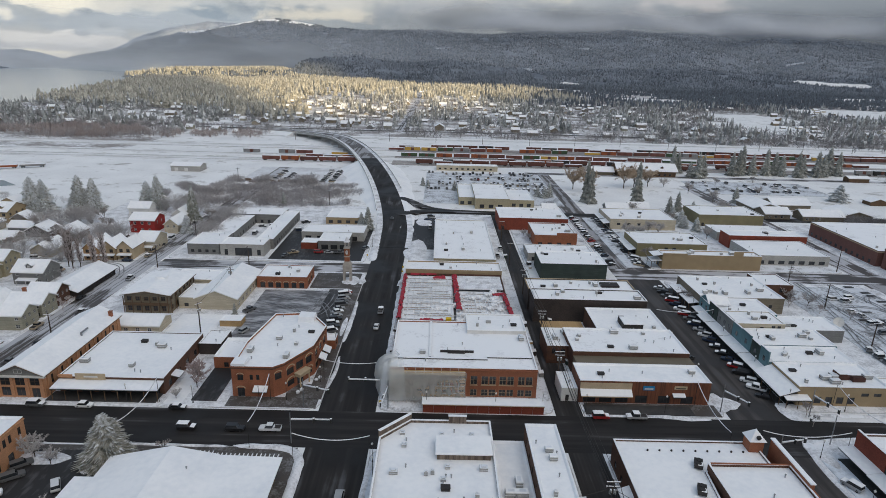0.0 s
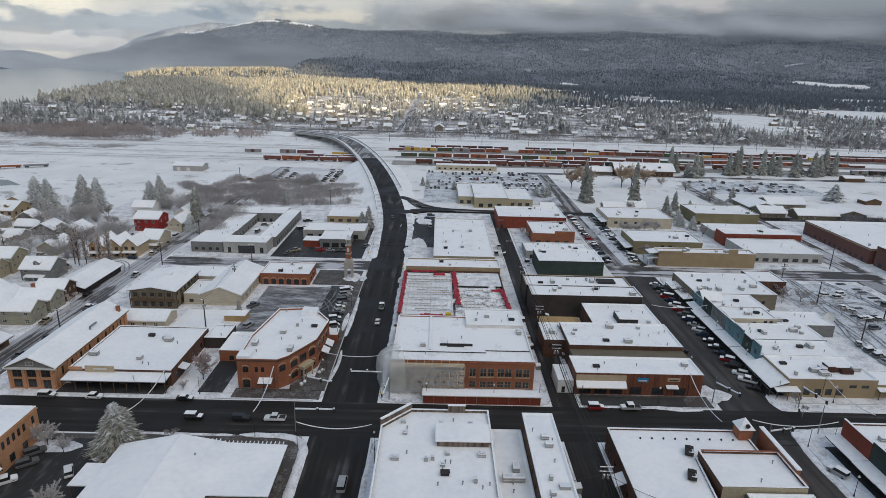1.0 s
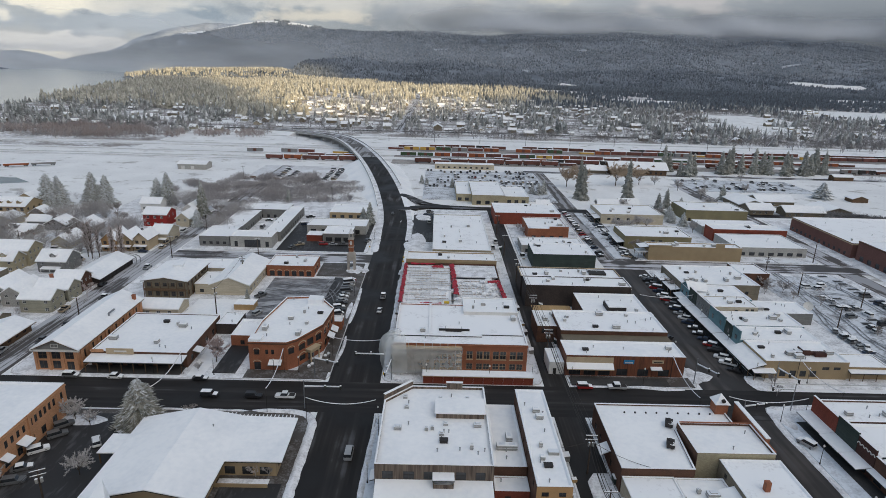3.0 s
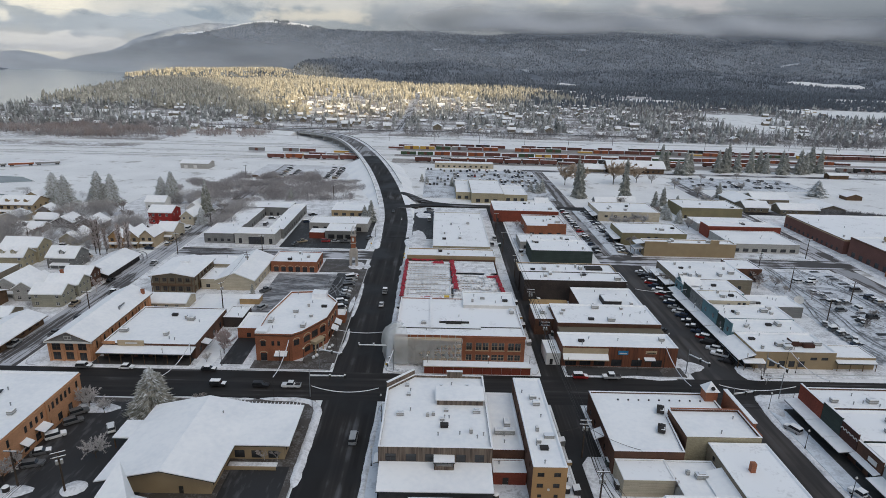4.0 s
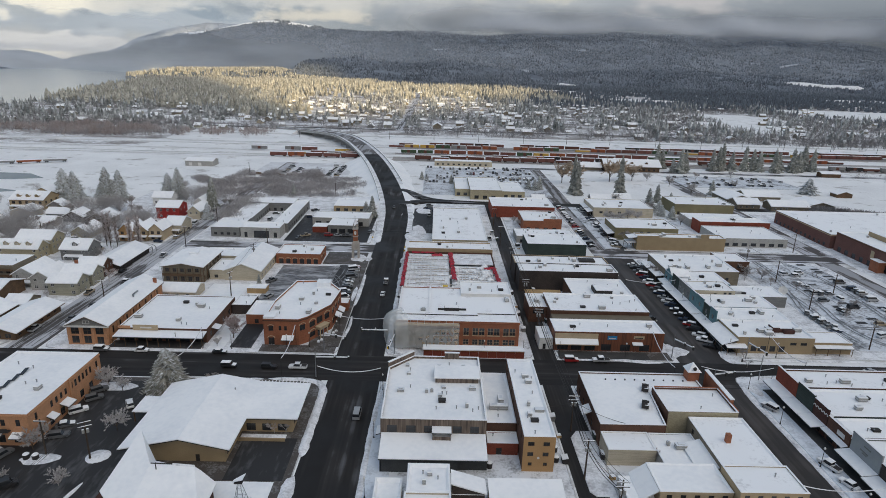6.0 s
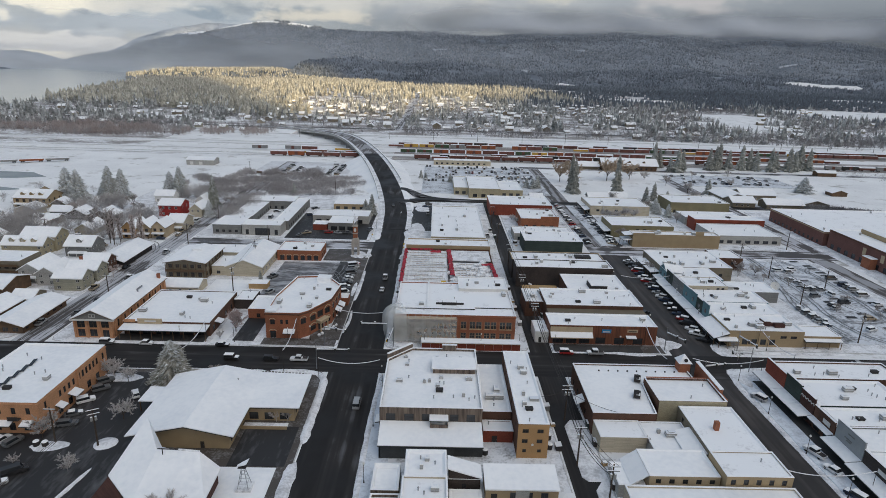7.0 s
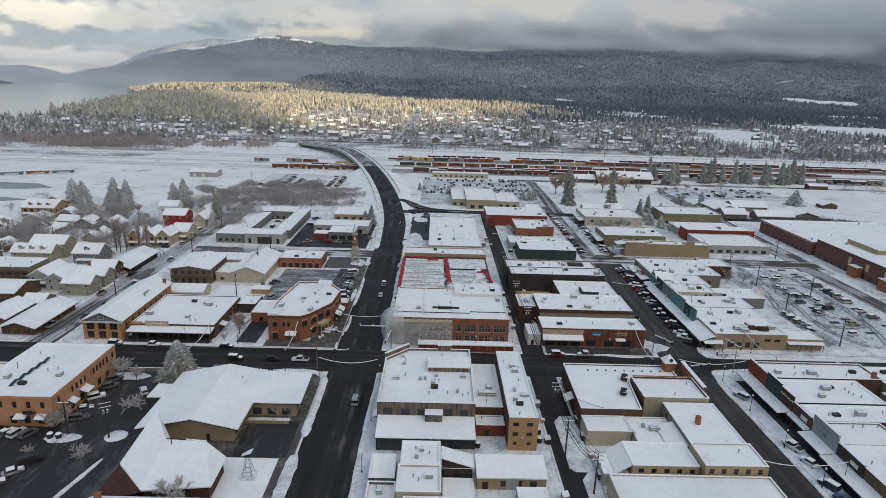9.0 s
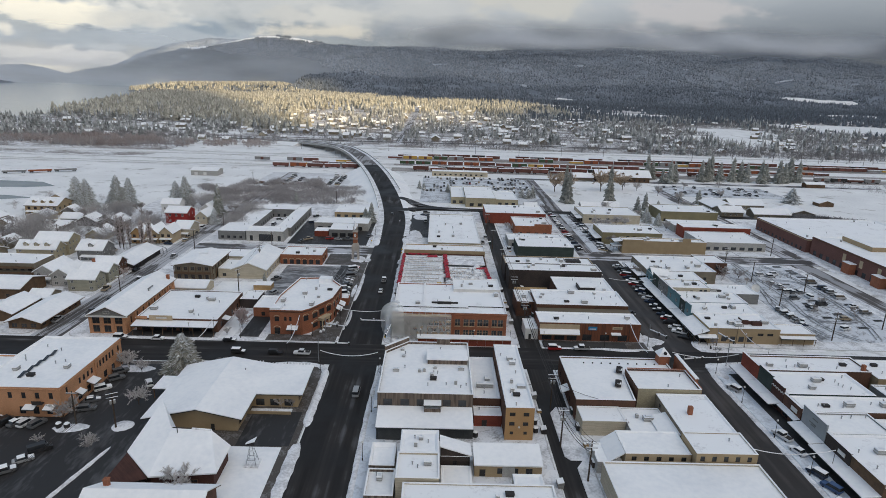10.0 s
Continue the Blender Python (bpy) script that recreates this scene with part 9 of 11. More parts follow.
for a, b in (((-56, -33, 10.5), (-67.2, -31.4, 9.5)), ((-56, -33, 10.4), (-63, -90, 10.5)), ((-56.6, -33, 10.4), (-63.6, -90, 10.5)), ((-57.1, -33, 10.3), (-64.2, -90, 10.4)), ((61, -17, 9), (46, -20, 8.5)), ((61, -17, 9), (74, -23, 6.4)), ((-56, 67, 11.5), (-58, 105, 11.5)),
             ((-58, 105, 11.5), (-60, 134, 10.5)), ((177, 35, 11.5), (174, 66, 10.5)), ((174, 66, 10.5), (181, 103, 10.5)), ((181, 103, 10.5), (178, 125, 10.5))):
    part("wire", wire(a, b, 0.8).mesh("wire", DARK), line)


def mast(x, y, reach, turn, heads=2, h=6.6):
    """A traffic signal on a long arm, snow along the top."""
    p = thing("traffic_signal", x, y, 0.15, "traffic signal on a long snow-topped mast arm", "traffic signal", "traffic signals", turn)
    part("pole", cached(("tp", h), lambda: Shape().tube((0, 0, 0), (0, 0, h + 2), 0.16, 0.11, 8).mesh("pole", STEEL)), p)
    arm = part("arm", Shape().tube((0, 0, h), (reach, 0, h + 0.3), 0.13, 0.08, 8).mesh("arm", STEEL), p)
    part("snow", Shape().box(0.2, reach, -0.11, 0.11, h + 0.16, h + 0.46).mesh("snow", SNOW), arm)
    for i in range(heads):
        hd_ = part("signal_head", cached("sig", lambda: Shape().box(-0.2, 0.2, -0.16, 0.16, -0.55, 0.55).box(-0.32, 0.32, 0.1, 0.14, -0.7, 0.7).mesh("signal_head", LENS)), arm, "", pose(reach * (1 - 0.42 * i), -0.25, h + 0.1))
        part("snow", cached("sigs", lambda: Shape().box(-0.24, 0.24, -0.2, 0.2, 0.55, 0.75, 0.05).mesh("snow", SNOW)), hd_)
    return p


mast(-11.0, 8.0, 10.0, 0)
mast(11.4, 27.6, 11.0, 180)
mast(11.5, 24.4, 9.0, -96)
mast(-11.5, 24.2, 8.0, -20)
mast(104, 26, 7.5, -60)
mast(128, 24.5, 8.0, -75)
mast(107, 2.6, 6.5, 12)
mast(126, 12.0, 6.0, 178, 1)


def lamp_post(x, y, h=5.0):
    p = thing("street_lamp", x, y, 0.15, "dark street lamp post with pale globe", "street lamp", "street lamps")
    part("post", cached(("lp", h), lambda: Shape().tube((0, 0, 0), (0, 0, 0.7), 0.2, 0.12, 8).tube((0, 0, 0.7), (0, 0, h), 0.08, 0.06, 8).mesh("post", DARK)), p)
    part("globe", cached(("lg", h), lambda: Shape().tube((0, 0, h), (0, 0, h + 0.25), 0.15, 0.3, 8).tube((0, 0, h + 0.25), (0, 0, h + 0.6), 0.3, 0.1, 8).mesh("globe", WHITE)), p)


for x, y in ((9.8, 1.0), (10.4, -4), (9.6, -22), (9.8, -44), (-24, 25.4), (-17, 27.5), (-9.4, 37), (-8.8, 60), (10.2, 42), (10.2, 66), (22, 24.5), (41, 24.5), (54, 25), (-8.4, 90), (-60, 25), (-42, 25), (104.6, 44), (104.6, 66), (104.6, 92),
             (125.2, 50), (125.2, 72), (125.2, 98), (125, 30), (140, 27.6), (119.6, -30), (119.6, -12), (119.6, -46), (104.6, -30), (119.8, 6), (-9, 172), (11, 176), (66, 24.8), (88, 24.8)):
    lamp_post(x, y)


def garland(p, q, sag):
    g = thing("garland", 0, 0, 0, "snow-laden festive garland hung across the street", "garland", "street garlands")
    part("rope", wire(p, q, sag, 0.13, 14).mesh("rope", SNOW_PILE), g)
    for k in (p, q):
        part("end_pole", Shape().tube((k[0], k[1], 0.1), (k[0], k[1], k[2] + 0.3), 0.08, 0.06, 6).mesh("end_pole", DARK), g)


garland((-9.2, 2.0, 7.2), (9.2, 1.6, 7.2), 1.6)
garland((-8.6, 38.5, 7.0), (10.6, 38.8, 7.0), 1.2)
garland((105.0, 7.4, 7.0), (127.0, 7.2, 7.0), 1.6)
garland((104.6, -45.6, 7.0), (125, -45.4, 7.0), 1.4)
garland((104.8, 82.5, 7.0), (126.4, 83.5, 7.0), 1.2)
garland((-21.4, 27.4, 8.2), (-20.6, 5.4, 7.6), 1.6)
garland((98.0, 29.2, 7.4), (96.4, 5.6, 7.4), 1.6)
garland((138, 30, 7.4), (138.4, 10, 7.4), 1.6)
garland((-51.6, 4.6, 7.4), (-51.2, 25, 7.4), 1.6)

# windmill ornament in the snowy yard, bins, dish aerial, parking signs
wm = thing("windmill", -16.4, -46.4, 0.2, "small steel lattice windmill on a snowy plinth", "windmill")
wm.matrix_basis = pose(-16.4, -46.4, 0.2) @ Matrix.Diagonal((0.8, 0.8, 0.78, 1))
part("plinth", Shape().box(-2.2, 2.2, -2.0, 2.0, 0, 0.7, 0.1).mesh("plinth", SNOW_PILE), wm)
for sx in (-1, 1):
    for sy in (-1, 1):
        part("leg", Shape().tube((sx * 1.5, sy * 1.5, 0.6), (sx * 0.25, sy * 0.25, 7.4), 0.09, 0.07, 6).mesh("leg", STEEL), wm)
for z in (2.2, 3.8, 5.4):
    w = 1.4 - (z - 0.6) / 6.8 * 1.2
    part("brace", Shape().tube((-w, -w, z), (w, -w, z), 0.05).tube((w, -w, z), (w, w, z), 0.05).tube((w, w, z), (-w, w, z), 0.05).tube((-w, w, z), (-w, -w, z), 0.05).mesh("brace", STEEL), wm)
part("platform", Shape().box(-1.1, 1.1, -1.1, 1.1, 7.3, 7.45).mesh("platform", DARK), wm)
part("cap", Shape().slab([(-1.6, -0.4, 7.5), (1.4, -1.3, 9.0), (1.5, 1.3, 9.0), (-1.5, 0.5, 7.5)], 0.25).mesh("cap", SNOW), wm, "tilted snow-covered vane")
for x, y in ((36.0, -32.3), (38.2, -32.7), (54.6, -30), (55.0, -26), (-70.8, -33.0), (-68.6, -33.1)):
    b = thing("barrel", x, y, 0.2, "dark round bin with a cap of snow", "bin", "snow-capped bins")
    part("body", cached("bb", lambda: Shape().tube((0, 0, 0), (0, 0, 1.4), 0.7, 0.75, 12).mesh("body", DARK)), b)
    part("snow", cached("bs", lambda: Shape().tube((0, 0, 1.4), (0, 0, 1.65), 0.75, 0.5, 12).mesh("snow", SNOW)), b)
ds = thing("satellite_dish", 169.2, 78, 0, "large white satellite dish on a post", "satellite dish")
part("post", Shape().tube((0, 0, 0), (0, 0, 5.2), 0.15, 0.15, 8).mesh("post", STEEL), ds)
rings = [(0.0, 0.0), (0.7, 0.08), (1.3, 0.28), (1.8, 0.55)]
v, f, n = [(0, 0, 0)], [], 16
for rr, zz in rings[1:]:
    v += [(math.cos(k * math.tau / n) * rr, math.sin(k * math.tau / n) * rr, zz) for k in range(n)]
f = [(0, 1 + k, 1 + (k + 1) % n) for k in range(n)] + [(1 + r_ * n + k, 1 + (r_ + 1) * n + k, 1 + (r_ + 1) * n + (k + 1) % n, 1 + r_ * n + (k + 1) % n) for r_ in range(2) for k in range(n)]
dsh = part("dish", Shape().add(v, f).mesh("dish", WHITE), ds, "white parabolic dish", pose(0, -0.3, 5.6, 62, 0, -20))
part("feed", Shape().tube((0, 0, 0), (0, 0, 1.4), 0.05, 0.08, 6).mesh("feed", STEEL), dsh)
for x, y in ((9.4, 12 + 12), (8.9, 130), (-9.2, 152), (8.8, 136)):
    g = thing("road_sign", x, y, 0.1, "yellow diamond road sign on a thin post", "road sign", "road signs")
    part("post", cached("sp", lambda: Shape().tube((0, 0, 0), (0, 0, 2.6), 0.04, 0.04, 6).mesh("post", STEEL)), g)
    part("plate", cached("spl", lambda: Shape().box(-0.35, 0.35, -0.04, 0.0, 1.9, 2.7).mesh("plate", SAFETY)), g)
for i, (x, y) in enumerate(((9.9, 52), (10.1, 57), (10.0, 73))):
    g = thing("newspaper_box", x, y, 0.2, "dark roadside box dusted with snow", "box")
    part("body", cached("nb", lambda: Shape().box(-0.7, 0.7, -1.0, 1.0, 0, 1.2, 0.08).mesh("body", DARK)), g)
    part("snow", cached("ns", lambda: Shape().box(-0.65, 0.65, -0.95, 0.95, 1.2, 1.35, 0.05).mesh("snow", SNOW)), g)
def dumpster(x, y, turn, material, colour):
    b = thing("dumpster", x, y, 0.15, f"{colour} steel waste container with snow on its lid", "dumpster", "waste containers", turn)
    part("body", cached(("du", colour), lambda: Shape().add([(-1.0, -0.7, 0), (1.0, -0.7, 0), (1.0, 0.6, 0), (-1.0, 0.6, 0), (-1.0, -0.9, 1.2), (1.0, -0.9, 1.2), (1.0, 0.7, 1.5), (-1.0, 0.7, 1.5)], [(3, 2, 1, 0), (0, 1, 5, 4), (1, 2, 6, 5), (2, 3, 7, 6), (3, 0, 4, 7), (4, 5, 6, 7)]).mesh("body", material)), b)
    part("snow", cached("dus", lambda: Shape().slab([(-0.95, -0.85, 1.4), (0.95, -0.85, 1.4), (0.95, 0.65, 1.7), (-0.95, 0.65, 1.7)], 0.18).mesh("snow", SNOW)), b)


def pallet_stack(x, y, turn, n):
    b = thing("pallet_stack", x, y, 0.15, "stack of weathered wooden pallets under snow", "pallets", "pallet stacks", turn)
    for k in range(n):
        part("pallet", cached("pal", lambda: Shape().box(-0.6, 0.6, -0.5, 0.5, 0, 0.03).box(-0.6, 0.6, -0.5, -0.4, 0.03, 0.12).box(-0.6, 0.6, 0.4, 0.5, 0.03, 0.12).box(-0.6, 0.6, -0.5, 0.5, 0.12, 0.15).mesh("pallet", PLANK)), b, "", pose(0, 0, k * 0.15))
    part("snow", cached("pals", lambda: Shape().box(-0.58, 0.58, -0.48, 0.48, 0, 0.15, 0.06).mesh("snow", SNOW)), b, "", pose(0, 0, n * 0.15))


for i, (x, y, t) in enumerate(((66.8, -20, 92), (66.6, -28, 88), (57.0, -12, 270), (66.2, 34, 90), (66.4, 52, 92), (66.0, 66, 88), (56.8, 44, 268), (56.6, 58, 272), (66.2, 84, 90), (56.6, 80, 270), (66.6, 104, 92), (66.4, 126, 88), (58, 160, 270), (68, 150, 20), (76, 147, 8), (-56, 52, 90), (-46, 62, 0), (56.8, -30, 270), (57, -52, 272), (66.9, -44, 90))):
    dumpster(x, y, t, (GREEN, DARK, GREY, BRICK_DARK)[i % 4], ("green", "black", "grey", "brown")[i % 4])
for i, (x, y, t) in enumerate(((66.4, 40, 10), (66.6, 60, 30), (56.8, 66, 5), (66.4, 92, 80), (68, 145, 15), (72, 144.6, 40), (57.2, -20, 8), (66.8, -36, 12), (10.6, 66, 5), (10.4, 80, 20))):
    pallet_stack(x, y, t, 3 + i % 4)


tb = thing("trailer", 13.0, -56.6, 0.1, "dark open trailer filled with snow", "trailer")
part("box", Shape().box(-1.2, 1.2, -3.4, 3.4, 0.4, 0.6).box(-1.2, -1.1, -3.4, 3.4, 0.6, 1.5).box(1.1, 1.2, -3.4, 3.4, 0.6, 1.5).box(-1.1, 1.1, -3.4, -3.3, 0.6, 1.5).box(-1.1, 1.1, 3.3, 3.4, 0.6, 1.5).mesh("box", DARK), tb)
part("snow", Shape().box(-1.05, 1.05, -3.25, 3.25, 0.6, 1.2, 0.15).mesh("snow", SNOW_PILE), tb)
for sx in (-1, 1):
    part("wheel", Shape().tube((sx * 1.0, 0, 0.35), (sx * 1.25, 0, 0.35), 0.36, 0.36, 10).mesh("wheel", TYRE), tb)


# ---- trees ----
def spruce_mesh(seed, h, r, material, fine=1.0):
    """Drooping boughs in whorls, each a ridged, tapered clump of needles."""
    g, s = random.Random(seed), Shape()
    z = h * 0.07
    while z < h * 0.985:
        u = z / h
        rad = r * (1 - u) ** 0.62 * g.uniform(0.82, 1.12) + 0.15
        n = max(5, int((6 + rad * 3.6) * fine))
        turn = g.uniform(0, math.tau)
        for k in range(n):
            a = turn + k * math.tau / n + g.uniform(-0.2, 0.2)
            L = rad * g.uniform(0.52, 1.22) * (1 + 0.45 * noise.noise((math.cos(a) * 1.6 + seed, math.sin(a) * 1.6, z * 0.55)))
            w = (0.14 * L + 0.30) / fine
            droop = L * g.uniform(0.22, 0.5)
            c, sn = math.cos(a), math.sin(a)
            tip = (c * L, sn * L, z - droop)
            m = 0.55
            mid = (c * L * m, sn * L * m, z - droop * 0.35 + w * 0.45)
            lft = (c * L * m - sn * w, sn * L * m + c * w, z - droop * 0.55)
            rgt = (c * L * m + sn * w, sn * L * m - c * w, z - droop * 0.55)
            low = (c * L * m, sn * L * m, z - droop * 0.62 - w * 0.6)
            root_ = (0, 0, z + 0.25)
            s.add([root_, lft, mid, rgt, low, tip], [(0, 1, 2), (0, 2, 3), (1, 5, 2), (2, 5, 3), (0, 4, 1), (0, 3, 4), (1, 4, 5), (4, 3, 5)])
        z += (h * 0.030 * g.uniform(0.8, 1.25) + 0.05) / fine
    s.tube((0, 0, h * 0.9), (0, 0, h), 0.12, 0.02, 5)
    return s.mesh("crown", material)


def spruce(x, y, h, r, seed, material=NEEDLES, label="dark spruce with snow on its boughs", z=0.0, fine=1.0):
    t = thing("spruce_tree", x, y, z, label, "conifer", "spruces", (seed * 77) % 360)
    key = seed % 5
    k = Matrix.Diagonal((r / 4.0, r / 4.0, h / 18.0, 1))
    part("trunk", cached("sptrunk", lambda: Shape().tube((0, 0, -0.2), (0, 0, 15.5), 0.32, 0.05, 7).mesh("trunk", BARK)), t, "", k)
    part("crown", cached(("sp", key, material.name, fine), lambda: spruce_mesh(100 + key, 18.0, 4.0, material, fine)), t, "", k)
    return t


spruce(-51.4, -0.6, 13.2, 5.9, 1, FROSTED, "broad spruce white with frost on a corner bed", fine=3.4)
for i, (x, y, h, r) in enumerate(((129.9, 287, 27, 4.4), (128, 291, 31, 4.2), (158, 274, 33, 5.0), (237, 420, 26, 5), (243, 423, 20, 4.6), (252, 399, 23, 5.2), (258, 404, 21, 5), (246, 402, 14, 3.6), (289, 415, 22, 5), (296, 418, 24, 5), (302, 424, 28, 5.2),
                                  (310, 420, 20, 5), (323, 421, 25, 5), (332, 423, 22, 5), (337, 420, 20, 5), (349, 415, 24, 5.2), (356, 420, 20, 5), (369, 419, 24, 5.6), (376, 422, 21, 5.4), (387, 432, 27, 6), (394, 428, 23, 5), (322, 314, 13, 8),
                                  (-212.4, 221, 20, 6.6), (-209, 226, 18, 6.2), (-193.8, 236, 19, 5.6), (-186, 237, 17.5, 5.6), (-200, 240, 9, 4.0), (-157.2, 245, 15, 5.2), (-148.6, 241, 19, 5.4), (-152, 246, 14, 4.6), (-116.6, 214, 19, 4.0), (-110.5, 190, 9, 3.4), (-75.6, 258, 9, 2.2),
                                  (-14.7, 203, 14, 3.6), (-16, 210, 10, 3), (-20, 214, 8, 2.6), (104, 303, 11, 3.8), (100, 300, 9, 3.4), (96, 305, 8, 3.2), (176, 262, 12, 3), (184, 268, 14, 3.4), (190, 258, 10, 3), (171, 243, 10, 3.6), (174, 236, 9, 3.8), (172, 226, 8, 3.6), (176, 218, 9, 3.4), (36, 318, 8, 2.4), (16, 328, 6, 2), (12, 334, 7, 2.2),
                                  (238, 300, 12, 3.4), (-56, 100, 6, 1.4), (-55, 95, 6, 1.4), (-53, 90, 5, 1.4), (-50, 84, 5, 1.2), (-52, 108, 5, 1.2))):
    if x < -100:
        spruce(x, y, h * 1.12, r * 1.05, i + 2, NEEDLES_WHITE, "tall spruce white with frost near small houses", fine=2.4)
    else:
        spruce(x, y, h, r, i + 2)


def bare_mesh(seed, h, material):
    """Trunk, limbs and fine twigs by repeated forking."""
    g, s = random.Random(seed), Shape()

    def grow(p, d, length, r, level):
        q = p + d * length
        s.tube(p, q, r, r * 0.66, 5 if level < 2 else 3)
        if level >= 3:
            for k in range(5 if level == 5 else 3):
                e = (d + Vector((g.gauss(0, 0.6), g.gauss(0, 0.6), g.gauss(0.1, 0.4)))).normalized() * length * g.uniform(0.7, 1.3)
                o = p + d * length * g.uniform(0.2, 1.0)
                w = e.orthogonal().normalized() * 0.05
                s.add([tuple(o - w), tuple(o + w), tuple(o + e)], [(0, 1, 2)])
        if level == 5:
            return
        for k in range(3 if level in (0, 1, 2) else 2 + (g.random() < 0.6)):
            axis = Vector((g.gauss(0, 1), g.gauss(0, 1), g.gauss(0, 0.5)))
            nd = (d + axis.normalized() * g.uniform(0.38, 0.75) + Vector((0, 0, 0.14))).normalized()
            grow(p + d * length * g.uniform(0.72, 1.0), nd, length * g.uniform(0.62, 0.82), max(0.028, r * 0.6), level + 1)
    grow(Vector((0, 0, -0.1)), Vector((g.uniform(-0.05, 0.05), g.uniform(-0.05, 0.05), 1)), h * 0.27, h * 0.022, 0)
    return s.mesh("crown", material)


def bare_tree(x, y, h, seed, material=TWIG, label="bare tree with frosted twigs", spread=1.0):
    t = thing("bare_tree", x, y, 0, label, "tree", "bare trees", (seed * 53) % 360)
    k = Matrix.Diagonal((h / 10 * spread, h / 10 * spread, h / 10, 1))
    part("crown", cached(("bt", seed % 5, material.name), lambda: bare_mesh(300 + seed % 5, 10.0, material)), t, "", k)
    return t


for i, (x, y, h, m, w) in enumerate((
                                     (-113, 84, 6, TWIG_ROSE, 1.1), (-114, 90, 5, TWIG_ROSE, 1.1), 
                                     (-160, 150, 11, TWIG, 1.1), (-175, 145, 12, TWIG, 1.2), (-190, 150, 13, TWIG, 1.2), (-204, 140, 12, TWIG, 1.2), (-168, 170, 11, TWIG, 1.2), (-183, 182, 12, TWIG, 1.2), (-200, 190, 11, TWIG, 1.2), (-150, 185, 12, TWIG, 1.2),
                                     (-163, 205, 11, TWIG, 1.3), (-215, 160, 12, TWIG, 1.2), (-230, 150, 13, TWIG, 1.2), (-190, 120, 11, TWIG, 1.2), (-210, 110, 12, TWIG, 1.2), (-150, 160, 10, TWIG, 1.1), (-100, 196, 9, TWIG, 1.3), (-106, 212, 9, TWIG, 1.3),
                                     (-98, 236, 8, TWIG, 1.4), (-110, 190, 8, TWIG, 1.2), (131, 158, 9, TWIG, 1.4), (129, 163, 8, TWIG, 1.4), (125, 105, 7, TWIG, 1.2), (124.8, 112, 6, TWIG, 1.2), (167, 104, 6, TWIG, 1.5), (171, 110, 5, TWIG, 1.5), (176, 98, 5, TWIG, 1.5),
                                     (200, 372, 12, TWIG, 1.1),
                                     (153, 223, 8, TWIG, 1.3), (168, 240, 8, TWIG, 1.3), (78, -30.5, 6, TWIG, 0.9), (126.4, 20, 5, TWIG, 1.0), (127.5, 25, 5, TWIG, 1.0), (-41, 4, 4, TWIG, 1.5), (-16, -20.6, 4, TWIG, 1.2), (-13, -20.8, 4, TWIG, 1.2), (188, 64, 5, TWIG, 1.5), (196, 72, 5, TWIG, 1.5),
                                     (184, 92, 6, TWIG, 1.5), (203, 60, 5, TWIG, 1.5), (250, 360, 9, TWIG, 1.2), (290, 378, 8, TWIG, 1.2), (-58, -42, 3, TWIG, 1.6), (-180, 40, 12, TWIG, 1.2), (-165, 52, 11, TWIG, 1.2), (-196, 60, 12, TWIG, 1.2), (-205, 84, 12, TWIG, 1.2), (-222, 90, 12, TWIG, 1.2))):
    bare_tree(x, y, h, i, m, {"frosted_twigs": "bare tree with frosted grey twigs", "frosted_reddish_twigs": "small bare tree with pinkish frosted twigs"}[m.name], w)


# ---- railway ----
CAR_COLOURS = {"rust-red": mat("rust_red_boxcar", (0.205, 0.085, 0.068), (0.14, 0.062, 0.052), 0.3, 3, 0.75), "yellow": mat("yellow_boxcar", (0.58, 0.37, 0.08), (0.46, 0.29, 0.07), 0.3, 3, 0.7),
               "dark brown": mat("brown_boxcar", (0.15, 0.065, 0.05), (0.10, 0.048, 0.04), 0.3, 3, 0.8), "green": mat("green_boxcar", (0.07, 0.11, 0.06), (0.05, 0.08, 0.045), 0.3, 3, 0.75),
               "grey": mat("grey_boxcar", (0.28, 0.28, 0.28), (0.20, 0.20, 0.20), 0.3, 3, 0.7), "orange": mat("orange_boxcar", (0.32, 0.10, 0.04), (0.24, 0.075, 0.035), 0.3, 3, 0.75), "black": mat("black_gondola", (0.03, 0.03, 0.03), (0.05, 0.047, 0.045), 0.3, 3, 0.8)}


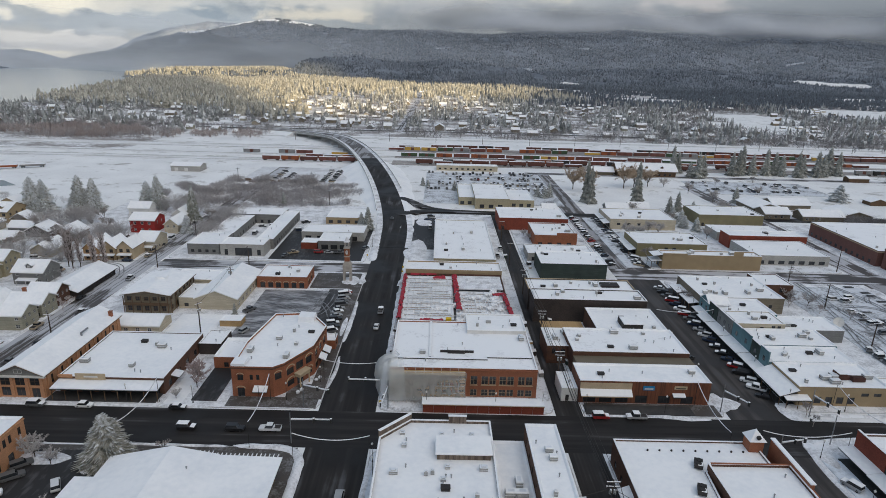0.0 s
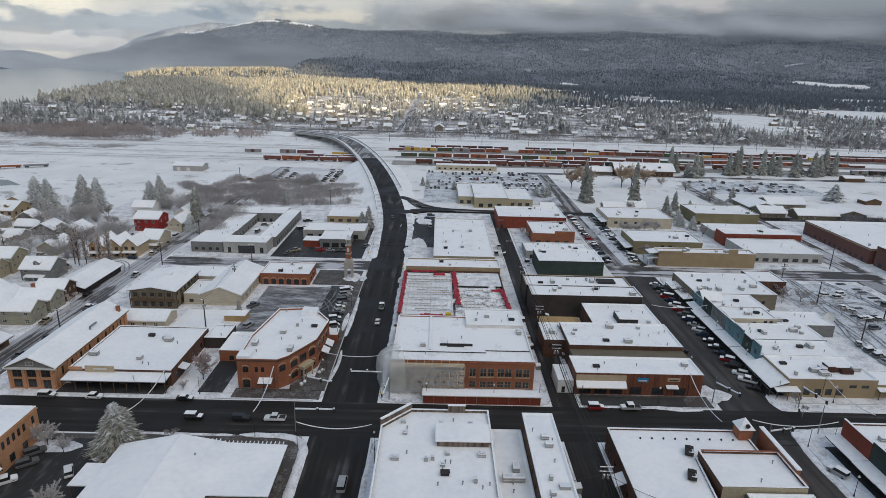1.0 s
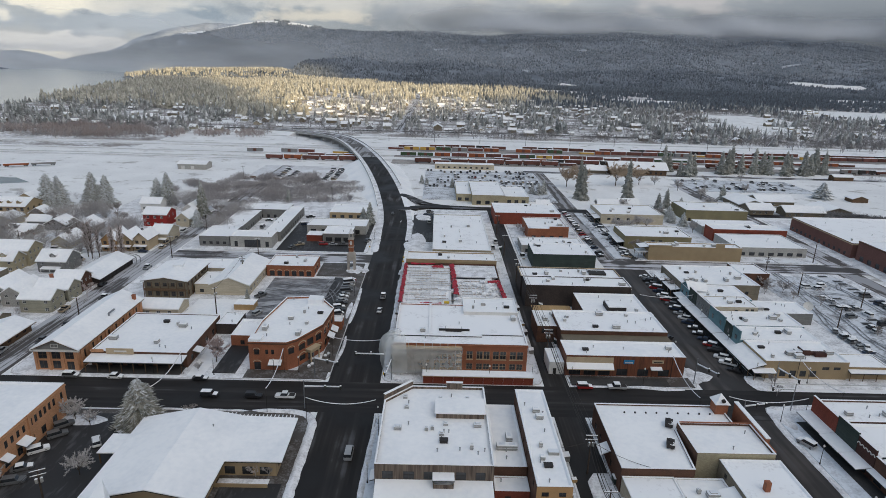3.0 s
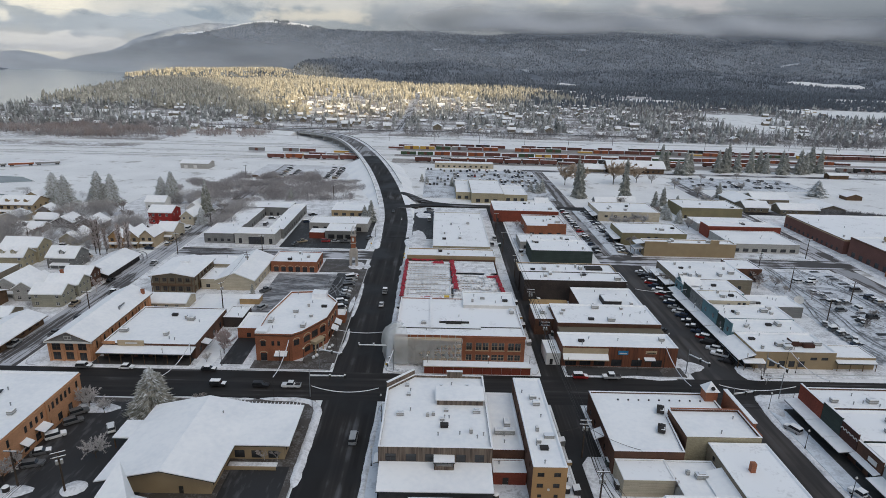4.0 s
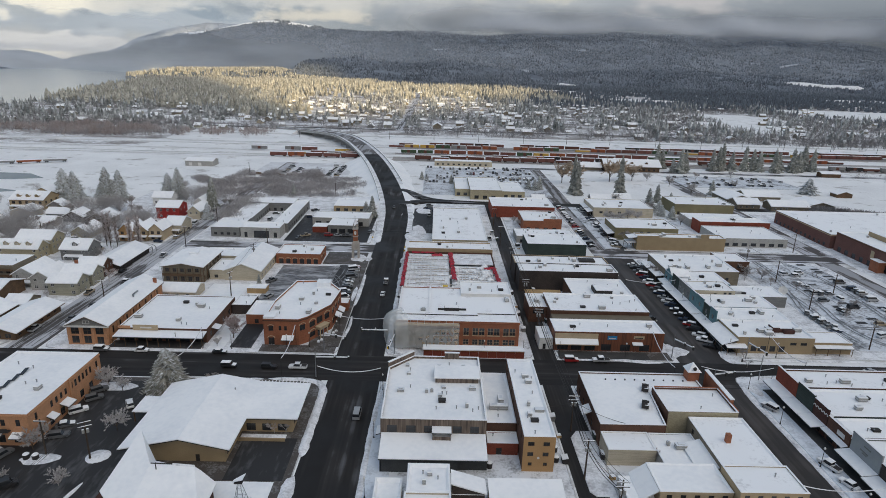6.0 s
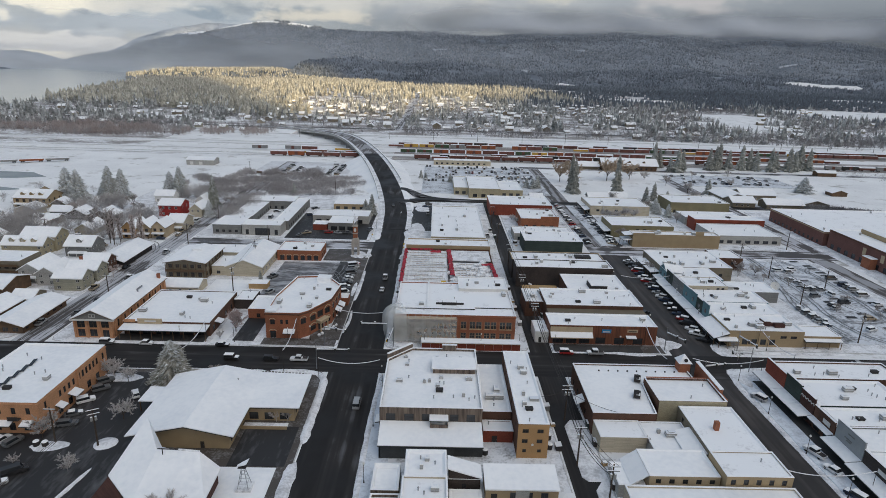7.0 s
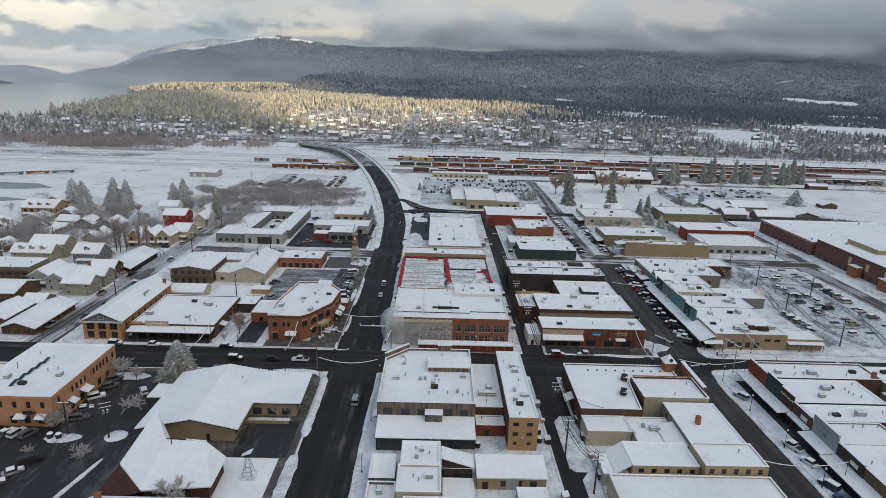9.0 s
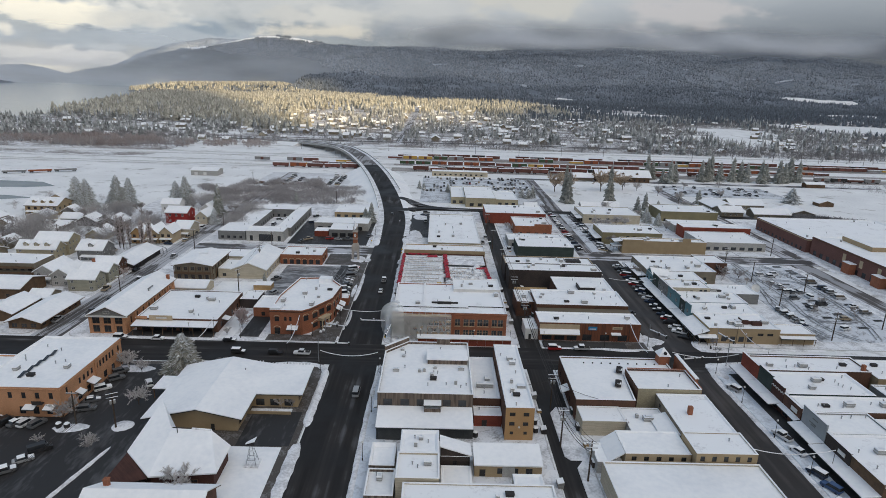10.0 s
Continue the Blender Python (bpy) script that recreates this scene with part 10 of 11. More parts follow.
def rail_car(colour, x, y, length, h, turn=0.0, open_top=False):
    kind = "open freight wagon" if open_top else "boxcar"
    root = thing("rail_car", x, y, 0.3, f"{colour} railway {kind} with snow on top", "rail car", "railway wagons", turn)
    L, m = length / 2 - 0.5, CAR_COLOURS[colour]

    def body():
        near, far = [(-L, -1.5)], []
        for k in range(9):
            u = -L + (k + 0.5) * 2 * L / 9
            near += [(u - 0.09, -1.5), (u - 0.08, -1.6), (u + 0.08, -1.6), (u + 0.09, -1.5)]
        near.append((L, -1.5))
        far = [(x, -y) for x, y in reversed(near)]
        return Shape().prism(near + far, 1.1, h).mesh("body", m)
    part("body", cached(("rb", colour, length, h), body), root)
    if not open_top:
        part("door", cached(("rd", colour, h), lambda: Shape().box(-1.5, 1.5, -1.66, -1.56, 1.2, h - 0.3).mesh("door", CAR_COLOURS["dark brown"])), root, "sliding door")
    part("snow", cached(("rs", length, h), lambda: Shape().box(-L, L, -1.45, 1.45, h, h + 0.22, 0.1).mesh("snow", SNOW_THIN)), root, "layer of snow on top")
    for sx in (-1, 1) if y < 470 else ():
        part("bogie", cached("bogie", lambda: Shape().box(-1.3, 1.3, -1.1, 1.1, 0.5, 1.1).tube((-0.9, -1.2, 0.45), (-0.9, 1.2, 0.45), 0.45, 0.45, 8).tube((0.9, -1.2, 0.45), (0.9, 1.2, 0.45), 0.45, 0.45, 8).mesh("bogie", DARK)), root, "", pose(sx * (L - 2.2), 0, 0))
    return root


tr = random.Random(12)
for y, x0, x1, colours, gap in ((434, -140, -52, ("rust-red", "orange", "dark brown", "rust-red"), 0.0), (434, 2, 150, ("dark brown", "rust-red", "dark brown"), 0.05), (434, 240, 470, ("dark brown", "grey", "black"), 0.35),
                                (447, -120, -50, ("yellow", "rust-red", "grey", "orange"), 0.1), (447, 10, 330, ("dark brown", "rust-red", "orange", "black"), 0.3),
                                (474, -170, -60, ("yellow", "yellow", "grey", "rust-red"), 0.25), (474, -14, 520, ("green", "green", "yellow", "rust-red", "orange", "dark brown", "rust-red"), 0.12),
                                (516, -30, 640, ("rust-red", "dark brown", "rust-red", "green", "grey", "yellow", "orange"), 0.08), (536, -20, 640, ("dark brown", "dark brown", "rust-red", "black"), 0.06)):
    x, k = x0, 0
    while x < x1:
        if tr.random() >= gap:
            open_top = tr.random() < 0.3
            rail_car(colours[k % len(colours)] if tr.random() < 0.7 else tr.choice(colours), x + 8.4, y, 16.8, 3.2 if open_top else tr.choice((4.4, 4.8)), 0, open_top)
        k += 1
        x += 17.4
for i, c in enumerate(("grey", "orange", "grey")):
    rail_car(c, -343 + i * 17.2, 351 + i * 8.4, 18.6, 2.6, 26, True)
for y in (434, 447, 474, 516, 536, 618):
    t = thing("track", 0, y, 0.1, "pair of steel rails in snowy ballast", "railway track", "railway tracks")
    for dy in (-0.75, 0.75):
        part("rail", cached("rail", lambda: Shape().box(-610, 750, -0.06, 0.06, 0, 0.22).mesh("rail", KERB)), t, "", pose(0, dy, 0))
gable("grey mill shed with snowy roof in the rail yard", -196, -172, 368, 382, 4.4, 6.2, "x", PALE, {0: row(2, 3, 8, 3, 0.2, 3, "g")}, category="shed", name="shed")
for x in np.arange(-420, 640, 55):
    utility_pole(float(x), 590 + 6 * math.sin(x), 10, 1, False, 90)
for i in range(9):
    pl = thing("rubble_mound", -128 + i * 5.2, 333 + 3 * math.sin(i * 2.1), 0, "dark heap of logs dusted with snow", "heap", "heaps in the snow field")
    part("heap", cached(("heap", i % 3), lambda: Shape().tube((-2.6, 0, 0.6), (2.6, 0.3, 0.7), 0.7, 0.6, 7).tube((-2.2, 1.0, 0.5), (2.4, 1.1, 0.6), 0.6, 0.6, 7).tube((-2.2, 0.5, 1.4), (2.0, 0.6, 1.3), 0.55, 0.5, 7).mesh("heap", LOG)), pl)


# ---- far houses ----
def far_house(k):
    """A plain distant house: walls and a wide snowy roof."""
    w, d, e_, rdg = ((11, 9, 3.2, 6.0), (14, 10, 5.4, 8.6), (16, 9, 3.0, 5.4), (10, 12, 4.6, 8.0), (19, 12, 5.8, 9.2), (9, 8, 2.8, 5.0))[k]
    m = (CREAM, TAUPE, GREY, SAGE, TAUPE, PALE)[k]
    root = thing("house", 0, 0, 0, "distant house with a broad snowy roof among trees", "house", "far houses")
    a, b, o = w / 2, d / 2, 1.1
    s = Shape()
    openings_on(root, s, rect(-a, a, -b, b), e_, {}, WHITE, BUFF)
    s.add([(-a, -b, e_), (-a, b, e_), (-a, 0, rdg)], [(0, 2, 1)]).add([(a, -b, e_), (a, b, e_), (a, 0, rdg)], [(0, 1, 2)])
    part("wall", s.mesh("wall", m), root)
    lo = e_ - (rdg - e_) / b * o
    t = Shape().slab([(-a - o, -b - o, lo + 0.4), (a + o, -b - o, lo + 0.4), (a + o, 0, rdg + 0.4), (-a - o, 0, rdg + 0.4)], 0.4)
    t.slab([(-a - o, 0, rdg + 0.4), (a + o, 0, rdg + 0.4), (a + o, b + o, lo + 0.4), (-a - o, b + o, lo + 0.4)], 0.4)
    part("roof", t.mesh("roof", SNOW), root)
    return root


hr = random.Random(31)
spots = []
for r_ in range(15):
    y = 735 + r_ * 52 + (r_ % 2) * 6
    for c in range(60):
        x = -620 + c * 27 + hr.uniform(-7, 7)
        yy = y + hr.uniform(-9, 9)
        if -46 < x < -14 or yy > 1320 + 0.1 * x or (x > 460 and hr.random() < 0.65) or (x < -190 and hr.random() < 0.34) or hr.random() < 0.30 or (x < -100 and yy < 740):
            continue
        spots.append((x, yy))
for i in range(18):
    spots.append((hr.uniform(-120, 420), hr.uniform(1380, 1900)))
for x, y in ((-470, 690), (-430, 672), (-400, 700), (-360, 690), (-330, 660), (-300, 668), (-520, 700), (-560, 680), (-262, 655), (-232, 640), (-200, 720), (250, 690), (300, 668), (360, 690), (430, 676), (500, 690), (560, 720), (150, 690), (90, 700), (40, 725)):
    spots.append((x, y))
house_kinds = [far_house(k) for k in range(6)]
for k, h in enumerate(house_kinds):
    x, y = spots[k]
    h.matrix_basis = pose(x, y, terrain(x, y), 0, 0, hr.choice((0, 90)))
    tagged(h, group="far houses")
order = sorted(spots[6:], key=lambda p: p[1])
for x, y in order[:285]:
    copy_thing(hr.choice(house_kinds), pose(x, y, terrain(x, y) - 0.1, 0, 0, hr.choice((0, 0, 90, 8, -6))) @ Matrix.Diagonal((0.8, 0.8, 0.8, 1)))


def farthest_houses(places):
    """The last rows of houses, too far to tell apart: walls and snowy roofs in one mesh."""
    v, f, kind = [], [], []
    for x, y in places:
        w, d, e, g, z = hr.uniform(4.5, 7.5), hr.uniform(3.8, 5.2), hr.uniform(2.4, 4.4), 2.4, terrain(x, y) - 0.2
        n = len(v)
        v += [(x + a * w, y + b * d, z + c) for c in (0, e) for a, b in ((-1, -1), (1, -1), (1, 1), (-1, 1))]
        v += [(x - w, y, z + e + g), (x + w, y, z + e + g)]
        v += [(x + a * (w + 0.8), y + b * (d + 0.8), z + e - 0.3 + c) for c in (0, 0.4) for a, b in ((-1, -1), (1, -1), (1, 1), (-1, 1))]
        v += [(x + a * (w + 0.8), y, z + e + g + c) for c in (0.02, 0.42) for a in (-1, 1)]
        faces = [(0, 1, 5, 4), (1, 2, 6, 5), (2, 3, 7, 6), (3, 0, 4, 7), (4, 8, 7), (5, 6, 9)]
        roof = [(14, 15, 21, 20), (20, 21, 16, 17), (10, 11, 15, 14), (12, 13, 17, 16), (11, 10, 18, 19), (13, 12, 19, 18), (10, 14, 20, 18), (13, 18, 20, 17), (11, 19, 21, 15), (12, 16, 21, 19)]
        f += [tuple(n + k for k in q) for q in faces + roof]
        kind += [hr.randrange(3)] * len(faces) + [3] * len(roof)
    me = bpy.data.meshes.new("far_houses")
    me.from_pydata(v, [], f)
    for m in (CREAM, TAUPE, GREY, SNOW):
        me.materials.append(m)
    for p, k in zip(me.polygons, kind):
        p.material_index = k
    tagged(new("far_houses", me), "distant snow-roofed houses scattered along the wood's edge", "houses", kind="stuff")


farthest_houses(order[285:])


# ---- woods: many small trees in few meshes ----
def woods(name, pts, heights, radii, tiers, sides, material, label, seed):
    """Conifers as stacked ragged cones, all in one mesh."""
    g = np.random.default_rng(seed)
    n = len(pts)
    P, H, R = np.asarray(pts, float), np.asarray(heights, float), np.asarray(radii, float)
    vs, fs, base = [], [], 0
    for t in range(tiers):
        z0, z1 = t / tiers * 0.86 + 0.04, min(1.0, (t + 1) / tiers * 0.9 + 0.22 if t < tiers - 1 else 1.0)
        rr = R * (1 - t / tiers) ** 0.9
        ang = g.uniform(0, math.tau, n)[:, None] + np.arange(sides)[None] * math.tau / sides
        rad = rr[:, None] * g.uniform(0.55, 1.15, (n, sides))
        rim = np.stack([P[:, 0:1] + np.cos(ang) * rad, P[:, 1:2] + np.sin(ang) * rad, P[:, 2:3] + H[:, None] * (z0 + g.uniform(-0.05, 0.05, (n, sides)))], -1)
        top = np.stack([P[:, 0], P[:, 1], P[:, 2] + H * z1], -1)[:, None]
        v = np.concatenate([rim, top], 1).reshape(-1, 3)
        idx = np.arange(n)[:, None, None] * (sides + 1) + base
        k = np.arange(sides)
        tri = np.stack([k, (k + 1) % sides, np.full(sides, sides)], -1)[None] + idx
        vs.append(v)
        fs.append(tri.reshape(-1, 3))
        base += n * (sides + 1)
    return soup(name, np.concatenate(vs), np.concatenate(fs), material, label)


def soup_mesh(name, V, F, material):
    me = bpy.data.meshes.new(name)
    me.vertices.add(len(V))
    me.vertices.foreach_set("co", V.astype(np.float32).ravel())
    me.loops.add(F.size)
    me.loops.foreach_set("vertex_index", F.astype(np.int32).ravel())
    me.polygons.add(len(F))
    me.polygons.foreach_set("loop_start", np.arange(0, F.size, 3, dtype=np.int32))
    me.update(calc_edges=True)
    me.materials.append(material)
    return me


def soup(name, V, F, material, label):
    return tagged(new(name, soup_mesh(name, V, F, material)), label, "trees", kind="stuff")


def twigs(pts, heights, spread, blades, seed, thick):
    """Bare crowns: rounded clouds of fine twigs on a few stems."""
    g = np.random.default_rng(seed)
    P, H = np.repeat(np.asarray(pts, float), blades, 0), np.repeat(np.asarray(heights, float), blades)
    n = len(P)
    u = g.normal(0, 1, (n, 3))
    u /= np.linalg.norm(u, axis=1)[:, None]
    u *= (g.uniform(0, 1, n) ** 0.45)[:, None]
    c = P + np.stack([u[:, 0] * spread * 0.56 * H, u[:, 1] * spread * 0.56 * H, (0.56 + 0.40 * u[:, 2]) * H], -1)
    d = c - P - np.stack([0 * H, 0 * H, 0.22 * H], -1) + g.normal(0, 0.16, (n, 3)) * H[:, None]
    d *= (g.uniform(0.14, 0.34, n) * H / np.linalg.norm(d, axis=1))[:, None]
    stem = g.uniform(0, 1, n) < 0.12
    a = np.where(stem[:, None], P, c - d * 0.5)
    b = np.where(stem[:, None], P + (c - P) * 0.8, c + d * 0.5)
    w = np.cross(b - a, g.normal(0, 1, (n, 3)))
    w *= (thick * H / np.linalg.norm(w, axis=1))[:, None]
    V = np.stack([a - w, a + w, b], 1).reshape(-1, 3)
    F = np.arange(n)[:, None] * 3 + np.array([0, 1, 2])
    return V, F


def scrub(name, pts, heights, spread, blades, material, label, seed, thick=0.022):
    return soup(name, *twigs(pts, heights, spread, blades, seed, thick), material, label)


def frosted_tree(x, y, h, spread, seed, material, label, columnar=False):
    """A rounded bare tree: trunk, limbs, forking boughs and fine twigs that follow them."""
    t = thing("bare_tree", x, y, 0.15, label, "tree", "bare trees")
    g, q = random.Random(seed), np.random.default_rng(seed)
    s = Shape().tube((0, 0, 0), (0, 0, h * (0.9 if columnar else 0.30)), h * (0.012 if columnar else 0.020), h * (0.003 if columnar else 0.015), 7)
    starts, ends = [], []
    for k in range(22 if columnar else 10):
        a, r = k * 2.4 + g.uniform(-0.4, 0.4), spread * h * g.uniform(0.12, 0.36)
        p = Vector((0, 0, h * g.uniform(0.16, 0.30)))
        tip = Vector((math.cos(a) * r, math.sin(a) * r, h * g.uniform(0.55, 0.86)))
        if columnar:
            p.z = h * (0.06 + 0.68 * k / 22)
            tip.z = p.z + h * g.uniform(0.16, 0.26)
        s.tube(p, tip, h * 0.009, h * 0.003, 5)
        for m in range(7):
            o = p.lerp(tip, g.uniform(0.35, 1.0))
            d = (tip - p).normalized() * 0.55 + Vector((g.gauss(0, 0.6), g.gauss(0, 0.6), g.gauss(0.10, 0.35)))
            e = o + d.normalized() * h * g.uniform(0.12, 0.26) * (0.32 if columnar else 0.6 + 0.5 * spread)
            s.add([tuple(o + Vector((0, 0, h * 0.003))), tuple(o - Vector((0, 0, h * 0.003))), tuple(e)], [(0, 1, 2)])
            starts.append(o)
            ends.append(e)
    part("trunk", s.mesh("trunk", BARK), t, "dark trunk and limbs")
    A, B = np.array(starts), np.array(ends)
    n = 4600
    k = q.integers(0, len(A), n)
    a = A[k] + (B[k] - A[k]) * q.uniform(0.1, 1.05, n)[:, None]
    d = (B[k] - A[k]) / np.linalg.norm(B[k] - A[k], axis=1)[:, None] * 0.7 + q.normal(0, 0.62, (n, 3)) + np.array([0, 0, 0.12])
    d *= (q.uniform(0.035, 0.115, n) * (0.5 if columnar else 1.0) * h / np.linalg.norm(d, axis=1))[:, None]
    w = np.cross(d, q.normal(0, 1, (n, 3)))
    w *= ((0.0026 if columnar else 0.0058) * h / np.linalg.norm(w, axis=1))[:, None]
    V = np.stack([a - w, a + w, a + d], 1).reshape(-1, 3)
    part("crown", soup_mesh("crown", V, np.arange(n)[:, None] * 3 + np.array([0, 1, 2]), material), t)
    return t


fr = np.random.default_rng(5)


def scatter(n, x0, x1, y0, y1, keep):
    xs, ys = fr.uniform(x0, x1, n), fr.uniform(y0, y1, n)
    return [(float(x), float(y), terrain(float(x), float(y)) - 0.3) for x, y in zip(xs, ys) if keep(x, y) and not in_lake(x, y)]


def clear_of_road(x, y):
    return not (-38 < x < -22 and y < 1650)


grid = {}
for x, y in spots:
    grid.setdefault((int(x // 30), int(y // 30)), []).append((x, y))


def clear_of_houses(x, y, d=7.5):
    i, j = int(x // 30), int(y // 30)
    return all((x - a) ** 2 + (y - b) ** 2 > d * d for u in (-1, 0, 1) for v in (-1, 0, 1) for a, b in grid.get((i + u, j + v), ()))


def patchy(x, y, s, cut, k=0.0):
    return noise.noise((x / s, y / s, k)) > cut


# conifers among the houses
pts = scatter(7500, -760, 1100, 640, 1450, lambda x, y: clear_of_road(x, y) and clear_of_houses(x, y, 9) and not in_field(x, y) and patchy(x, y, 70, 0.16 if x < -150 else 0.06, 1) and (y > 720 or x < -420 or x > 300))
woods("conifer_belt", pts, fr.uniform(9, 22, len(pts)), fr.uniform(3.2, 5.4, len(pts)), 4, 6, FOREST_NEAR, "frosted conifers standing among the far houses", 1)
# the dense wood west of the houses
pts = scatter(5600, -950, -130, 720, 1900, lambda x, y: in_west_woods(x, y) and clear_of_houses(x, y, 9) and patchy(x, y, 38, -0.30, 2))
woods("west_woods", pts, fr.uniform(11, 24, len(pts)), fr.uniform(6.0, 9.4, len(pts)), 4, 7, SUN_LIFTED_FROST, "dense frosted conifer wood beside the rail yard", 2)
# the wooded headland and the row beyond the houses
pts = scatter(9500, -1500, -250, 1900, 3300, lambda x, y: patchy(x, y, 90, -0.45, 2) and not cove(x, y) and not (y > 2700 and x > -740 + 40 * noise.noise((y / 60, 0, 3))))
woods("lakeside_woods", pts, fr.uniform(13, 23, len(pts)), fr.uniform(6.0, 8.6, len(pts)), 3, 6, SUN_LIFTED_FROST, "dense frosted conifer woods running down to the lake", 2)
pts = scatter(2900, -420, 400, 1380, 2350, lambda x, y: clear_of_houses(x, y, 10) and clear_of_road(x, y) and not in_west_woods(x, y) and not in_field(x, y) and patchy(x, y, 80, -0.12, 9))
woods("frosted_belt", pts, fr.uniform(12, 24, len(pts)), fr.uniform(5.0, 7.4, len(pts)), 4, 6, SUN_LIFTED_FROST, "frosted conifers in low golden light beyond the houses", 22)
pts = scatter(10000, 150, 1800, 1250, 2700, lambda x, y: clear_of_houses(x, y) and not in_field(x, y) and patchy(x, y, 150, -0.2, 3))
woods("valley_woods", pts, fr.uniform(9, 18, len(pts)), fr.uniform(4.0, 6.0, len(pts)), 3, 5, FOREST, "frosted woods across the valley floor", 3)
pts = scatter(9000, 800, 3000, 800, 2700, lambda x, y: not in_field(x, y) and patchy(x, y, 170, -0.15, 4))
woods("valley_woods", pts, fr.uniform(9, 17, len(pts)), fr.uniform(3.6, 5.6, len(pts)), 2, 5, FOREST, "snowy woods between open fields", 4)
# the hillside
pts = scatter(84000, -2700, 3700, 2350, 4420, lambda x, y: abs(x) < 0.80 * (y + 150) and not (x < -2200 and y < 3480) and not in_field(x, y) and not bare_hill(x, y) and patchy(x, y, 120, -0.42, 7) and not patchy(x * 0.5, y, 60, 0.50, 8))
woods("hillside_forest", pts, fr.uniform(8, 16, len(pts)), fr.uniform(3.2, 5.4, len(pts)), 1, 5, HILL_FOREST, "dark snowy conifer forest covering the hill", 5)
# bare crowns and brush
pts = scatter(6200, -700, 1000, 640, 1400, lambda x, y: clear_of_road(x, y) and clear_of_houses(x, y, 6) and not in_field(x, y) and not in_west_woods(x, y) and patchy(x, y, 80, -0.12, 11))
scrub("bare_trees_far", pts, fr.uniform(7, 13, len(pts)), 0.75, 26, FAR_BARE, "bare grey trees among the far houses", 6)
pts = scatter(13000, -172, -30, 240, 352, lambda x, y: (x + 98) ** 2 / 70 ** 2 + (y - 297) ** 2 / 52 ** 2 + 1.3 * noise.noise((x / 20, y / 15, 0)) < 0.80)
scrub("bare_thicket", pts, [1.6 + 4.2 * max(0.0, 0.45 + noise.noise((x / 14, y / 14, 6))) * float(fr.uniform(0.7, 1.3)) for x, y, _ in pts], 0.8, 26, THICKET, "dense bare thicket in the snow", 7, 0.016)
pts = scatter(1500, -640, -318, 556, 640, lambda x, y: (y - 600 - 20 * noise.noise((x / 60, 1, 3))) ** 2 < (16 + (26 if -450 < x < -350 else 0)) ** 2 and patchy(x, y, 40, -0.30, 3))
scrub("brown_brush", pts, fr.uniform(5, 12, len(pts)), 0.7, 60, BRUSH, "reddish-brown brush along the rail yard", 8)
pts = scatter(420, -305, -190, 572, 655, lambda x, y: (y - 588 - 0.25 * (x + 305)) ** 2 < 30 ** 2 and patchy(x, y, 22, 0.0, 12))
scrub("brown_brush", pts, fr.uniform(4, 10, len(pts)), 0.65, 50, BRUSH, "brown brush beside the curving road", 9)
pts = scatter(1500, -640, -290, 525, 700, lambda x, y: y > 540 and clear_of_houses(x, y, 7) and patchy(x, y, 32, 0.02, 19))
scrub("bare_trees_far", pts, fr.uniform(5, 12, len(pts)), 0.6, 34, THICKET, "grey bare trees behind the rail yard", 21)
pts = scatter(1000, -760, -290, 625, 1060, lambda x, y: clear_of_houses(x, y, 9) and not in_field(x, y) and patchy(x, y, 55, 0.14, 23))
woods("conifer_belt", pts, fr.uniform(10, 18, len(pts)), fr.uniform(3.8, 5.6, len(pts)), 5, 7, FOREST_NEAR, "frosted conifers standing among the far houses", 24)
pts = scatter(2600, -660, 760, 635, 700, lambda x, y: clear_of_houses(x, y, 6) and clear_of_road(x, y) and patchy(x, y, 45, -0.12, 13) and not (-190 < x < -60))
scrub("bare_trees_far", pts, fr.uniform(6, 11, len(pts)), 0.5, 20, FAR_BARE, "bare grey trees along the tracks", 10)
pts = scatter(11000, 400, 1800, 600, 1500, lambda x, y: not in_field(x, y) and clear_of_houses(x, y, 8) and patchy(x, y, 130, -0.34, 14))
scrub("bare_trees_far", pts, fr.uniform(7, 12, len(pts)), 0.6, 20, FAR_BARE, "bare grey woodland east of the houses", 11)
pts = scatter(420, -260, -118, 60, 262, lambda x, y: patchy(x, y, 26, 0.1, 15) and not 130 < y < 148)
scrub("garden_brush", pts, fr.uniform(2.5, 6, len(pts)), 0.9, 200, THICKET, "frosted garden shrubs between small houses", 12, 0.007)
pts = [(x + dx, y + dy, 0.0) for x, y in ((-193, 142), (-199, 146), (-204, 140), (-187, 138), (-178, 160), (-182, 196), (-174, 200), (-178, 205), (-205, 160), (-148, 176), (-142, 170), (-150, 164), (-96, 176), (-99, 182), (-100, 196), (-94, 206), (-102, 214), (-96, 222), (-160, 164), (-152, 136), (-170, 136), (-186, 126), (-210, 176), (-196, 198), (-120, 228), (-132, 232), (-142, 236)) for dx, dy in ((0, 0), (5, 3))]
SOFT_TWIG = mat("soft_frosted_twigs", (0.50, 0.48, 0.475), (0.34, 0.32, 0.315), 0.5, 4.0, 0.9)
scrub("frosted_trees", pts, fr.uniform(8, 12, len(pts)), 1.0, 900, SOFT_TWIG, "rounded bare trees white with frost among houses", 30, 0.0045)
pts = scatter(900, 420, 620, 372, 420, lambda x, y: patchy(x, y, 18, 0.0, 16))
scrub("brown_brush", pts, fr.uniform(3, 6, len(pts)), 0.5, 12, THICKET, "thin brush along the railway", 13)
pts = [(286 + 42 * float(t) + float(fr.normal(0, 1.6)), 250 - 20 * float(t) + float(fr.normal(0, 1.6)), 0) for t in fr.uniform(0, 1, 420)]
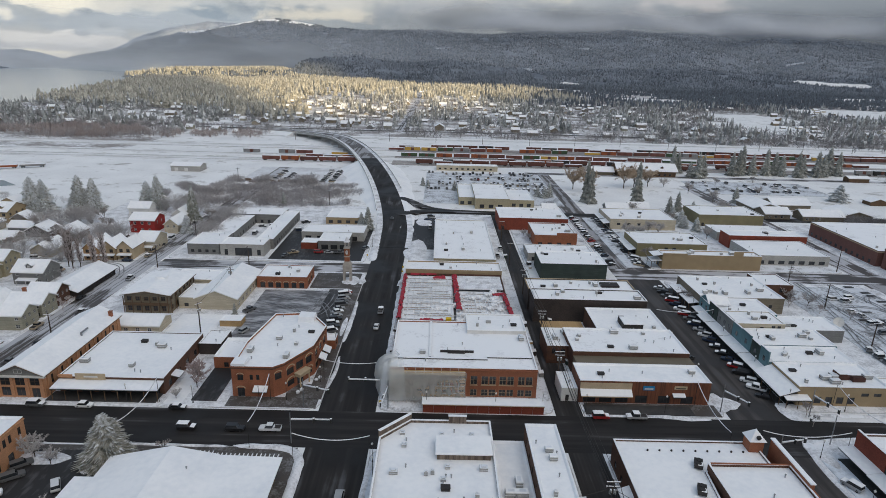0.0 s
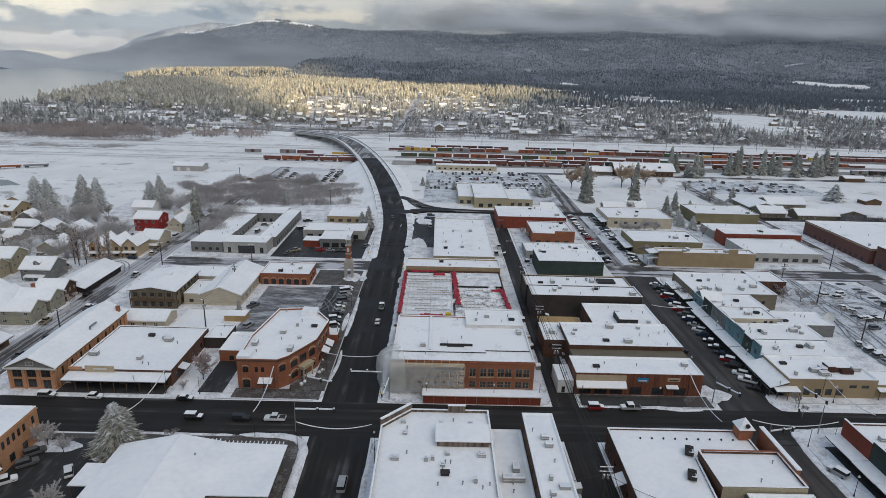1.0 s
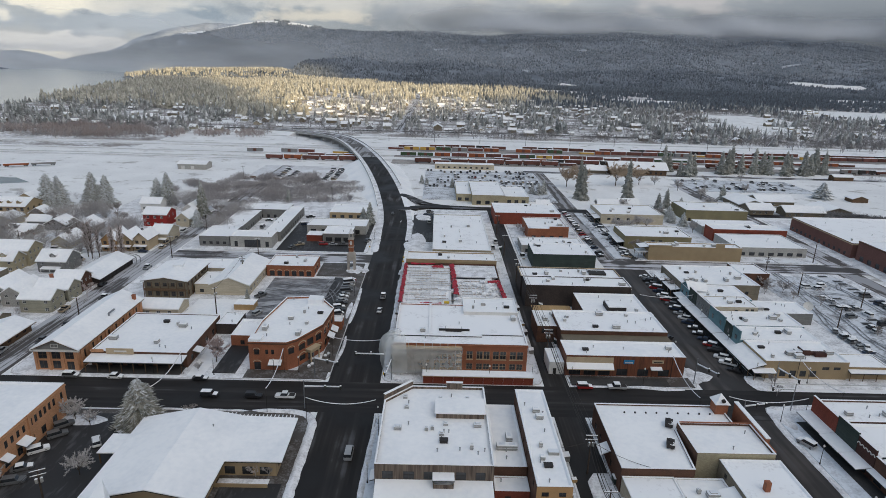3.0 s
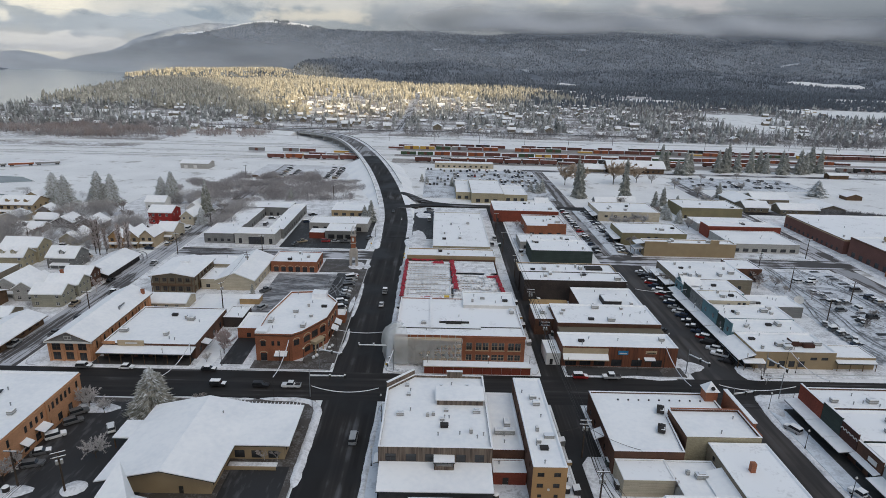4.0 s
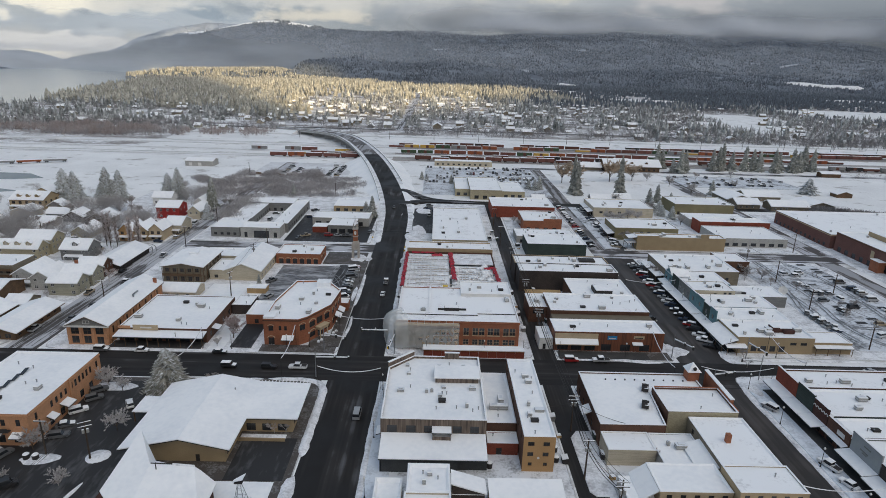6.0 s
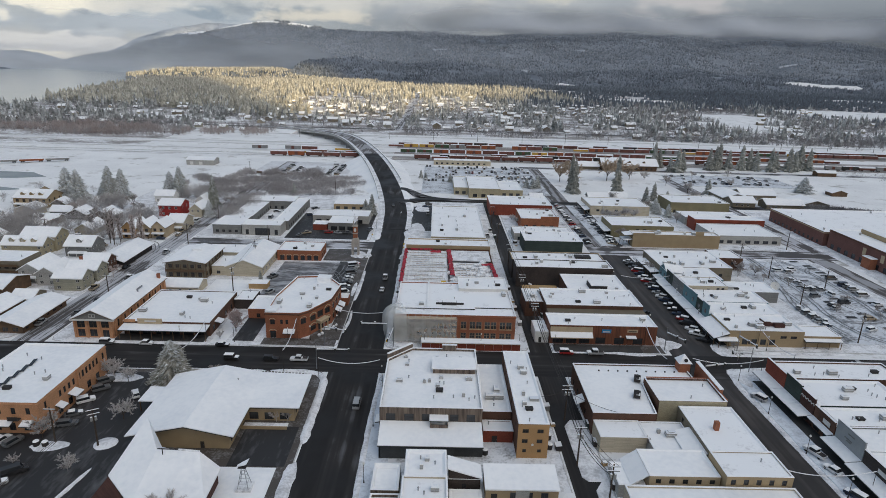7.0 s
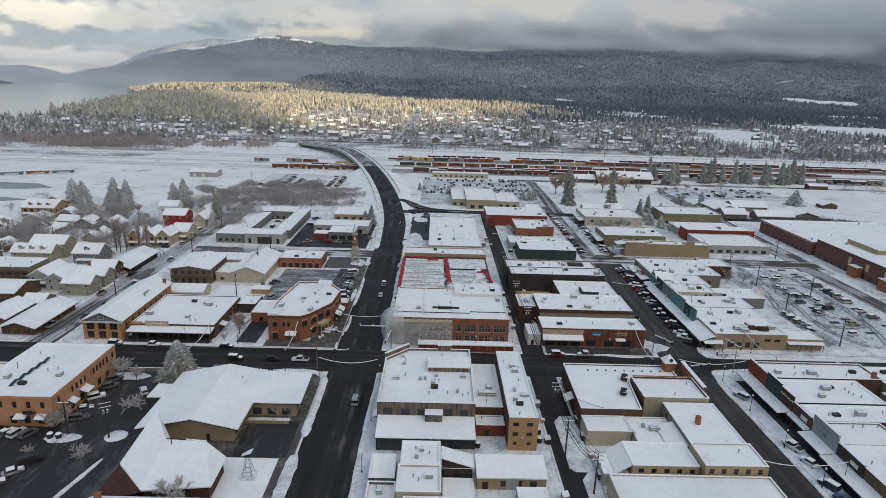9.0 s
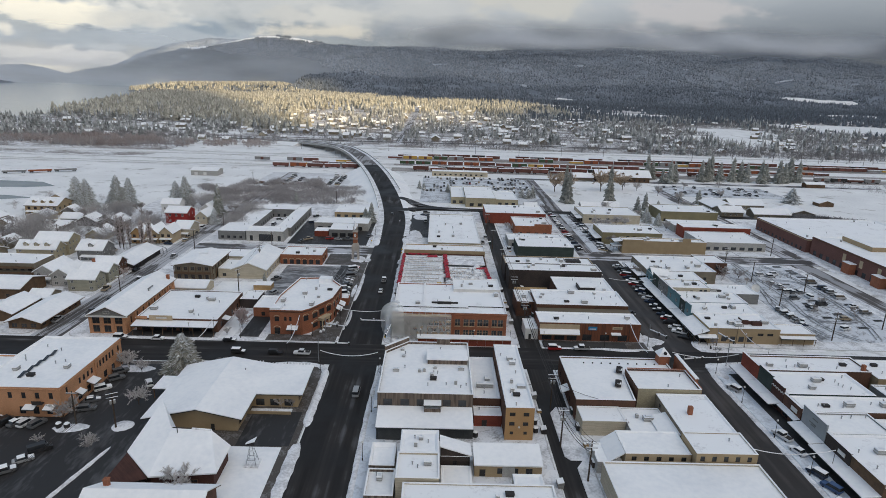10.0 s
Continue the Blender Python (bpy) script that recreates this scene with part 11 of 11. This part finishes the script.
scrub("hedge", pts, fr.uniform(3.5, 6.0, len(pts)), 0.8, 40, FAR_BARE, "frosted grey hedge beside a snow field", 14)


pts = [(x + float(fr.normal(0, 1.3)), y + float(fr.normal(0, 2.4)), 0.3) for x, y in ((196, 95), (190, 95), (195.5, 85), (195.7, 69), (188, 48), (191.7, 44), (194, 42), (191, 33), (182, 36), (180, 79), (179, 70), (176.5, 84), (190, 113), (193, 76), (194, 60), (187, 104), (176, 100), (178, 112)) for _ in range(5)]
scrub("island_shrubs", pts, fr.uniform(0.9, 2.0, len(pts)), 1.2, 60, THICKET, "low frosted shrubs on snowy car park islands", 44, 0.012)
FROST_TWIG = mat("hoar_frosted_twigs", (0.62, 0.60, 0.59), (0.42, 0.39, 0.38), 0.5, 4.0, 0.9, per_object=0.12)
ROSE_TWIG = mat("pinkish_frosted_twigs", (0.52, 0.45, 0.44), (0.34, 0.26, 0.25), 0.5, 4.0, 0.9)
for i, (x, y, h, w) in enumerate(((-55.8, -21, 6, 1.3), (-29.0, -57.6, 7.5, 1.1), (-71.5, -29.6, 5.5, 1.3), (-71.6, -40, 2.6, 1.7), (-69, 0.2, 6.0, 1.4), (-72, 1.6, 5, 1.4), (-64, -2, 4.4, 1.4), (-72, -25, 5, 1.2), (-58, -41, 4, 1.5), (-47.5, 27, 3, 1.2))):
    frosted_tree(x, y, h, w, i, FROST_TWIG, "rounded bare tree white with hoar frost")
GOLD_TWIG = mat("golden_brown_bare_twigs", (0.52, 0.42, 0.32), (0.40, 0.31, 0.23), 0.5, 4.0, 0.9, per_object=0.1)
for i, (x, y, h, w) in enumerate(((136, 322, 19, 1.15), (128, 334, 17, 1.1), (170, 343, 19, 1.15), (180, 349, 19, 1.2), (192, 352, 15, 1.1))):
    frosted_tree(x, y, h, w, 60 + i, GOLD_TWIG, "tall bare tree with golden-brown twigs near the station")
for i, (x, y, h, w) in enumerate(((150, 208, 8, 1.2), (146, 213, 7, 1.2), (134, 196, 9, 1.2), (131, 205, 8, 1.2), (152, 262, 7, 1.2), (176, 203, 7, 1.2), (74, 190, 5, 1.4), (79, 198, 5, 1.4), (72, 200, 4, 1.4), (214, 268, 9, 1.0), (222, 300, 10, 1.0), (216, 330, 9, 1.0), (176, 106, 6, 1.5), (171, 112, 5, 1.5), (270, 330, 7, 1.1), (205, 352, 8, 1.1))):
    frosted_tree(x, y, h, w, 80 + i, FROST_TWIG, "rounded bare tree white with hoar frost")
for i, (x, y, h, w) in enumerate(((-139, 131.5, 18, 0.22), (-136, 129.5, 19, 0.2), (-133.5, 131, 15, 0.22), (-124, 125.6, 18, 0.24), (-121.4, 128.4, 19, 0.24))):
    frosted_tree(x, y, h, w, 120 + i, TWIG_ROSE, "tall narrow bare poplar with greyish-brown twigs", True)
for i, (x, y, h, w) in enumerate(((-44, 33, 7.5, 1.1), (-46, 39, 6, 1.1))):
    frosted_tree(x, y, h, w, 40 + i, ROSE_TWIG, "small bare tree with pinkish frosted twigs")


# ---- unseen screen towards the sun, added to shade all but the gaps ----
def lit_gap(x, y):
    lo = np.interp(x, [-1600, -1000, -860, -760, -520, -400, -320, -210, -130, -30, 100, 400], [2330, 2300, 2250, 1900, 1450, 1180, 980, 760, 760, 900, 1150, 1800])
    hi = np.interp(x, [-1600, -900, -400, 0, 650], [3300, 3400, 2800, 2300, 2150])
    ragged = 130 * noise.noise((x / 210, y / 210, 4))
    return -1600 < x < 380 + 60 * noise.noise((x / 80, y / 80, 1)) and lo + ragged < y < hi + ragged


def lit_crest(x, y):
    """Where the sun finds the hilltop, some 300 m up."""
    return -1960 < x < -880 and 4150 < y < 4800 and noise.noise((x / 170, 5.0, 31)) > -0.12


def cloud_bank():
    """Cloud-like sheet added out of view to block the sun, open at the lit places."""
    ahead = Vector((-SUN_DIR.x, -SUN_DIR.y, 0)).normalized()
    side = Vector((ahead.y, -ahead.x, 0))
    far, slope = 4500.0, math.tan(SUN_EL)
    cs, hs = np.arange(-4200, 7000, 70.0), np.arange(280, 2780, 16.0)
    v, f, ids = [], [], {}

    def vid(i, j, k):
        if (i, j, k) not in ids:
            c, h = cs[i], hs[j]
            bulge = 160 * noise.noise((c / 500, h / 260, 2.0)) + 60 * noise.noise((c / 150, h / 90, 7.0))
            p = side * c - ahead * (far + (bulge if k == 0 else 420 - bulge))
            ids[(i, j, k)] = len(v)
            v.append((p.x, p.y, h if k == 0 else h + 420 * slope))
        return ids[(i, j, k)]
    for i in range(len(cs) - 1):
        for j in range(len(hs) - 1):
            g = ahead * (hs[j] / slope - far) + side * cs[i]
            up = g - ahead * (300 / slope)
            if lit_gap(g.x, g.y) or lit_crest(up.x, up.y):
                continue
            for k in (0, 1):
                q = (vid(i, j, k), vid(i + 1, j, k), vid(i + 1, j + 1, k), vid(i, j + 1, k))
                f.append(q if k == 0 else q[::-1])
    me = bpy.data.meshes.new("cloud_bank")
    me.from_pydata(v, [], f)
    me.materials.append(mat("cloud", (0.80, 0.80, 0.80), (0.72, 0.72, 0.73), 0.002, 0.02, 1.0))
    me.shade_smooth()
    tagged(new("cloud_bank", me), "unseen added cloud screen with gaps that let sun through", "cloud", kind="structure")


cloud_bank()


def low_cloud():
    """Cloud that hangs over the hilltop and thins out downwards."""
    m = bpy.data.materials.new("hanging_cloud")
    m.use_nodes = True
    nt, ln = m.node_tree.nodes, m.node_tree.links
    p = nt["Principled BSDF"]
    p.inputs["Base Color"].default_value, p.inputs["Roughness"].default_value = (0.47, 0.505, 0.56, 1), 1.0
    p.inputs["Specular IOR Level"].default_value = 0.0
    tc, sp = nt.new("ShaderNodeTexCoord"), nt.new("ShaderNodeSeparateXYZ")
    ln.new(tc.outputs["Object"], sp.inputs[0])
    mp, n = nt.new("ShaderNodeMapping"), nt.new("ShaderNodeTexNoise")
    mp.inputs["Scale"].default_value = (0.0022, 0.002, 0.009)
    n.inputs["Scale"].default_value, n.inputs["Detail"].default_value = 1.0, 7
    ln.new(tc.outputs["Object"], mp.inputs[0])
    ln.new(mp.outputs[0], n.inputs["Vector"])
    up = nt.new("ShaderNodeMath")
    up.operation = "MULTIPLY_ADD"
    up.inputs[1].default_value = 130.0
    ln.new(n.outputs["Fac"], up.inputs[0])
    ln.new(sp.outputs["Z"], up.inputs[2])
    fade = nt.new("ShaderNodeMapRange")
    fade.interpolation_type = "SMOOTHSTEP"
    fade.inputs["From Min"].default_value, fade.inputs["From Max"].default_value = 318.0, 410.0
    ln.new(up.outputs[0], fade.inputs["Value"])
    ends = nt.new("ShaderNodeMapRange")
    ends.interpolation_type = "SMOOTHSTEP"
    ends.inputs["From Min"].default_value, ends.inputs["From Max"].default_value = -700.0, 500.0
    ln.new(sp.outputs["X"], ends.inputs["Value"])
    top = nt.new("ShaderNodeMapRange")
    top.interpolation_type = "SMOOTHSTEP"
    top.inputs["From Min"].default_value, top.inputs["From Max"].default_value = 560.0, 400.0
    ln.new(up.outputs[0], top.inputs["Value"])
    a, b = nt.new("ShaderNodeMath"), nt.new("ShaderNodeMath")
    a.operation = b.operation = "MULTIPLY"
    ln.new(fade.outputs[0], a.inputs[0])
    ln.new(ends.outputs[0], a.inputs[1])
    ln.new(a.outputs[0], b.inputs[0])
    ln.new(top.outputs[0], b.inputs[1])
    ln.new(b.outputs[0], p.inputs["Alpha"])
    v, f, nx, nz = [], [], 90, 14
    for j in range(nz):
        for i in range(nx):
            x, z = -1250 + i * 58.0, 225 + j * 26.0
            v.append((x, 3880 + 60 * noise.noise((x / 300, z / 120, 1)) - 40 * math.sin(j / nz * 3.1), z))
    f = [(j * nx + i, j * nx + i + 1, (j + 1) * nx + i + 1, (j + 1) * nx + i) for j in range(nz - 1) for i in range(nx - 1)]
    me = bpy.data.meshes.new("low_cloud")
    me.from_pydata(v, [], f)
    me.materials.append(m)
    me.shade_smooth()
    tagged(new("low_cloud", me), "grey low cloud hanging on the hilltop", "cloud", kind="structure")


low_cloud()


def valley_mist():
    """Added see-through sheet beyond the headland that stands in for distance haze."""
    m = bpy.data.materials.new("thin_haze")
    m.use_nodes = True
    nt, ln = m.node_tree.nodes, m.node_tree.links
    p = nt["Principled BSDF"]
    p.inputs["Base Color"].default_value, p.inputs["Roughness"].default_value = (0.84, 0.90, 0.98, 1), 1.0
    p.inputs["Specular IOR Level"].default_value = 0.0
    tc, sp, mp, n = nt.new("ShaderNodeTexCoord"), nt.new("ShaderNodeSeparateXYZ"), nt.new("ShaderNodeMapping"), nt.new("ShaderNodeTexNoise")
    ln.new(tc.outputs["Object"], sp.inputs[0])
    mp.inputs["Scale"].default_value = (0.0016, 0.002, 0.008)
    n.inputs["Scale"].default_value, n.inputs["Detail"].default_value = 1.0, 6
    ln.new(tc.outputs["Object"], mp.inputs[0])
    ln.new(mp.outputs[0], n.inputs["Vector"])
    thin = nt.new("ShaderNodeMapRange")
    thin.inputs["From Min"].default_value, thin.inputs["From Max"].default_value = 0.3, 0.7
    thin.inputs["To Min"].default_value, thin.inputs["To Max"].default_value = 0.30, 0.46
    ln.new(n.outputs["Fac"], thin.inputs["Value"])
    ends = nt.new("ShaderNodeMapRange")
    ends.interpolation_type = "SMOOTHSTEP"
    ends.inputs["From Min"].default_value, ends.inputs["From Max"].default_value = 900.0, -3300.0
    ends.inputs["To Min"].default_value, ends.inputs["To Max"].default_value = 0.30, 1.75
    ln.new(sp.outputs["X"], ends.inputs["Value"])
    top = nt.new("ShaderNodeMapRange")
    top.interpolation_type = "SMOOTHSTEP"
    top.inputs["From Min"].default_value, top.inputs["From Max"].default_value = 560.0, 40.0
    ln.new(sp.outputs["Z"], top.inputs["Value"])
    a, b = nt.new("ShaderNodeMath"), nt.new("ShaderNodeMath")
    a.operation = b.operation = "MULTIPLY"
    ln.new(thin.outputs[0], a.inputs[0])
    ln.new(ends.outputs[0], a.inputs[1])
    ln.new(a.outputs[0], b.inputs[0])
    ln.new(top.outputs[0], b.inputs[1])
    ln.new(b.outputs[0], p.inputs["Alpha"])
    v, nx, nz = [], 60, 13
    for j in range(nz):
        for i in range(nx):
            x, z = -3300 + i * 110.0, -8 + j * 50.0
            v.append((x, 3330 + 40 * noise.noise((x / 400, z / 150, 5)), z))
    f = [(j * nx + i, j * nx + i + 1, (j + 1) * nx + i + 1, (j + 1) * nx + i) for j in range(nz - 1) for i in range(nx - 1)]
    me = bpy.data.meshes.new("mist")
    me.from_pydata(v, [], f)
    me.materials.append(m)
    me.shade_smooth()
    tagged(new("mist", me), "see-through sheet standing in for haze before the hill", "mist", kind="structure")


valley_mist()
